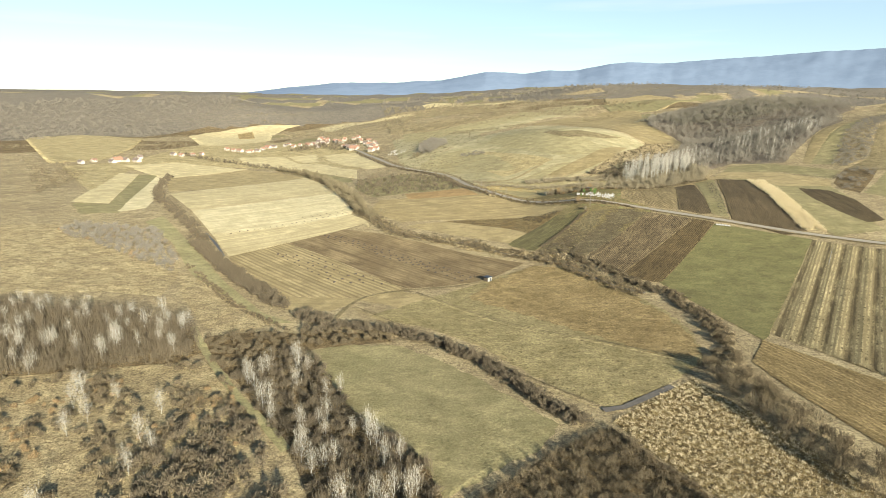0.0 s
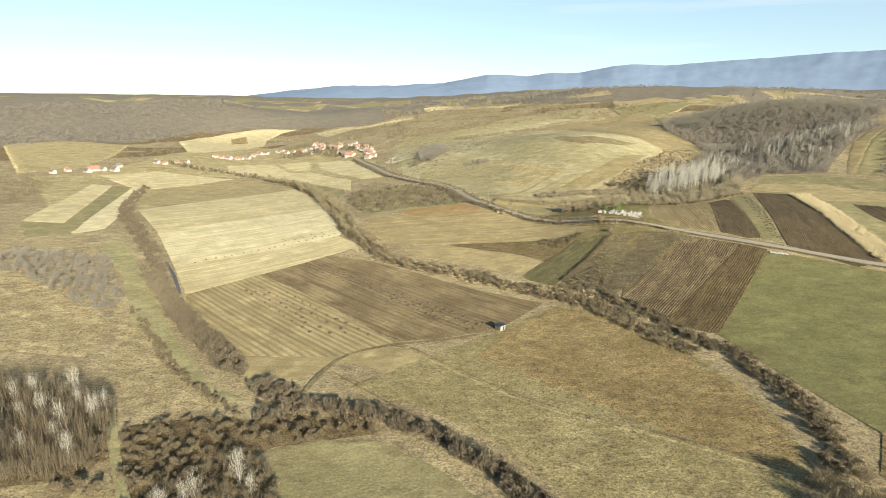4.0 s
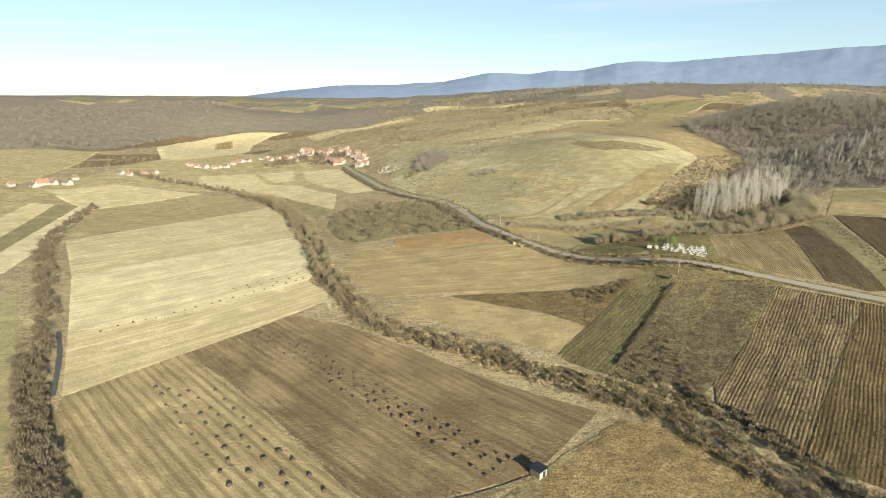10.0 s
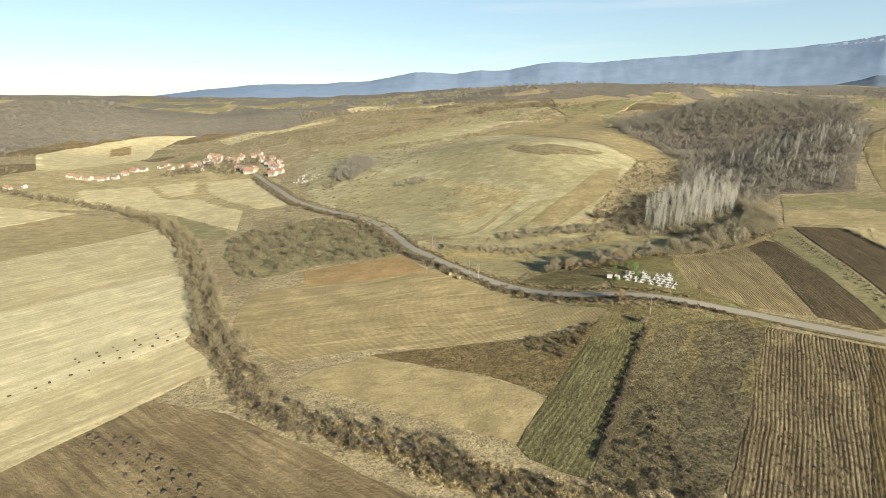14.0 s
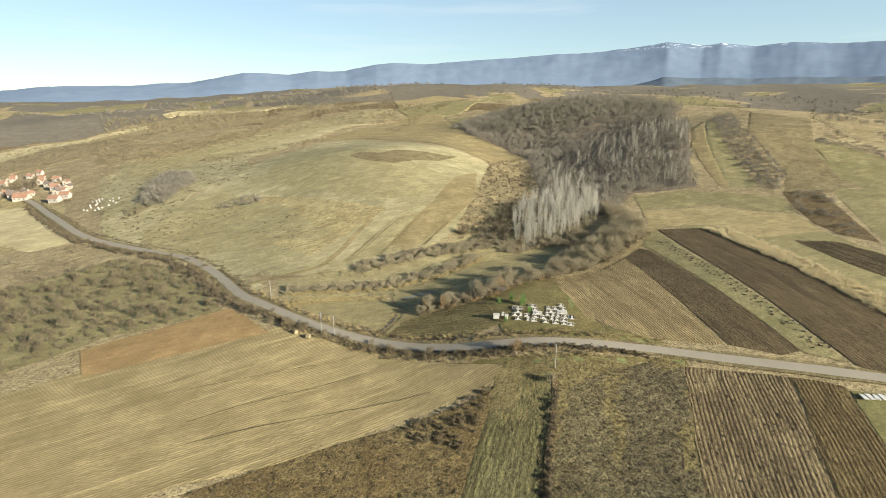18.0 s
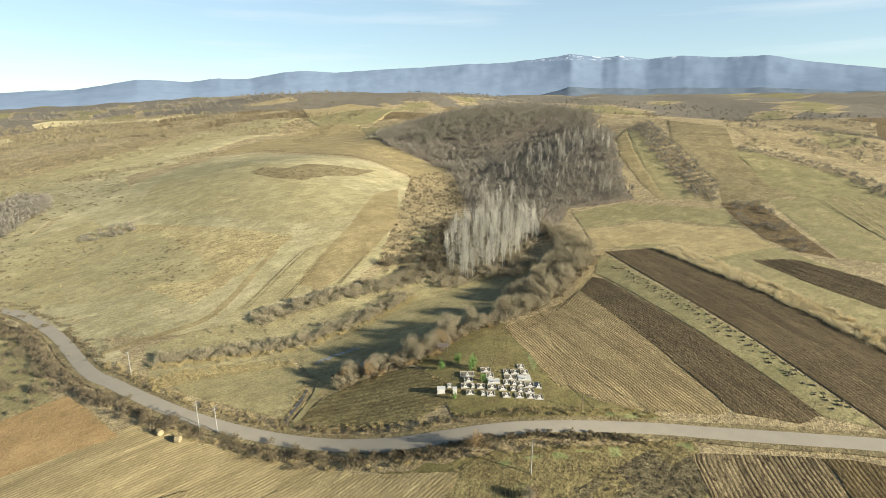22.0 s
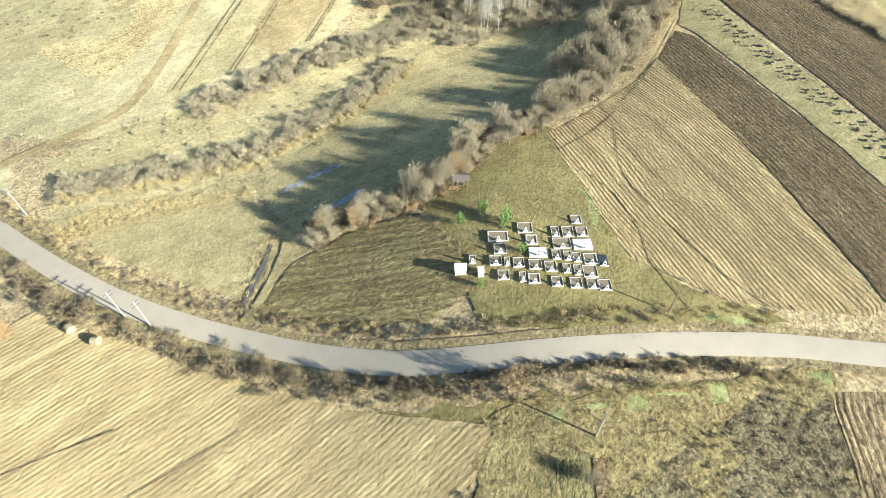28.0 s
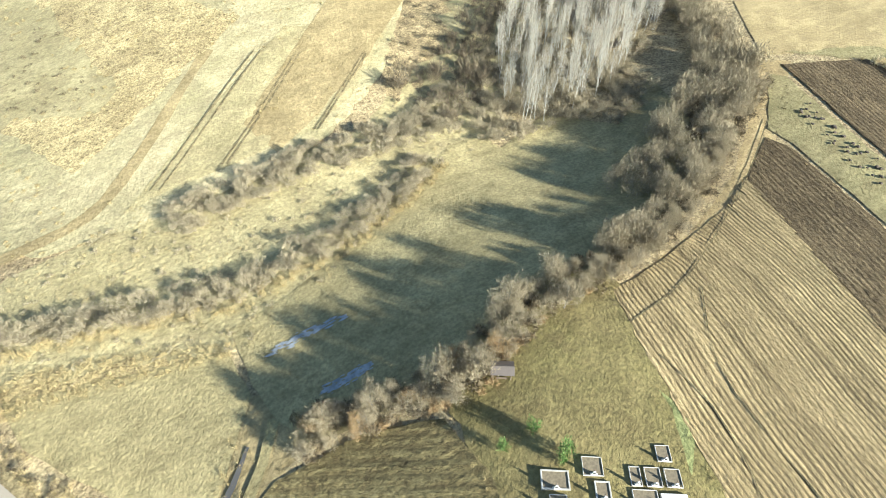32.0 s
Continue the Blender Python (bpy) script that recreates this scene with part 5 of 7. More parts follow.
field("stubble_field", "bright straw-coloured field", "palest", (42.5, 3.20, 0.00),
      [(-266.1, -3.5), (-212.3, 50.1), (-177.5, 74.2), (-154.9, 15.2), (-155.4, -7.5), (-193.2, -41.9), (-227.5, -61.7)])
field("stubble_field", "straw-coloured field near the creek", "pale", (42.5, 3.20, 0.00),
      [(-313.8, 60.6), (-284.6, 106.9), (-232.1, 176.1), (-183.4, 86.1), (-177.5, 74.2), (-212.3, 50.1), (-266.1, -3.5)])
field("stubble_field", "brownish stubble strip", "tan", None,
      [(-367.6, 160.1), (-317.6, 244.3), (-269.7, 215.5), (-232.1, 176.1), (-284.6, 106.9), (-319.9, 72.1)])
field("stubble_field", "pale field strip", "pale", None,
      [(-454.3, 232.4), (-412.8, 281.0), (-317.6, 244.3), (-367.6, 160.1)])
field("stubble_field", "tan field strip", "pale", None,
      [(-423.9, 175.4), (-404.1, 177.5), (-329.9, 8.5), (-357.2, 8.6)])
field("meadow", "green field strip", "olive", None,
      [(-404.1, 177.5), (-385.2, 178.4), (-305.5, -20.3), (-325.8, -28.9), (-354.7, 5.2), (-328.7, 6.8)])
field("stubble_field", "pale striped field", "palest", None,
      [(-386.9, 181.8), (-372.1, 175.5), (-318.5, 55.6), (-297.6, -2.8), (-308.4, -20.9)])
field("stubble_field", "distant straw-coloured fields below the woods", "straw", None,
      [(-754.3, 482.9), (-660.4, 523.6), (-594.9, 536.3), (-535.0, 396.0), (-495.3, 262.7), (-523.3, 216.6)])
field("stubble_field", "pale fields on the rise behind the village", "pale", None,
      [(-570.5, 643.4), (-576.9, 730.2), (-552.8, 806.9), (-497.8, 854.0), (-426.3, 897.7), (-444.2, 843.3), (-441.8, 732.9), (-412.0, 624.3), (-424.5, 539.5), (-441.2, 470.2), (-464.8, 457.0)])
field("fallow_field", "brownish field patch behind the village", "fallow", None,
      [(-524.4, 759.4), (-500.4, 787.5), (-463.3, 692.5), (-489.4, 676.9)], 0.60)
field("stubble_field", "pale field beside the village road", "pale", None,
      [(-263.4, 375.9), (-210.8, 366.2), (-155.2, 217.3), (-174.5, 213.6), (-213.5, 263.2), (-239.9, 307.4)])
field("stubble_field", "straw-coloured field below the gardens", "pale", None,
      [(-366.7, 338.5), (-310.8, 365.6), (-271.3, 296.8), (-304.9, 260.2), (-344.7, 298.4)])
field("stubble_field", "pale field along the creek", "pale", None,
      [(-312.5, 275.0), (-271.3, 296.8), (-240.9, 286.6), (-187.2, 214.5), (-176.9, 152.9), (-237.0, 221.8)])
field("meadow", "greenish field between village plots", "pale", None,
      [(-307.4, 360.6), (-268.3, 381.8), (-249.0, 311.4), (-272.0, 300.7)])
field("meadow", "green meadow by the creek", "olive", None,
      [(-286.4, 245.2), (-240.5, 221.4), (-184.4, 158.3), (-176.8, 128.5), (-208.3, 147.3)])
field("stubble_field", "wide tan stubble field beside the road", "tan", (5.0, 0.80, 0.03),
      [(-141.0, 35.3), (-108.4, 42.2), (-67.9, 37.7), (-61.3, 39.0), (-47.4, 18.9), (-25.5, -8.1), (-10.0, -22.6), (-15.7, -26.9), (-41.5, -25.3), (-71.8, -26.4), (-92.8, -23.5), (-116.7, -26.4), (-118.2, -29.0), (-141.6, -2.4), (-142.8, 13.2)])
field("rough_grassland", "olive rough grass between creek and road", "olive", None, AREAS["creek_wood"])
field("tilled_field", "reddish tan tilled strip", "tanred", None,
      [(-123.1, 56.1), (-115.8, 57.9), (-95.1, 60.9), (-76.8, 64.1), (-71.7, 51.6), (-66.1, 35.4), (-80.3, 35.9), (-100.6, 36.8), (-112.7, 36.4), (-119.4, 36.0)], 0.10)
field("stubble_field", "tan grass strip above the stream", "tan", None,
      [(-115.4, -38.3), (-108.7, -33.0), (-91.7, -28.3), (-76.7, -36.0), (-66.1, -41.7), (-57.6, -45.7), (-47.0, -54.5), (-43.5, -60.1), (-49.8, -67.9), (-55.6, -75.1), (-65.3, -69.3), (-76.5, -62.2), (-86.7, -56.4), (-100.5, -46.9)])
field("weedy_field", "brown weedy fallow triangle", "reedy", None,
      [(-91.7, -27.1), (-77.9, -26.4), (-63.8, -25.8), (-49.8, -26.5), (-37.9, -27.6), (-24.1, -28.9), (-16.3, -28.5), (-24.6, -38.5), (-35.1, -50.3), (-42.4, -59.5), (-46.9, -53.9), (-57.4, -45.0), (-65.9, -40.7), (-76.6, -35.2), (-86.0, -30.8)])
field("meadow", "rough olive grass between the plots", "grass2", None,
      [(-13.0, -23.5), (-4.5, -23.9), (7.8, -30.2), (22.9, -37.3), (34.5, -42.9), (29.5, -48.3), (20.8, -57.8), (14.6, -67.2), (9.1, -74.6), (-18.9, -55.5), (-21.9, -35.0)])
field("meadow", "green grass strip between fields", "green2", (-131.0, 1.50, 0.05),
      [(-18.8, -31.9), (-11.4, -24.6), (-1.8, -32.9), (-11.5, -45.9), (-21.0, -57.7), (-31.0, -71.7), (-37.6, -81.4), (-43.2, -89.7), (-48.5, -86.7), (-54.2, -81.4), (-56.0, -76.5), (-46.3, -63.0), (-33.3, -47.5)])
field("meadow", "short olive grass at the head of the plots", "grass2", None,
      [(-11.2, -21.7), (-1.7, -27.8), (8.5, -34.2), (5.8, -37.9), (-0.5, -41.4), (-3.1, -39.7), (-1.7, -34.5), (-6.0, -28.5), (-11.4, -24.5)])
field("meadow", "olive grass lane round the plots", "grass2", None,
      [(-11.5, -21.8), (-5.4, -22.5), (8.9, -30.6), (31.1, -39.7), (34.2, -43.5), (27.8, -46.8), (21.9, -44.6), (5.6, -34.2), (2.3, -32.4), (-6.2, -40.3), (-12.9, -47.6), (-22.9, -59.1), (-24.6, -58.0), (-14.3, -46.5), (-4.7, -36.1), (-3.7, -29.0)])
field("meadow", "green grass lane along the road", "lawn_g", None,
      [(-4.2, -25.2), (7.5, -30.5), (22.7, -37.5), (34.4, -43.0), (32.9, -44.6), (20.5, -39.4), (6.1, -32.0), (-2.8, -27.6)])
field("weedy_field", "grey weedy plot with dead stalks", "stalks", None,
      [(-2.1, -39.9), (7.8, -33.9), (12.4, -38.4), (2.3, -53.4), (-7.5, -67.0), (-16.7, -79.8), (-26.7, -94.9), (-35.1, -95.4), (-42.6, -90.2), (-37.0, -81.5), (-30.2, -71.9), (-20.3, -57.9), (-10.9, -46.8)])
field("weedy_field", "dark brown plot of dead weeds", "weeds", None,
      [(12.4, -38.4), (24.7, -39.6), (31.5, -46.0), (16.8, -62.2), (1.6, -79.2), (-10.3, -92.1), (-16.2, -97.8), (-25.0, -104.2), (-27.7, -97.0), (-16.7, -79.8), (-6.0, -64.8)])
field("rough_grassland", "rusty weeds and reeds on the creek bank", "fallow", None, AREAS["creek_reeds"])
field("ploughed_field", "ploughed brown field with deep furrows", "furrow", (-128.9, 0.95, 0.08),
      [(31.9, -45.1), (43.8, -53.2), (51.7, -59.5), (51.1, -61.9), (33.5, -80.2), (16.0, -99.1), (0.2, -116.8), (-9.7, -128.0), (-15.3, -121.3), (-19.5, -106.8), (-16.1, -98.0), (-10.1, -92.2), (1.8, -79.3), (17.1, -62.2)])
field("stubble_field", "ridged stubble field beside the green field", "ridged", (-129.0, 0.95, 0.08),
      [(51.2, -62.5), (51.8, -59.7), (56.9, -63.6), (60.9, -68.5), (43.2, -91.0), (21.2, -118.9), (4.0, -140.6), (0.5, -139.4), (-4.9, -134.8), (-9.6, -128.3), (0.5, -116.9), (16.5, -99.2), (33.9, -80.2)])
field("meadow", "bright green winter crop field", "green", None,
      [(60.5, -69.9), (96.2, -98.9), (19.1, -194.9), (15.3, -198.1), (3.2, -140.7)])
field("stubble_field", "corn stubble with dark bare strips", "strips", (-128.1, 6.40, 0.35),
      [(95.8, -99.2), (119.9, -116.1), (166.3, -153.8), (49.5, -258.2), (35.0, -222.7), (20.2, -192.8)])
field("fallow_field", "tan weedy field below the corn stubble", "fallow", (-74.3, 1.60, 0.08),
      [(15.4, -197.8), (32.6, -225.8), (47.0, -260.4), (16.0, -287.7), (4.9, -229.4), (3.5, -212.4)])
field("meadow", "olive mown meadow beside the road", "green_mown", None,
      [(-53.6, 56.0), (-36.8, 51.9), (-21.3, 48.7), (-20.1, 38.0), (-27.7, 26.1), (-32.0, 21.3), (-41.2, 33.2), (-50.6, 45.7)])
field("meadow", "damp mown meadow strip below the trees", "green_mown", None,
      [(-19.8, 52.6), (-8.1, 54.6), (4.8, 59.0), (21.0, 67.2), (37.6, 75.8), (46.7, 75.9), (47.7, 69.3), (64.3, 73.9), (74.4, 59.8), (93.3, 69.5), (84.7, 43.2), (64.2, 33.1), (46.4, 29.3), (32.2, 27.4), (19.2, 24.9), (8.7, 22.6), (-0.8, 22.4), (-10.7, 24.5), (-15.3, 26.0), (-18.4, 33.9), (-19.5, 40.2)])
field("meadow", "grassy mown ground beside the graves", "grass2", (-31.6, 1.70, 0.06),
      [(-21.0, 23.3), (-7.1, 22.6), (2.5, 17.6), (3.7, 7.9), (1.7, -3.4), (-8.5, -4.2), (-17.4, 2.4), (-27.9, 14.0), (-30.7, 17.8)])
field("meadow", "green lawn round the graves", "lawn", None,
      [(3.4, 18.0), (35.3, 32.6), (39.4, 23.8), (31.9, 3.3), (25.5, -12.9), (28.9, -22.9), (34.0, -30.2), (36.7, -35.2), (13.3, -22.9), (-2.5, -9.3), (3.7, 7.9)])
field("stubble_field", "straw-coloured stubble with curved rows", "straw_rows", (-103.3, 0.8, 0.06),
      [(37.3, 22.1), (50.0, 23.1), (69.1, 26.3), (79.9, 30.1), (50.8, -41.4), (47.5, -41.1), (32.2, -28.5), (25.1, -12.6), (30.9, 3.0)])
field("meadow", "green grass lane beside the graves", "lawn_g", None,
      [(30.2, 7.4), (31.9, 2.0), (28.3, -3.7), (24.0, -10.4), (23.2, -16.1), (25.5, -22.2), (33.6, -31.6), (35.2, -35.1), (29.1, -31.3), (21.7, -23.4), (19.6, -16.8), (20.8, -10.6), (24.5, -3.8)])
field("ploughed_field", "dark ploughed strip", "plough", (-108.0, 1.00, 0.05),
      [(78.0, 29.0), (93.2, 36.5), (94.0, 30.7), (66.1, -53.8), (59.4, -52.8), (51.3, -43.0)])
field("stubble_field", "grassy strip with scattered manure heaps", "pale_g", None,
      [(96.1, 38.1), (115.2, 52.6), (117.2, 49.4), (101.9, 12.4), (71.8, -62.7), (66.0, -54.3), (95.5, 31.4)])
field("ploughed_field", "wide dark ploughed field", "plough", (-112.2, 1.00, 0.05),
      [(121.1, 53.8), (139.8, 43.6), (128.3, -7.4), (113.7, -42.6), (105.7, -69.4), (100.9, -87.4), (86.6, -91.8), (72.4, -64.3), (104.3, 14.4)])
field("meadow", "pale green field behind the corn", "olive", None,
      [(123.0, 60.2), (148.5, 47.3), (149.1, 19.4), (180.8, 14.2), (172.3, -17.8), (155.4, -50.3), (140.4, -88.1), (110.1, -95.6), (113.9, -66.2), (127.2, -21.7), (146.4, 35.7)])
field("ploughed_field", "brown ploughed strip", "plough", (-104.6, 1.20, 0.15),
      [(156.9, 10.6), (171.9, 1.1), (170.7, -25.1), (154.6, -71.2), (141.9, -75.0), (141.0, -55.8), (145.9, -22.3)])
field("meadow", "green meadow on the slope", "olive", None,
      [(161.6, 112.9), (192.6, 105.1), (221.4, 58.7), (197.6, 36.4), (179.7, 72.7), (142.0, 85.9)])
field("stubble_field", "pale curved field", "tan", None,
      [(140.2, 84.1), (176.8, 70.3), (194.9, 33.1), (181.1, 11.6), (149.1, 19.4), (146.8, 45.9), (121.1, 59.1)])
field("stubble_field", "pale field on the far slope", "pale_g", None,
      [(338.6, 126.2), (355.9, 120.5), (346.8, 54.1), (312.2, 11.1), (267.8, -36.7), (201.4, -57.0), (212.7, -28.0), (275.1, 39.1)])
field("hill_meadow", "yellow-green meadow covering the rounded hill", "hill", None,
      [(-125.3, 204.5), (-113.8, 230.2), (-96.5, 255.2), (-70.3, 294.5), (-22.1, 363.6), (30.4, 427.2), (72.8, 423.6), (95.0, 326.4), (127.4, 293.6), (137.6, 258.4), (95.2, 190.2), (65.3, 145.6), (46.9, 120.0), (34.5, 104.7), (14.3, 91.6), (-7.6, 87.2), (-26.0, 86.8), (-46.7, 87.2), (-72.0, 103.3), (-99.0, 142.7)])
field("meadow", "smoother mown strip on the hillside", "hill_g", None,
      [(-31.8, 91.6), (-12.3, 110.3), (19.8, 134.2), (44.7, 120.3), (37.9, 114.1), (24.7, 101.1), (13.0, 96.1), (-7.8, 94.2), (-21.0, 93.9)], 0.10)
field("hill_meadow", "pale tussocky grass on the hill", "straw", None,
      [(-80.0, 248.3), (-46.3, 225.4), (-12.1, 179.2), (11.2, 145.0), (-14.0, 128.4), (-39.1, 110.4), (-57.2, 146.7), (-75.1, 191.1)], 0.11)
field("meadow", "olive mown block on the hill", "hill_g", None,
      [(-28.2, 256.0), (-11.3, 282.2), (16.1, 232.8), (52.9, 182.4), (32.9, 149.7), (11.6, 182.5)], 0.11)
field("meadow", "brownish strip beside the wheel ruts", "hay", None,
      [(-2.0, 105.7), (38.8, 142.6), (76.5, 191.2), (106.8, 219.1), (62.7, 137.4), (28.1, 106.8), (2.5, 92.4)], 0.13)
field("weedy_field", "tan mottled bracken on the hillside", "hill_g", None, AREAS["hill_bracken"], 0.12)
field("meadow", "greener field on the hill", "hill_g", None,
      [(-25.9, 329.1), (29.0, 395.0), (43.0, 282.7), (61.6, 218.6), (73.8, 184.2), (44.8, 153.6), (17.3, 157.9), (-7.6, 190.8), (-27.8, 235.4), (-44.1, 262.6)], 0.10)
field("weedy_field", "brown bracken patch on the hill", "hill_low", None,
      [(19.6, 264.3), (32.8, 276.1), (44.7, 260.9), (61.5, 273.4), (82.3, 269.4), (99.1, 265.3), (114.7, 267.7), (82.7, 239.0), (64.0, 234.6), (44.3, 224.6), (29.7, 238.4)], 0.20)
field("hill_meadow", "dry grassy ridge behind the hill", "hay", None,
      [(34.0, 444.8), (99.4, 519.4), (211.4, 677.9), (282.1, 690.9), (207.5, 442.5), (214.9, 377.8), (213.0, 314.9), (182.2, 281.7), (141.5, 265.2), (131.7, 302.4), (109.7, 365.1), (77.6, 440.8)])


# ---- plants ----
def twigs(rng, n, radius, height, length, width, low=0.1, lean=0.5, up=0.35, clumps=0):
    """n thin blades that fill a crown: an array of n x 3 corners."""
    g = np.random.default_rng(rng)
    d = g.normal(size=(n, 3))
    d /= np.linalg.norm(d, axis=1)[:, None]
    r = g.random(n) ** 0.45
    lump = 1 + 0.25 * np.sin(3 * np.arctan2(d[:, 1], d[:, 0]) + rng) + 0.15 * np.sin(5 * d[:, 2] + 2 * rng)
    mid = d * (r * lump)[:, None] * (radius, radius, height * (1 - low) / 2)
    if clumps:
        way_c = g.normal(size=(clumps, 3))
        way_c /= np.linalg.norm(way_c, axis=1)[:, None]
        centre = way_c * (g.uniform(0.35, 0.75, clumps))[:, None] * (radius, radius, height * (1 - low) / 2)
        own = g.integers(0, clumps, n)
        mid = centre[own] + mid * g.uniform(0.35, 0.6, clumps)[own][:, None]
    mid[:, 2] += height * (low + (1 - low) / 2)
    way = mid - (0, 0, height * low * 0.5) + g.normal(size=(n, 3)) * lean * radius
    way[:, 2] += up * height
    way /= np.linalg.norm(way, axis=1)[:, None]
    size = length * g.uniform(0.5, 1.3, n)[:, None]
    side = np.cross(way, g.normal(size=(n, 3)))
    side /= np.linalg.norm(side, axis=1)[:, None] + 1e-9
    side *= width * g.uniform(0.6, 1.4, n)[:, None]
    a, b, c = mid - way * size / 2 + side / 2, mid - way * size / 2 - side / 2, mid + way * size / 2
    v = np.stack([a, b, c], 1)
    v[..., 2] = np.maximum(v[..., 2], 0.02)
    return v


def tri_mesh(name, v, mat):
    v = v.reshape(-1, 3)
    return mesh_of(name, v, np.arange(len(v)).reshape(-1, 3), mat)


def trunk_mesh(name, seed, height, radius, limbs, mat, reach):
    """A tapered, slightly bent trunk with limbs."""
    rng = random.Random(seed)
    bms, p, r = [], Vector((0, 0, -0.3)), radius
    bits = 5
    for k in range(bits):
        q = p + Vector((rng.uniform(-1, 1) * 0.03 * height, rng.uniform(-1, 1) * 0.03 * height, height / bits))
        bms.append(rod(p, q, r, r * 0.72, 6))
        if k > 0:
            for _ in range(limbs):
                a = rng.uniform(0, 6.28)
                m = p.lerp(q, rng.random())
                tip = m + Vector((math.cos(a) * reach, math.sin(a) * reach, height * rng.uniform(0.12, 0.3))) * rng.uniform(0.6, 1)
                bms.append(rod(m, tip, r * 0.45, r * 0.1, 4))
        p, r = q, r * 0.72
    return mesh_from(name, joined(*bms), mat)


def plant_kind(name, seed, height, radius, trunk_mat, twig_mat, n, length, width, limbs=2, low=0.2, up=0.35, lean=0.5, trunk_r=0.12, clumps=0):
    return (trunk_mesh("trunk", seed, height * 0.86, trunk_r, limbs, trunk_mat, radius * 0.7),
            tri_mesh("crown", twigs(seed, n, radius, height, length, width, low, lean, up, clumps), twig_mat), name)


def plant(kind, x, y, scale, turn, label, category, group, lift=0.0):
    tree = new(kind[2], kind[0])
    tree.matrix_basis = Matrix.Translation((x, y, gz(x, y) + lift)) @ Matrix.Rotation(turn, 4, "Z") @ Matrix.Diagonal((scale, scale, scale, 1))
    tagged(tree, label, category, group)
    part("crown", kind[1], None, tree)
    return tree


def thicket(name, places, shapes, mat, label, low=0.7, high=1.3, category="scrub", seed=1):
    """One mesh of many shrubs, which nobody could count."""
    rng = random.Random(seed)
    out = []
    if len(places) > 6500 and shapes is not TUFT:
        places = rng.sample(places, 6500)
    for x, y in places:
        s, a = rng.uniform(low, high), rng.uniform(0, 6.28)
        v = shapes[rng.randrange(len(shapes))] * (s, s, s * rng.uniform(0.8, 1.2))
        c, t = math.cos(a), math.sin(a)
        w = v.copy()
        w[..., 0], w[..., 1] = c * v[..., 0] - t * v[..., 1] + x, t * v[..., 0] + c * v[..., 1] + y
        w[..., 2] += gz(x, y) + wild(x, y) + 0.1
        out.append(w)
    if out:
        tagged(new(name, tri_mesh(name, np.concatenate(out), mat)), label, category, kind="stuff")


BUSH = [twigs(k, 165, 1.6, 2.4, 0.8, 0.09, 0.0, 0.6, 0.12, clumps=7) for k in range(1, 5)]
LOWBUSH = [twigs(k, 72, 1.3, 1.1, 0.6, 0.09, 0.0, clumps=5) for k in range(5, 9)]
REED = [twigs(k, 160, 1.3, 1.3, 0.75, 0.05, 0.0, 0.25, 1.2) for k in range(9, 12)]
FINEBUSH = [twigs(k, 400, 1.6, 2.3, 0.6, 0.045, 0.0, 0.6, 0.12, clumps=9) for k in range(101, 105)]
FINETREE = [twigs(k, 850, 2.5, 5.6, 0.6, 0.075, 0.0, 0.7, 0.03, clumps=13) for k in range(105, 109)]
TREE = [twigs(k, 260, 2.5, 5.6, 1.1, 0.09, 0.05, 0.5, 0.12, clumps=10) for k in range(12, 16)]
FARTREE = [twigs(k, 40, 3.4, 5.0, 1.7, 0.5, 0.0, 0.6, 0.08, clumps=6) for k in range(16, 20)]
TUFT = [twigs(k, 24, 0.5, 0.5, 0.42, 0.045, 0.0, 0.4, 0.9) for k in range(24, 29)]
DOMETREE = [twigs(k, 60, 2.6, 3.2, 0.85, 0.19, 0.0, 0.6, 0.05, clumps=7) for k in range(30, 34)]
FARBUSH = [twigs(k, 42, 2.4, 2.6, 0.9, 0.2, 0.0, 0.6, 0.08, clumps=6) for k in range(20, 24)]

MIDBUSH = [twigs(k, 120, 2.2, 2.8, 0.8, 0.1, 0.0, 0.5, 0.12, clumps=7) for k in range(122, 126)]
SAPLING = [twigs(k, 70, 1.5, 5.2, 2.6, 0.05, 0.0, 0.12, 1.6) for k in range(110, 114)]
DENSE = [twigs(k, 200, 1.5, 2.0, 0.65, 0.125, 0.0, 0.6, 0.1, clumps=8) for k in range(114, 118)]
VALLEYTREE = [twigs(k, 64, 2.4, 5.2, 1.3, 0.17, 0.0, 0.5, 0.25, clumps=7) for k in range(118, 122)]


def lumpy(places, gap=-0.35, scale=0.07):
    """Leaves openings in a hedge."""
    return [p for p in places if noise.noise((p[0] * scale, p[1] * scale, 12.0)) > gap]


R = random.Random(7)
thicket("scrub", spread(LINES["creek"], 0.9, 0, 5.5, R), BUSH, T_BROWN, "tangled brown bare shrubs along the creek", seed=2, low=0.4, high=1.35)
thicket("scrub", spread(LINES["creek"], 0.7, 0, 4, R), LOWBUSH, T_BROWN, "brown undergrowth on the creek bank", seed=3)
thicket("dry_reeds", spread(LINES["creek"], 0.3, 0, 6.0, R), TUFT, T_REED, "pale dry reeds along the creek", 0.7, 1.8, "reeds", 4)
thicket("scrub", spread(LINES["creek"][:6], 1.4, 0, 6, R), TREE, T_FOREST, "bare brown trees lining the creek", 0.7, 1.2, seed=5)
thicket("scrub", spread(LINES["creek_up"], 2.0, 0, 5, R), TREE, T_GREY, "bare trees along the upper creek", 0.6, 1.1, seed=6)
thicket("scrub", spread(LINES["creek_low"], 0.45, 0, 6.5, R), TREE, T_BROWN, "tall grey willow scrub by the creek", 0.6, 1.0, seed=7)
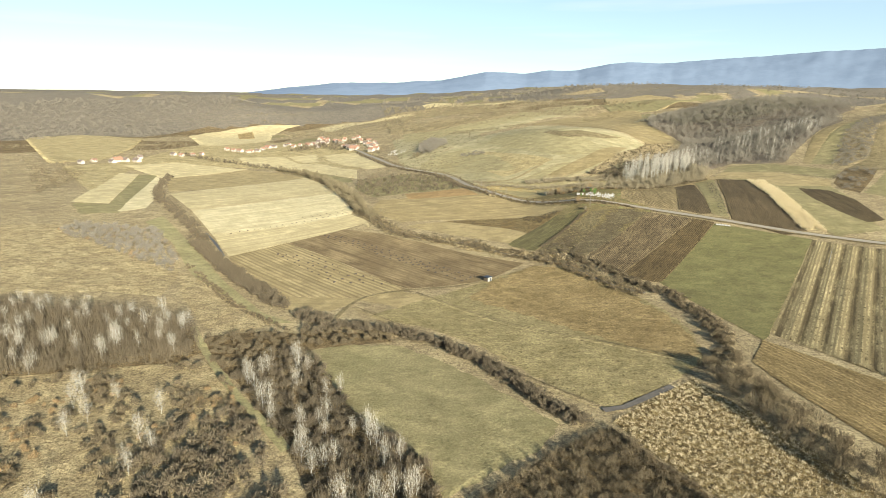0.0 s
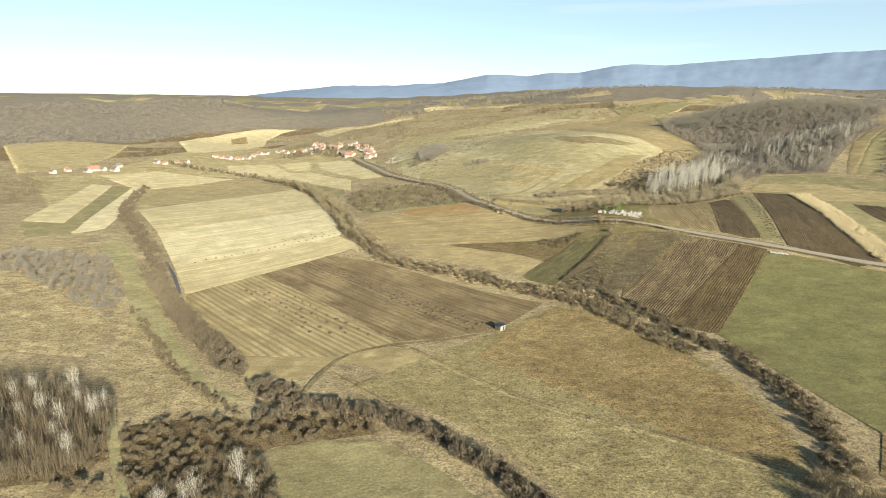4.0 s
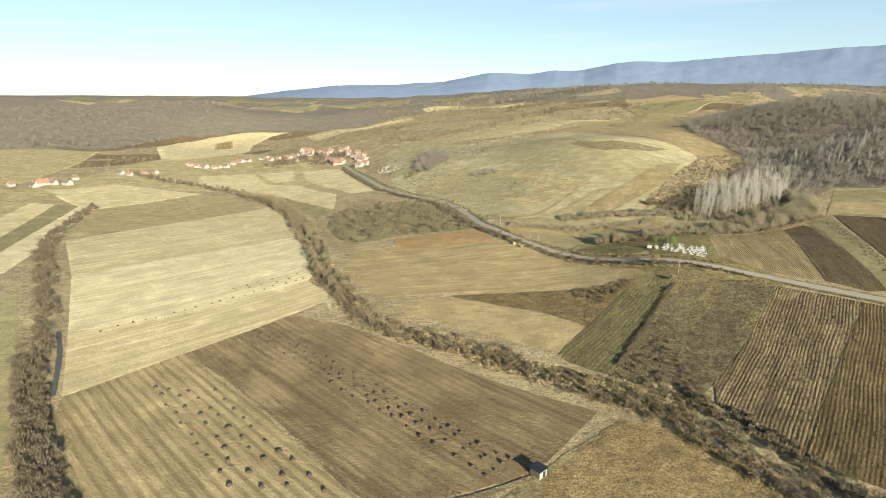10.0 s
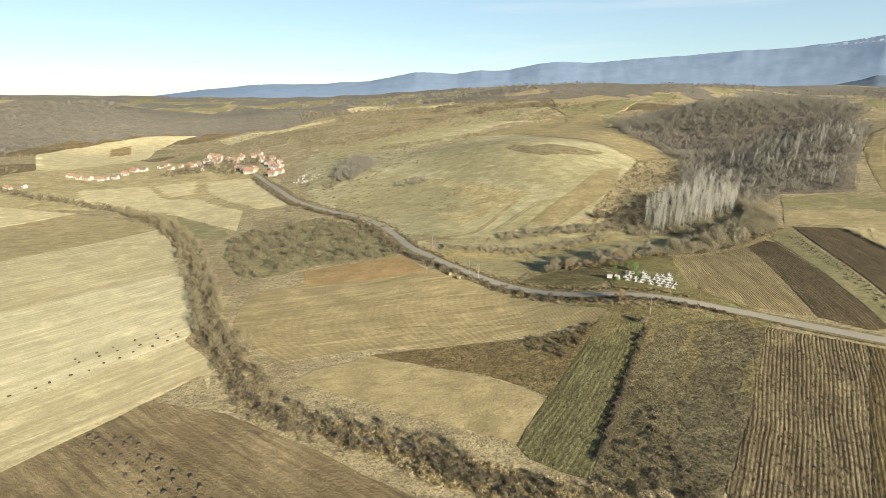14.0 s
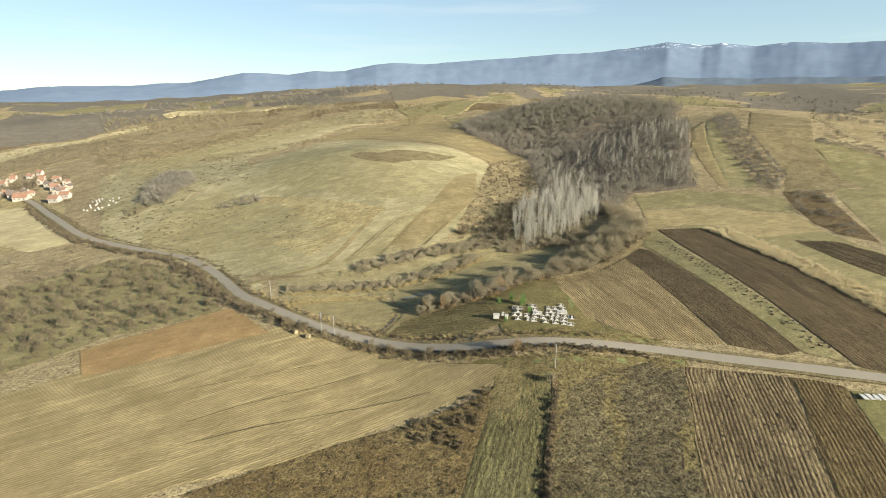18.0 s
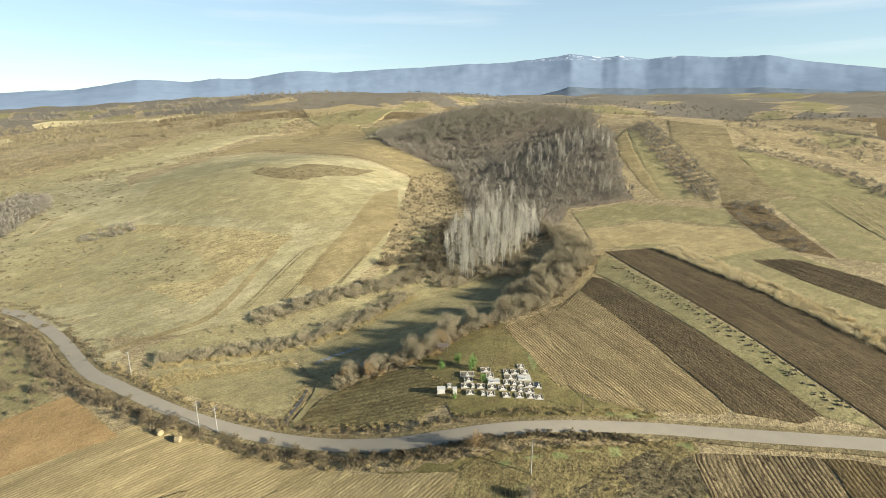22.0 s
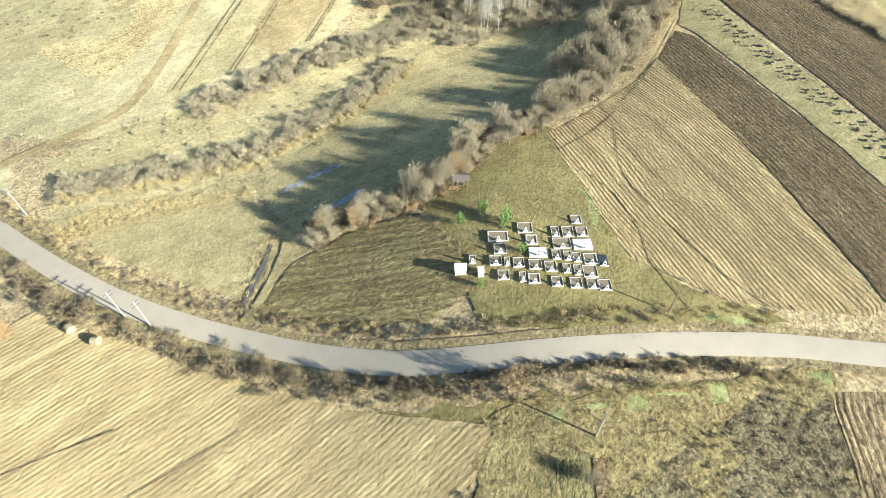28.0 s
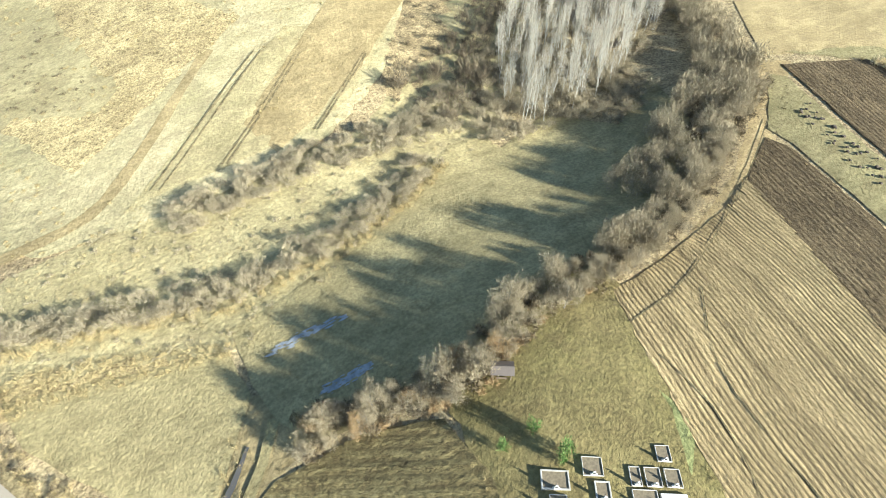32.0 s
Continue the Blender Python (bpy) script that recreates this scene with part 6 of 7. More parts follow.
thicket("scrub", lumpy(spread(LINES["hedge_a"], 0.5, 0, 3.8, R), -0.42), DENSE, T_GREY, "thick bare hedge", 0.9, 1.7, seed=8)
thicket("scrub", lumpy(spread(LINES["hedge_b"], 0.6, 0, 2.6, R), -0.5), DENSE, T_GREY, "thick grey hedge between meadows", 0.8, 1.5, seed=9)
thicket("scrub", lumpy(spread(LINES["hedge_b"], 1.2, 0, 3.6, R)), LOWBUSH, T_BROWN, "brown brambles under the hedge", 0.7, 1.4, seed=71)
thicket("scrub", lumpy(spread(LINES["creek_mid"], 0.55, 0, 3.6, R)), DENSE, T_BROWN, "rusty scrub along the creek", 0.5, 1.2, seed=72)
thicket("scrub", lumpy(spread(LINES["creek_mid"], 0.9, 0, 4.5, R)), LOWBUSH, T_GREY, "grey dead weeds along the creek", 0.6, 1.3, seed=73)
thicket("scrub", lumpy(spread(LINES["hedge_c"], 0.6, 0, 3.5, R)), DENSE, T_GREY, "bare hedge beside the ditch", 1.0, 1.6, seed=10)
thicket("scrub", lumpy(spread(LINES["hedge_d"], 1.3, 0, 4, R)), BUSH, T_GREY, "line of bare shrubs along the pale field", 1.0, 1.7, seed=11)
thicket("scrub", strewn(AREAS["left_clump"], 3.0, R), TREE, T_VALLEY, "clump of bare grey trees", 0.45, 0.85, seed=12)
thicket("scrub", lumpy(strewn(AREAS["left_clump"], 4.0, R), 0.0), DENSE, T_RUST, "rust-leaved shrubs below the grey trees", 0.4, 0.9, seed=104)
thicket("scrub", lumpy(spread(LINES["strip_hedge"], 0.6, 0, 1.6, R), -0.2, 0.1), DENSE, T_BROWN, "low hedge beside the meadow strip", 0.3, 0.8, seed=105)
thicket("scrub", spread(LINES["brush_a"], 0.36, 0, 4.6, R), FINEBUSH, T_TAN, "tan thorn bushes at the foot of the hill", 0.8, 1.4, seed=13)
thicket("scrub", spread(LINES["brush_b"], 0.5, 0, 3.2, R), FINEBUSH, T_TAN, "grey bushes along the stream bank", 0.7, 1.35, seed=14)
thicket("dry_reeds", spread(LINES["brush_b"], 0.9, -3.5, 1.6, R), REED, T_REED, "pale reeds beside the meadow", 0.6, 1.0, "reeds", 15)
thicket("scrub", spread(ROAD[2:22], 1.5, 4.6, 0.9, R), LOWBUSH, T_BROWN, "low brown shrubs on the road verge", 0.6, 1.2, seed=16)
thicket("scrub", spread(ROAD[2:22], 1.3, -4.8, 1.2, R), LOWBUSH, T_BROWN, "brown brambles below the road", 0.7, 1.4, seed=17)
thicket("dry_reeds", spread(ROAD[8:24], 0.9, 5.0, 1.6, R), REED, T_REED, "dry tall grass on the road verge", 0.4, 0.7, "reeds", 18)
thicket("dry_reeds", spread(ROAD[8:24], 1.2, -5.6, 1.2, R), REED, T_REED, "dry grass on the lower verge", 0.4, 0.7, "reeds", 19)
thicket("scrub", spread(ROAD[2:12], 1.6, -6.5, 2.0, R), BUSH, T_GREY, "bare shrubs beside the village road", 0.6, 1.2, seed=20)
thicket("corn", spread(LINES["corn"], 0.2, 0, 5.2, R), REED, T_CORN, "strip of standing dry corn", 0.9, 1.4, "corn", 21)
thicket("scrub", strewn(AREAS["grove"], 3.0, R), BUSH, T_TAN, "undergrowth of the poplar grove", 0.8, 1.5, seed=22)
thicket("scrub", strewn(AREAS["grove_brush"], 2.4, R), FINEBUSH, T_TAN, "grey thorn scrub at the foot of the poplars", 0.8, 1.6, seed=106)
thicket("scrub", strewn(AREAS["wood_front"], 1.9, R), SAPLING, T_GREY, "dense bare young woodland", 0.7, 1.2, seed=23)
thicket("scrub", strewn(AREAS["wood_front"], 3.2, R), DENSE, T_BROWN, "brown undergrowth of the young wood", 0.5, 1.1, seed=90)
thicket("scrub", lumpy(strewn(AREAS["wood_low"], 2.6, R), 0.02, 0.09), DENSE, T_BROWN, "brown thorn bushes in the clearing", 0.5, 1.25, seed=24)
thicket("scrub", lumpy(strewn(AREAS["wood_low"], 4.0, R), 0.1, 0.05), DENSE, T_RUST, "rust-leaved bushes in the clearing", 0.4, 1.0, seed=91)
thicket("scrub", strewn(AREAS["wood_shrubs"], 3.2, R), DENSE, T_GREY, "round dark shrubs beside the path", 1.0, 1.7, seed=92)
thicket("scrub", strewn(AREAS["wood_mid"], 2.4, R), DENSE, T_GREY, "dark thicket beside the meadow", 0.7, 1.35, seed=25)
thicket("scrub", strewn(AREAS["wood_mid"], 3.0, R), SAPLING, T_GREY, "bare young trees in the thicket", 0.5, 0.9, seed=93)
thicket("scrub", strewn(AREAS["wood_hedge"], 2.5, R), DENSE, T_BROWN, "brown thicket at the crossing of the hedges", 0.5, 1.2, seed=26)
thicket("scrub", lumpy(strewn(AREAS["creek_reeds"], 2.0, R), -0.1, 0.12), DENSE, T_BROWN, "rusty brambles on the creek bank", 0.3, 0.75, seed=94)
thicket("dry_reeds", strewn(AREAS["creek_reeds"], 1.0, R), TUFT, T_CORN, "pale reeds on the creek bank", 0.5, 1.6, "reeds", 95)
# a dense dark row, added where the road bank lies in shadow
thicket("scrub", spread(LINES["road_shade"], 0.6, 0, 1.0, R), DENSE, T_BROWN, "brown brambles on the road bank, added thick in place of its shade", 0.35, 0.7, seed=97)
for name_ in ("slope_a", "slope_b", "slope_c", "slope_d", "slope_e"):
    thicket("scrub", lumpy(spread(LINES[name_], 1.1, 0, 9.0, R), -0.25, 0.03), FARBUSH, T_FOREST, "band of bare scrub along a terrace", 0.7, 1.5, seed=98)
thicket("scrub", strewn(AREAS["hill_clump"], 3.0, R), MIDBUSH, T_VALLEY, "dense bare trees on the hillside", 1.2, 2.2, seed=99)
thicket("scrub", strewn(AREAS["hill_shrubs"], 3.4, R), MIDBUSH, T_VALLEY, "bare shrubs on the hillside", 0.6, 1.2, seed=100)
thicket("scrub", lumpy(strewn(AREAS["hill_bracken"], 3.0, R), 0.0, 0.05), LOWBUSH, T_REED, "pale bracken on the hillside", 0.3, 0.8, seed=101)
thicket("scrub", lumpy(strewn(AREAS["hill_bracken"], 3.6, R), 0.1, 0.03), LOWBUSH, T_BROWN, "brown bracken on the hillside", 0.4, 0.9, seed=102)
thicket("scrub", strewn(AREAS["hill_patch"], 3.0, R), LOWBUSH, T_BROWN, "brown bracken patch on the hill top", 0.4, 0.9, seed=103)
thicket("scrub", spread(LINES["weed_edge"], 0.5, 0, 0.7, R), DENSE, T_GREY, "bank of dead weeds between the plots", 0.4, 0.7, seed=96)
thicket("dry_reeds", strewn(AREAS["brush_low"], 1.8, R), REED, T_BROWN, "brown tall grass and stalks", 0.7, 1.3, "reeds", 27)
thicket("scrub", strewn(AREAS["creek_wood"], 4.0, R), BUSH + TREE[:1], T_GREY, "bare woodland between creek and road", 0.4, 1.15, seed=28)
thicket("scrub", strewn(AREAS["slope_brush"], 4.0, R), BUSH, T_BROWN, "brown scrub on the side of the hill", 0.35, 0.9, seed=29)
thicket("woodland", strewn(AREAS["dome"], 4.5, R), DOMETREE, T_DOME, "bare brown forest on the round hill", 1.1, 1.9, "forest", 30)
thicket("woodland", lumpy(strewn(AREAS["valley_wood"], 4.6, R), -0.3, 0.05), VALLEYTREE, T_VALLEY, "bare wood in the side valley", 0.9, 1.7, "forest", 31)
thicket("scrub", strewn(AREAS["right_brush1"], 3.6, R), MIDBUSH, T_VALLEY, "thicket between the strip fields", 0.8, 1.4, seed=32)
thicket("scrub", lumpy(strewn(AREAS["right_brush2"], 3.4, R), -0.05), MIDBUSH, T_VALLEY, "brown scrub between fields", 0.6, 1.2, seed=33)
thicket("scrub", lumpy(strewn(AREAS["right_brush3"], 7.0, R), -0.1, 0.02), FARBUSH, T_VALLEY, "dark scrub on the far slope", 0.9, 1.6, seed=34)
thicket("scrub", strewn(AREAS["weed_bush"], 1.6, R), DENSE, T_BROWN, "dark brown bushes at the field corner", 0.3, 0.65, seed=35)
thicket("scrub", strewn(AREAS["left_ridge1"], 9.0, R), FARBUSH, T_FOREST, "scattered scrub on the slopes behind the hill", 0.7, 1.3, seed=36)
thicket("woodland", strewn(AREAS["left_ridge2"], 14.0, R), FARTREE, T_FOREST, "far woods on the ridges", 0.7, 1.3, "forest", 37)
thicket("scrub", strewn(AREAS["creek_side"], 2.6, R), LOWBUSH, T_GREY, "grey dead weeds by the creek", 0.9, 1.5, seed=38)
thicket("scrub", spread(LINES["field_edge"], 0.9, 0, 3.2, R), FINETREE, T_TAN, "band of bare grey shrubs at the field edge", 0.4, 0.85, seed=40)
thicket("scrub", lumpy(spread(LINES["field_edge"][:9], 0.8, -1.5, 2.6, R), 0.0, 0.2), DENSE, T_RUST, "rust-leaved shrubs between the trees", 0.4, 0.9, seed=107)
thicket("scrub", spread(LINES["edge_upper"], 0.75, 0, 6.5, R), FINETREE, T_TAN, "wide belt of bare trees round the grove", 0.85, 1.45, seed=55)
thicket("scrub", spread(LINES["grove_left"], 0.45, 0, 9, R), BUSH + TREE[:1], T_GREY, "brown shrubs beside the grove", 0.8, 1.5, seed=56)
thicket("scrub", spread(LINES["field_edge"] + LINES["edge_upper"][2:], 0.7, 0, 3.6, R), DENSE, T_BROWN, "brown undergrowth below the trees", 0.7, 1.2, seed=41)


def clear(places):
    """Keeps shrubs off the fields."""
    return [p for p in places if not any(inside(p, o) for o in OUTLINES)]


def belted(x, y):
    """How thick the scrub grows: belts along the slopes, with gaps."""
    u, v = x * BELT[0] + y * BELT[1], y * BELT[0] - x * BELT[1]
    return noise.noise((u * 0.004, v * 0.022, 5.0)) + 0.4 * noise.noise((x * 0.05, y * 0.05, 2.0))


BELT = (0.767, 0.641)
open_land = [(R.uniform(-900, 620), R.uniform(90, 1100)) for _ in range(30000)]
open_land = [p for p in open_land if belted(*p) > 0.08 and min(math.hypot(p[0] - q[0], p[1] - q[1]) for q in ROAD) > 12]
open_land = clear(open_land)
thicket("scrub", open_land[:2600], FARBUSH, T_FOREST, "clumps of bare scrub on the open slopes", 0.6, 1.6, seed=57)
thicket("scrub", open_land[3000:4800], FARBUSH, T_TAN, "tan bushes and tall grass on the open slopes", 0.3, 0.9, seed=58)
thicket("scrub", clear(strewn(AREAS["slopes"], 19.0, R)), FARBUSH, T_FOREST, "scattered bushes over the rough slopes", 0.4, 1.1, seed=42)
thicket("scrub", strewn(AREAS["brush_low"], 3.4, R), BUSH, T_BROWN, "dark brown shrubs in the tall grass", 0.6, 1.2, seed=52)
thicket("scrub", spread(LINES["creek"], 1.1, 0, 3, R), LOWBUSH, T_RUST, "rust-leaved shrubs by the creek", 0.4, 0.9, seed=53)
thicket("scrub", spread(LINES["creek"], 1.4, -2, 4, R), LOWBUSH, T_BROWN, "rust-coloured brambles by the creek", 0.5, 1.2, seed=54)
thicket("scrub", (strewn(AREAS["belt_a"], 8.0, R)), FARBUSH, T_FOREST, "belt of scrub across the slopes", 0.9, 1.7, seed=43)
thicket("woodland", clear(strewn(AREAS["belt_b"], 13.0, R)), FARTREE, T_FOREST, "belt of bare woods on the ridge", 0.8, 1.5, "forest", 44)
thicket("woodland", strewn(AREAS["belt_c"], 28.0, R), FARTREE, T_FAR, "far belt of woods below the mountains", 1.0, 2.0, "forest", 45)
thicket("woodland", strewn(AREAS["left_hill_wood"], 12.5, R), DOMETREE, T_FAR, "bare forest on the far hills", 1.6, 2.6, "forest", 46)
thicket("woodland", (strewn(AREAS["belt_d"], 12.0, R)), FARBUSH, T_FOREST, "scrub on the valley side above the village", 0.9, 1.6, "forest", 47)
thicket("woodland", strewn(AREAS["plateau"], 26.0, R), FARTREE, T_FAR, "scattered woods on the plateau", 0.7, 1.4, "forest", 48)
thicket("scrub", spread(LINES["bush_row"], 1.5, 0, 5, R), BUSH, T_FOREST, "dark clump of bushes on the hill", 0.9, 1.7, seed=49)
thicket("scrub", spread(LINES["right_hedge"], 0.8, 0, 9, R), MIDBUSH, T_VALLEY, "hedge along the far strip fields", 0.7, 1.2, seed=50)
thicket("village_trees", spread(LINES["village_trees"], 1.3, 0, 16, R), TREE, T_GREY, "bare garden trees among the houses", 0.6, 1.1, "trees", 51)
for n, (key, gap, mat, tone) in enumerate((("f_weed_dark", 0.9, T_BROWN, "brown dead weed stalks"), ("f_weed_plot", 1.0, T_REED, "pale dead stalks"),
                                           ("f_brown_weeds", 1.5, T_BROWN, "brown weeds"), ("f_reeds", 1.3, T_REED, "pale dry reeds"),
                                           ("f_big_upper", 1.5, T_BROWN, "dry brown grass tufts"), ("f_big_lower", 3.4, T_BROWN, "brown grass tufts"),
                                           ("f_below_strips", 2.4, T_BROWN, "brown weeds"), ("f_left_dry", 2.4, T_BROWN, "brown tufts"),
                                           ("f_ground_left", 2.8, T_REED, "straw tufts"), ("wood_low", 1.5, T_REED, "straw-coloured tall grass"),
                                           ("wood_front", 2.4, T_REED, "straw-coloured grass"), ("brush_low", 1.5, T_BROWN, "brown dead stalks"),
                                           ("creek_wood", 2.2, T_REED, "straw-coloured grass"), ("bank", 1.6, T_REED, "dry bank grass"), ("bank", 1.9, T_BROWN, "brown bank weeds"))):
    thicket("grass_tufts", strewn(AREAS[key], gap, R), TUFT, mat, tone + " in uneven tufts", 0.25, 0.95, "grass", 60 + n)
thicket("dry_reeds", strewn(AREAS["f_reeds"], 0.85, R), TUFT, T_CORN, "clumps of pale dry reeds", 0.6, 1.5, "reeds", 76)
thicket("scrub", strewn(AREAS["f_reeds"], 3.0, R), LOWBUSH, T_BROWN, "brown stalks among the reeds", 0.2, 0.5, seed=77)
thicket("scrub", strewn(AREAS["f_slope_low"], 4.0, R), LOWBUSH, T_TAN, "low tan shrubs on the slope", 0.3, 0.9, seed=78)
thicket("grass_tufts", strewn(AREAS["f_slope_low"], 2.0, R), TUFT, T_REED, "straw tufts on the slope", 0.4, 1.1, "grass", 79)
patchy = [p for p in strewn(AREAS["f_hill"], 3.6, R) if noise.noise((p[0] * 0.03, p[1] * 0.03, 9.0)) > 0.12]
thicket("scrub", patchy, LOWBUSH, T_REED, "patches of straw-coloured bracken on the hill", 0.25, 0.7, seed=81)
thicket("scrub", strewn(AREAS["f_weed_plot"], 1.5, R), LOWBUSH, T_GREY, "straw-grey dead weeds on the plot", 0.2, 0.55, seed=82)
thicket("scrub", strewn(AREAS["f_weed_dark"], 1.4, R), LOWBUSH, T_GREY, "grey-brown dead weeds on the plot", 0.25, 0.6, seed=83)
thicket("scrub", strewn(AREAS["f_brown_weeds"], 1.9, R), LOWBUSH, T_BROWN, "brown weeds on the fallow triangle", 0.25, 0.7, seed=84)
thicket("scrub", strewn(AREAS["bank"], 2.6, R), FINEBUSH, T_BROWN, "rounded brown shrubs on the road bank", 0.45, 1.05, seed=85)
thicket("dry_reeds", spread(LINES["ditch"], 0.4, 0, 2.0, R), TUFT, T_REED, "pale reeds along the ditch", 0.7, 1.5, "reeds", 86)
thicket("scrub", strewn(AREAS["f_hill_side"], 6.0, R), LOWBUSH, T_BROWN, "low brown shrubs on the hillside", 0.5, 1.4, seed=75)
thicket("dry_reeds", strewn(AREAS["f_reed_strip"], 0.7, R), TUFT, T_REED, "bleached reeds beside the meadow", 0.5, 1.5, "reeds", 74)
thicket("scrub", strewn(AREAS["left_scrub"], 6.0, R), FARBUSH, T_BROWN, "brown scrub below the village", 0.8, 1.5, seed=39)

for n, outline in enumerate(OUTLINES):
    if math.hypot(sum(p[0] for p in outline) / len(outline) + 40, sum(p[1] for p in outline) / len(outline) + 60) < 190:
        thicket("margin_grass", spread(outline + outline[:1], 1.5, 0, 1.1, R), TUFT, (T_REED, T_BROWN, T_REED)[n % 3], "dry grass along the field margin", 0.3, 1.0, "grass", 80 + n)

POPLARS = [plant_kind("poplar", 40 + k, 14.0, 1.5, M_BIRCH, T_PALE, 420, 1.3, 0.03, 9, 0.25, 0.7, 0.25, 0.10) for k in range(4)]
ROUND = [plant_kind("bare_tree", 50 + k, 6.0, 2.7, M_BARK, T_TAN, 2600, 0.5, 0.055, 5, 0.08, 0.05, 0.6, clumps=16) for k in range(4)]
OAKS = [plant_kind("oak_tree", 60 + k, 5.2, 2.0, M_BARK, T_RUST, 1400, 0.3, 0.09, 3, 0.1, 0.1, 0.5, clumps=12) for k in range(3)]
BIRCHES = [plant_kind("birch", 70 + k, 9.0, 1.7, M_BIRCH, T_PALE, 320, 1.2, 0.03, 5, 0.2, 0.4, 0.35, 0.065) for k in range(3)]
PINES = [plant_kind("pine_sapling", 80 + k, 2.6, 0.8, M_BARK, T_PINE, 420, 0.5, 0.07, 0, 0.02, 0.2, 0.6, 0.05) for k in range(2)]

for x, y in strewn(AREAS["grove"], 3.7, R):
    plant(POPLARS[R.randrange(4)], x, y, R.uniform(0.8, 1.12), R.uniform(0, 6), "tall bare poplar with pale upright branches", "tree", "poplar grove")
for x, y in lumpy(strewn(AREAS["valley_poplars"], 8.5, R), 0.0, 0.03):
    plant(POPLARS[R.randrange(4)], x, y, R.uniform(0.6, 0.95), R.uniform(0, 6), "pale bare poplar in the side valley", "tree", "valley poplars", wild(x, y))
for n, (x, y) in enumerate(spread(smooth_line(LINES["field_edge"], 8), 1.3, 0, 3.2, R)):
    if n % 5 == 1 and n < 24:
        plant(OAKS[n % 3], x, y, R.uniform(0.7, 1.2), R.uniform(0, 6), "small oak with rusty dry leaves", "tree", "trees at the field edge")
    else:
        plant(ROUND[n % 4], x, y, R.choice((0.45, 0.6, 0.75, 0.95, 1.25)) * R.uniform(0.9, 1.1), R.uniform(0, 6), "bare grey round-crowned tree", "tree", "trees at the field edge")
for key, gap in (("wood_front", 8.0), ("wood_mid", 7.0), ("wood_low", 17.0)):
    for x, y in strewn(AREAS[key], gap, R):
        plant(BIRCHES[R.randrange(3)], x, y, R.uniform(0.7, 1.15), R.uniform(0, 6), "slender pale birch without leaves", "tree", "birches in the thicket")
for n, p in enumerate(((6.5, 9.5), (11.3, 9.4), (12.9, 4.7), (11.9, 4.1), (1.2, -4.1), (10.7, -2.5))):
    plant(PINES[n % 2], *p, (1.1, 1.25, 1.5, 0.9, 0.8, 1.0)[n], n, "small green pine beside the graves", "tree", "pines by the graves")
plant(ROUND[0], *(-4.2, -35.9), 0.6, 1.0, "small bare tree beside the pole", "tree", "lone trees")
plant(OAKS[1], *(-5.2, -20.4), 1.05, 2.0, "small rusty-leaved tree at the roadside", "tree", "lone trees")


# ---- manure heaps ----
def heap_mesh(seed):
    bm = bmesh.new()
    bmesh.ops.create_icosphere(bm, subdivisions=2, radius=0.55)
    for v in bm.verts:
        v.co *= 1 + 0.35 * noise.noise(v.co * 2.4 + Vector((seed, 0, 0)))
        v.co.z = max(v.co.z * 0.75, -0.05)
    return mesh_from("manure_clod", bm, M_DUNG)


HEAPS = [heap_mesh(3.1 * k) for k in range(4)]


def heaps(a, b, c, d, rows, per_row, size, group, label, stray=0.8):
    """Rows of heaps between two field edges a-b and c-d."""
    for i in range(rows):
        f = (i + R.uniform(0.35, 0.65)) / rows
        p, q = Vector(a).lerp(Vector(b), f), Vector(c).lerp(Vector(d), f)
        for k in range(per_row):
            s = p.lerp(q, (k + R.uniform(0.4, 0.6)) / per_row) + Vector((R.uniform(-1, 1), R.uniform(-1, 1))) * size * stray
            ob = new("manure_clod", HEAPS[R.randrange(4)])
            r = size * R.uniform(0.7, 1.25)
            ob.matrix_basis = Matrix.Translation((s.x, s.y, gz(s.x, s.y) + 0.35)) @ Matrix.Rotation(R.uniform(0, 6), 4, "Z") @ Matrix.Diagonal((r * R.uniform(0.9, 1.5), r, r, 1))
            tagged(ob, label, "heap", group)


heaps((-184.0, -93.2), (-143.7, -136.5), (-160.3, -95.2), (-113.6, -137.7), 10, 4, 0.95, "heaps on the pale field", "dark manure heap with a trodden rim on pale grass")
heaps((-167.3, -56.0), (-81.8, -133.4), (-151.2, -58.1), (-73.9, -127.0), 21, 4, 0.95, "heaps on the ploughed field", "small dark manure heap on ploughed soil")
heaps((-218.1, -65.0), (-155.7, -6.0), (-219.5, -57.2), (-157.7, 2.2), 18, 1, 0.70, "heaps on the bright field", "small dark heap on pale stubble")
heaps((-185.8, -20.5), (-156.7, -2.0), (-188.5, -16.9), (-163.1, 6.7), 6, 2, 0.70, "heaps on the bright field", "small dark heap on pale stubble")
heaps((105.9, 40.1), (70.3, -55.7), (112.0, 40.3), (73.5, -58.6), 34, 4, 0.60, "heaps on the grassy strip", "dark clod of manure on the grassy strip", 1.8)
heaps((27.7, -55.4), (-15.4, -109.2), (40.4, -67.1), (2.3, -112.2), 12, 3, 0.45, "clods on the furrowed field", "dark clod of manure on furrowed soil", 2.0)


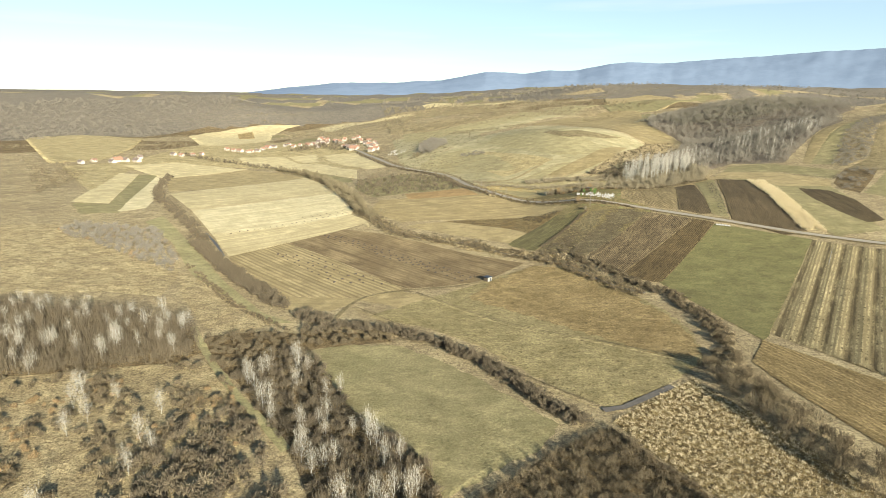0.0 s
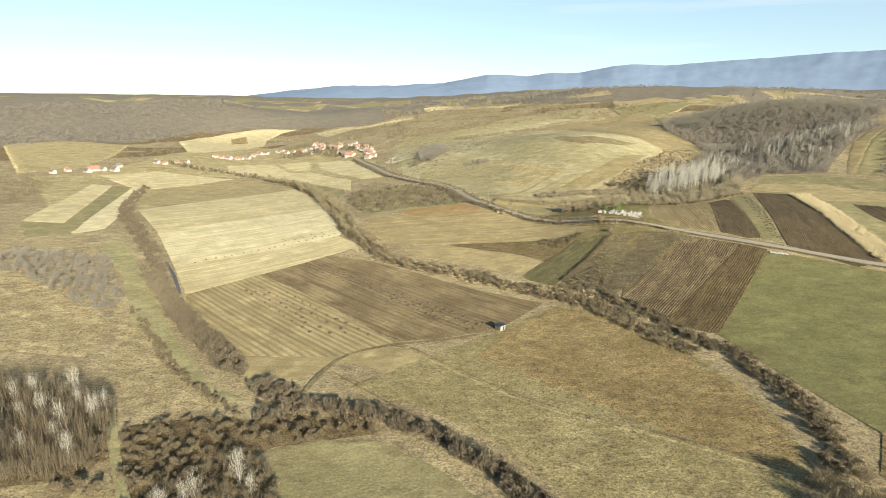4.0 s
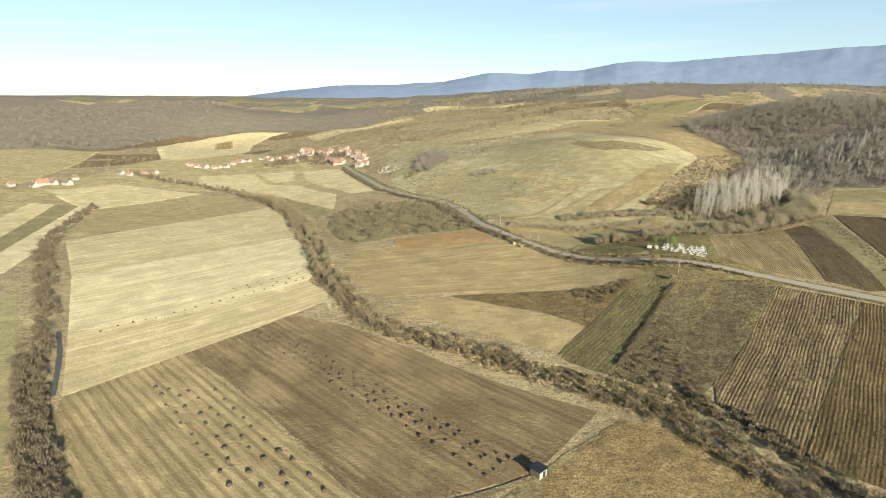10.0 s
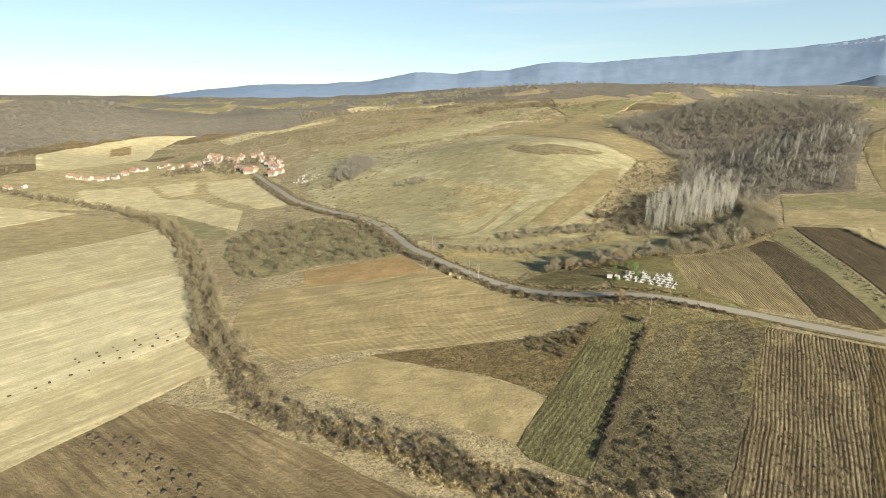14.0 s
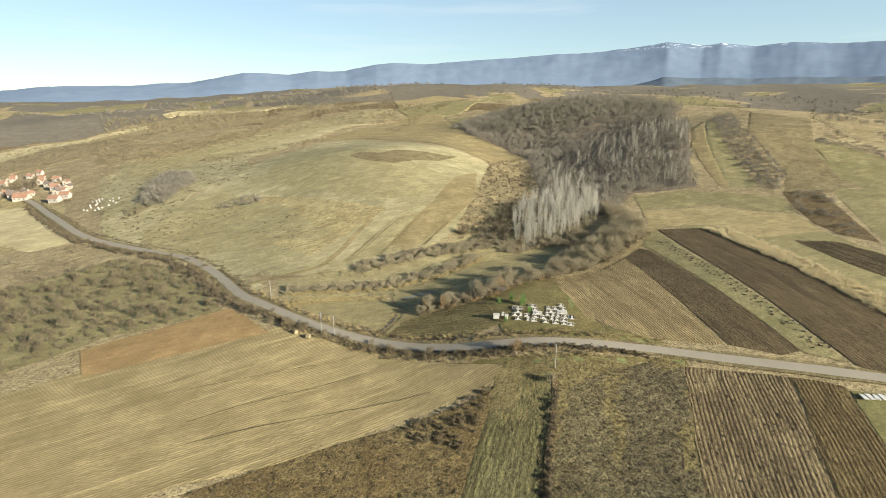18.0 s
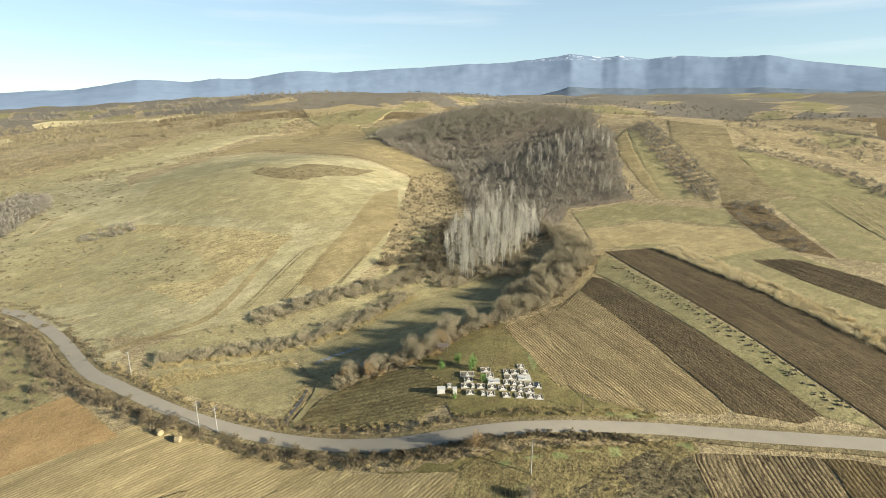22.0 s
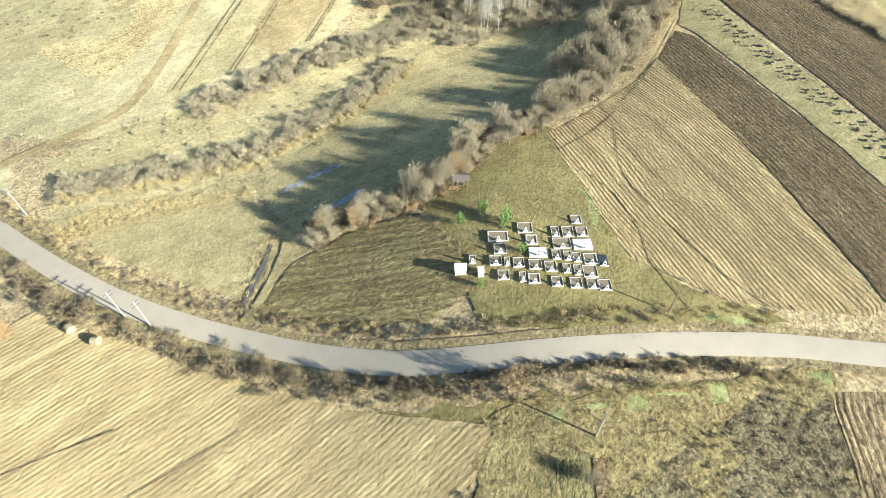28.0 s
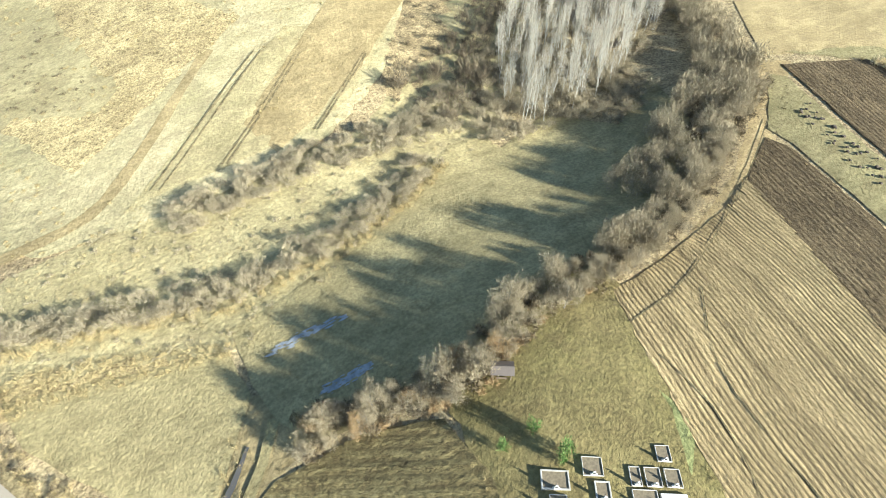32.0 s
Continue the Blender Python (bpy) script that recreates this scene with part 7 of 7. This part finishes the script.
# ---- graves ----
GRAVES = [
    (23.63, -1.61, 1.82, 2.13, "s"),
    (18.47, -1.95, 1.37, 2.40, "s"),
    (20.31, -3.11, 1.96, 2.40, "d"),
    (22.39, -4.46, 1.97, 2.30, "d"),
    (17.58, -4.67, 3.02, 2.40, "d"),
    (20.31, -6.79, 3.27, 2.40, "w"),
    (9.74, 2.75, 3.53, 2.40, "b"),
    (14.72, 1.68, 2.55, 2.40, "d"),
    (13.85, -1.26, 1.91, 2.29, "b"),
    (8.32, 0.23, 2.13, 2.30, "d"),
    (12.82, -4.10, 3.01, 2.16, "w"),
    (3.34, 1.16, 1.12, 1.85, "s"),
    (6.15, -1.43, 1.99, 2.07, "d"),
    (7.53, -2.73, 0.97, 1.89, "s"),
    (8.91, -4.00, 1.82, 2.06, "d"),
    (10.85, -5.89, 2.06, 2.12, "d"),
    (12.64, -7.61, 1.90, 2.22, "d"),
    (15.09, -6.18, 1.43, 2.09, "s"),
    (16.51, -7.39, 1.34, 2.06, "s"),
    (17.62, -8.44, 1.34, 2.16, "s"),
    (19.25, -9.86, 2.24, 2.40, "b"),
    (20.73, -11.28, 1.46, 2.34, "t"),
    (14.55, -9.40, 1.30, 1.94, "s"),
    (15.77, -10.56, 1.21, 2.15, "s"),
    (17.31, -11.85, 2.27, 2.39, "d"),
    (5.37, -4.60, 1.84, 2.01, "d"),
    (7.57, -6.75, 1.06, 2.03, "s"),
    (8.87, -8.06, 1.91, 2.09, "b"),
    (11.47, -10.54, 1.76, 2.08, "d"),
    (13.78, -12.40, 1.85, 2.09, "d"),
    (15.87, -13.94, 1.77, 2.04, "d"),
    (17.39, -15.18, 1.92, 2.18, "d"),
    (0.38, 0.38, 2.29, 2.40, "t0"),
    (2.63, -2.13, 1.20, 2.03, "t1"),
]
GRAVE_TURN = -32.9


def grave(x, y, wide, deep, kind):
    base = empty("grave", pose(x, y, gz(x, y) + 0.2, 0, 0, GRAVE_TURN), {
        "s": "single grave with a white stone kerb and headstone", "d": "double grave with pale stone kerb and white headstone",
        "b": "double grave with broad white kerb and low plants", "w": "grave covered by a large white slab",
        "t": "grave under dark polished slab", "t0": "white walled tomb with flat top", "t1": "small white tomb with a dark side"}[kind], "grave", "graves")
    h, k = 0.2, {"s": 0.1, "d": 0.1, "b": 0.2, "w": 0.12, "t": 0.12}.get(kind, 0.1)
    if kind in ("t0", "t1"):
        part("body", box(wide * 0.8, deep * 0.6, 1.35, (0, 0, -0.3), 0.04), M_STONE, base)
        part("top_slab", box(wide * 0.9, deep * 0.7, 0.14, (0, 0, 1.05), 0.03), M_STONE, base)
        part("plaque", box(0.04, deep * 0.3, 0.6, (-wide * 0.41, 0, 0.2)), M_PLAQUE, base, "dark granite plaque")
        return
    for sx in (-1, 1):
        part("kerb", box(k, deep, h + 0.3, (sx * (wide / 2 - k / 2), 0, -0.3), 0.015), M_KERB, base)
    for sy in (-1, 1):
        part("kerb", box(wide - 2 * k, k, h + 0.3, (0, sy * (deep / 2 - k / 2), -0.3), 0.015), M_KERB, base)
    if kind in ("w", "t"):
        part("slab", box(wide - 0.1, deep - 0.1, 0.12, (0, 0, h + 0.02), 0.03), M_STONE if kind == "w" else M_PLAQUE, base)
    else:
        part("soil_bed", box(wide - 2 * k, deep - 2 * k, 0.4, (0, 0, -0.3)), M_SOIL, base, "dark bare soil")
    at = -deep / 2 + 0.16
    part("plinth", box(min(0.9, wide * 0.5), 0.26, 0.22, (0, at, h - 0.05), 0.02), M_STONE, base)
    bm = box(0.62, 0.14, 0.72, (0, at, h + 0.17))
    for v in bm.verts:
        if v.co.z > h + 0.5:
            v.co.x *= 0.45
    stone = part("headstone", bm, M_STONE, base, "white upright headstone narrowing to the top")
    part("plaque", box(0.26, 0.02, 0.26, (0, at - 0.085, h + 0.32)), M_PLAQUE, stone)
    part("cross", joined(box(0.07, 0.07, 0.95, (0, at + 0.16, h + 0.3)), box(0.4, 0.06, 0.07, (0, at + 0.16, h + 0.92))), M_WOOD, stone, "thin dark cross")


for row in GRAVES:
    grave(*row)


# ---- poles, bales, shelter, hut, slabs ----
def pole(x, y, height, label, arms=1, mat=M_POLE):
    base = empty("utility_pole", pose(x, y, gz(x, y), 0, 0, 30), label, "pole", "utility poles")
    part("shaft", rod((0, 0, -0.4), (0, 0, height), 0.13, 0.08, 8), mat, base)
    for k in range(arms):
        z = height - 0.35 - 0.75 * k
        part("crossarm", box(1.6, 0.09, 0.1, (0, 0, z)), M_METAL, base)
        for s in (-0.7, -0.3, 0.3, 0.7):
            part("insulator", rod((s, 0, z + 0.1), (s, 0, z + 0.32), 0.04, 0.03, 6), M_CONC, base)
    return base


pole(*(-61.6, 66.0), 7.0, "pale concrete utility pole beside the road")
pole(*(-49.8, 28.5), 7.0, "concrete utility pole with crossarms at the road", 2)
pole(*(-46.5, 24.3), 7.0, "concrete utility pole with crossarms paired with another", 2)
pole(*(0.1, -31.8), 7.0, "concrete utility pole at the field corner")
pole(*(82.4, -131.4), 8.0, "pale utility pole in the corn stubble", 0)
pole(*(22.2, -24.0), 4.5, "thin wooden post beside the graves", 0, M_WOOD)


def bale(x, y, turn):
    bm = bmesh.new()
    bmesh.ops.create_cone(bm, cap_ends=True, segments=28, radius1=0.75, radius2=0.75, depth=1.25,
                          matrix=Matrix.Rotation(radians(90), 4, "X"))
    bmesh.ops.bevel(bm, geom=[e for e in bm.edges if abs(e.verts[0].co.y - e.verts[1].co.y) < 0.01], offset=0.1, segments=2, affect="EDGES")
    for v in bm.verts:
        v.co *= 1 + 0.04 * noise.noise(v.co * 3)
    base = empty("hay_bale", pose(x, y, gz(x, y) + 0.85, 0, 0, turn), "round straw hay bale lying in the stubble", "hay bale", "hay bales")
    part("straw_roll", bm, M_HAY, base)
    for s in (-0.35, 0.0, 0.35):
        ring = bmesh.new()
        bmesh.ops.create_cone(ring, cap_ends=False, segments=28, radius1=0.765, radius2=0.765, depth=0.03,
                              matrix=Matrix.Translation((0, s, 0)) @ Matrix.Rotation(radians(90), 4, "X"))
        part("twine", ring, M_WOOD, base)


bale(*(-57.9, 30.5), 20)
bale(*(-54.7, 25.7), 55)

shelter = empty("picnic_shelter", pose(*(12.7, 18.6), gz(*(12.7, 18.6)) + 0.1, 0, 0, -33), "small wooden picnic shelter with brown tin roof", "shelter")
for sx in (-1.3, 1.3):
    for sy in (-0.8, 0.8):
        part("post", box(0.14, 0.14, 2.3, (sx, sy, -0.2)), M_WOOD, shelter)
part("roof", box(3.4, 1.3, 0.08, (0, 0, 0), 0.01, pose(0, 0.58, 2.2, -24, 0, 0)), M_TIN, shelter)
part("roof", box(3.4, 1.3, 0.08, (0, 0, 0), 0.01, pose(0, -0.58, 2.2, 24, 0, 0)), M_TIN, shelter)
part("table", joined(box(1.6, 0.7, 0.06, (0, 0, 0.72)), box(0.1, 0.5, 0.75, (-0.6, 0, 0)), box(0.1, 0.5, 0.75, (0.6, 0, 0))), M_WOOD, shelter)
for sy in (-0.65, 0.65):
    part("bench", joined(box(1.6, 0.25, 0.05, (0, sy, 0.42)), box(0.08, 0.2, 0.44, (-0.6, sy, 0)), box(0.08, 0.2, 0.44, (0.6, sy, 0))), M_WOOD, shelter)

hut = empty("field_hut", pose(*(-71.6, -131.1), gz(*(-71.6, -131.1)) + 0.1, 0, 0, 40), "small makeshift field hut with pale front and dark tarpaulin", "hut")
for sx in (-1.2, 1.2):
    part("side_wall", box(0.1, 2.6, 1.9, (sx, 0, -0.1)), M_WOOD, hut)
part("front_wall", box(2.5, 0.1, 2.1, (0, -1.35, -0.1)), M_POLE, hut)
part("back_wall", box(2.5, 0.1, 1.8, (0, 1.35, -0.1)), M_WOOD, hut)
part("roof", box(3.2, 3.6, 0.1, (0, 0, 0), 0.02, pose(0, 0.1, 1.95, -6, 0, 0)), M_TARP, hut, "black tarpaulin roof")
part("door", box(0.8, 0.06, 1.6, (0.3, -1.43, 0)), M_TARP, hut)

for n, (dx, dy, turn) in enumerate(((-3.2, 1.6, 8), (-1.9, 1.0, 20), (-0.7, 0.2, -5), (0.6, -0.4, 14), (1.9, -1.2, 30))):
    x, y = (63.4, -74.7)
    x, y = x + dx, y + dy
    ob = new("concrete_slab", mesh_from("concrete_slab", box(1.3, 2.2, 0.22, (0, 0, 0), 0.03), M_STONE))
    ob.matrix_basis = pose(x, y, gz(x, y) + 0.55, 4 * (n % 2), 5, turn - 40)
    tagged(ob, "pale concrete slab dumped beside the road", "slab", "concrete slabs")


# ---- small graveyard above the village ----
for x, y in strewn(AREAS["far_graves"], 6.0, R):
    stone = new("gravestone", mesh_from("gravestone", box(1.0, 0.4, 1.3, (0, 0, -0.3), 0.05), M_STONE))
    stone.matrix_basis = pose(x, y, gz(x, y) + wild(x, y) + 0.2, 0, 0, -30)
    tagged(stone, "white gravestone in the small village graveyard", "gravestone", "village graveyard")


# ---- village ----
HOUSES = [(-408, 415, 10), (-394, 404, 9), (-384, 402, 12), (-371, 397, 9), (-369, 405, 10), (-362, 411, 10), (-364, 438, 9), (-365, 466, 14), (-358, 471, 14), (-345, 488, 9), (-326, 469, 10), (-304, 471, 12), (-296, 470, 11), (-293, 495, 12), (-279, 467, 11), (-299, 536, 13), (-261, 480, 10), (-252, 467, 10), (-250, 484, 9), (-220, 392, 16), (-233, 416, 9), (-217, 403, 9), (-209, 430, 9), (-200, 410, 10), (-195, 391, 9), (-191, 361, 12), (-192, 395, 9), (-219, 449, 9), (-235, 486, 9), (-282, 512, 9), (-281, 441, 8), (-276, 482, 8), (-471, 245, 12), (-473, 258, 14), (-466, 262, 11), (-455, 266, 12), (-468, 296, 8), (-450, 343, 10), (-436, 336, 8), (-426, 345, 9), (-417, 353, 8), (-494, 226, 9), (-492, 245, 8)]


def house(x, y, wide, turn, seed):
    rng = random.Random(seed)
    deep, high = wide * rng.uniform(0.62, 0.8), rng.uniform(2.3, 3.0)
    rise = deep * rng.uniform(0.32, 0.5)
    tile = M_TILE if rng.random() < 0.65 else M_OLD_TILE
    base = empty("house", pose(x, y, gz(x, y) + wild(x, y) + 0.3, 0, 0, turn),
                 rng.choice(("whitewashed village house with red tiled roof", "cream village house with reddish tiled roof")), "house", "village houses")
    bm = bmesh.new()
    a, b = wide / 2, deep / 2
    low = [bm.verts.new(p) for p in ((-a, -b, -1.5), (a, -b, -1.5), (a, b, -1.5), (-a, b, -1.5))]
    top = [bm.verts.new(p) for p in ((-a, -b, high), (a, -b, high), (a, b, high), (-a, b, high))]
    gable = [bm.verts.new((-a, 0, high + rise)), bm.verts.new((a, 0, high + rise))]
    for k in range(4):
        bm.faces.new((low[k], low[(k + 1) % 4], top[(k + 1) % 4], top[k]))
    bm.faces.new((top[1], top[2], gable[1]))
    bm.faces.new((top[3], top[0], gable[0]))
    part("wall", bm, M_WALL, base)
    slope, over = math.degrees(math.atan2(rise, b)), 0.5
    long = math.hypot(rise, b) + over
    for s in (-1, 1):
        part("roof", box(wide + 1.0, long, 0.16, (0, -long / 2, 0), 0.0, pose(0, 0, high + rise + 0.05, slope, 0, 0 if s > 0 else 180)), tile, base, "weathered tiled roof slope")
    part("chimney", box(0.5, 0.5, 1.5, (wide * 0.2, 0, high + rise - 0.6)), M_WALL, base)
    for s in (-1, 1):
        for k in range(max(2, int(wide / 3.2))):
            px = -a + (k + 0.5) * wide / max(2, int(wide / 3.2))
            win = part("window", box(1.15, 0.12, 1.4, (px, s * (b + 0.02), 0.95)), M_STONE, base)
            part("pane", box(0.9, 0.06, 1.15, (px, s * (b + 0.07), 1.07)), M_PANE, win)
    part("door", box(0.12, 1.0, 2.1, (a + 0.02, 0, 0)), M_WOOD, base)


MORE = [(x + R.uniform(-9, 9), y + R.uniform(6, 16), w * R.uniform(0.7, 1.0)) for x, y, w in HOUSES[9:32]]
for n, (x, y, w) in enumerate(HOUSES + MORE):
    house(x, y, w * 0.66, 150 + 8 * math.sin(n * 1.7) + (90 if n % 3 == 0 else 0) + y * 0.02, n)
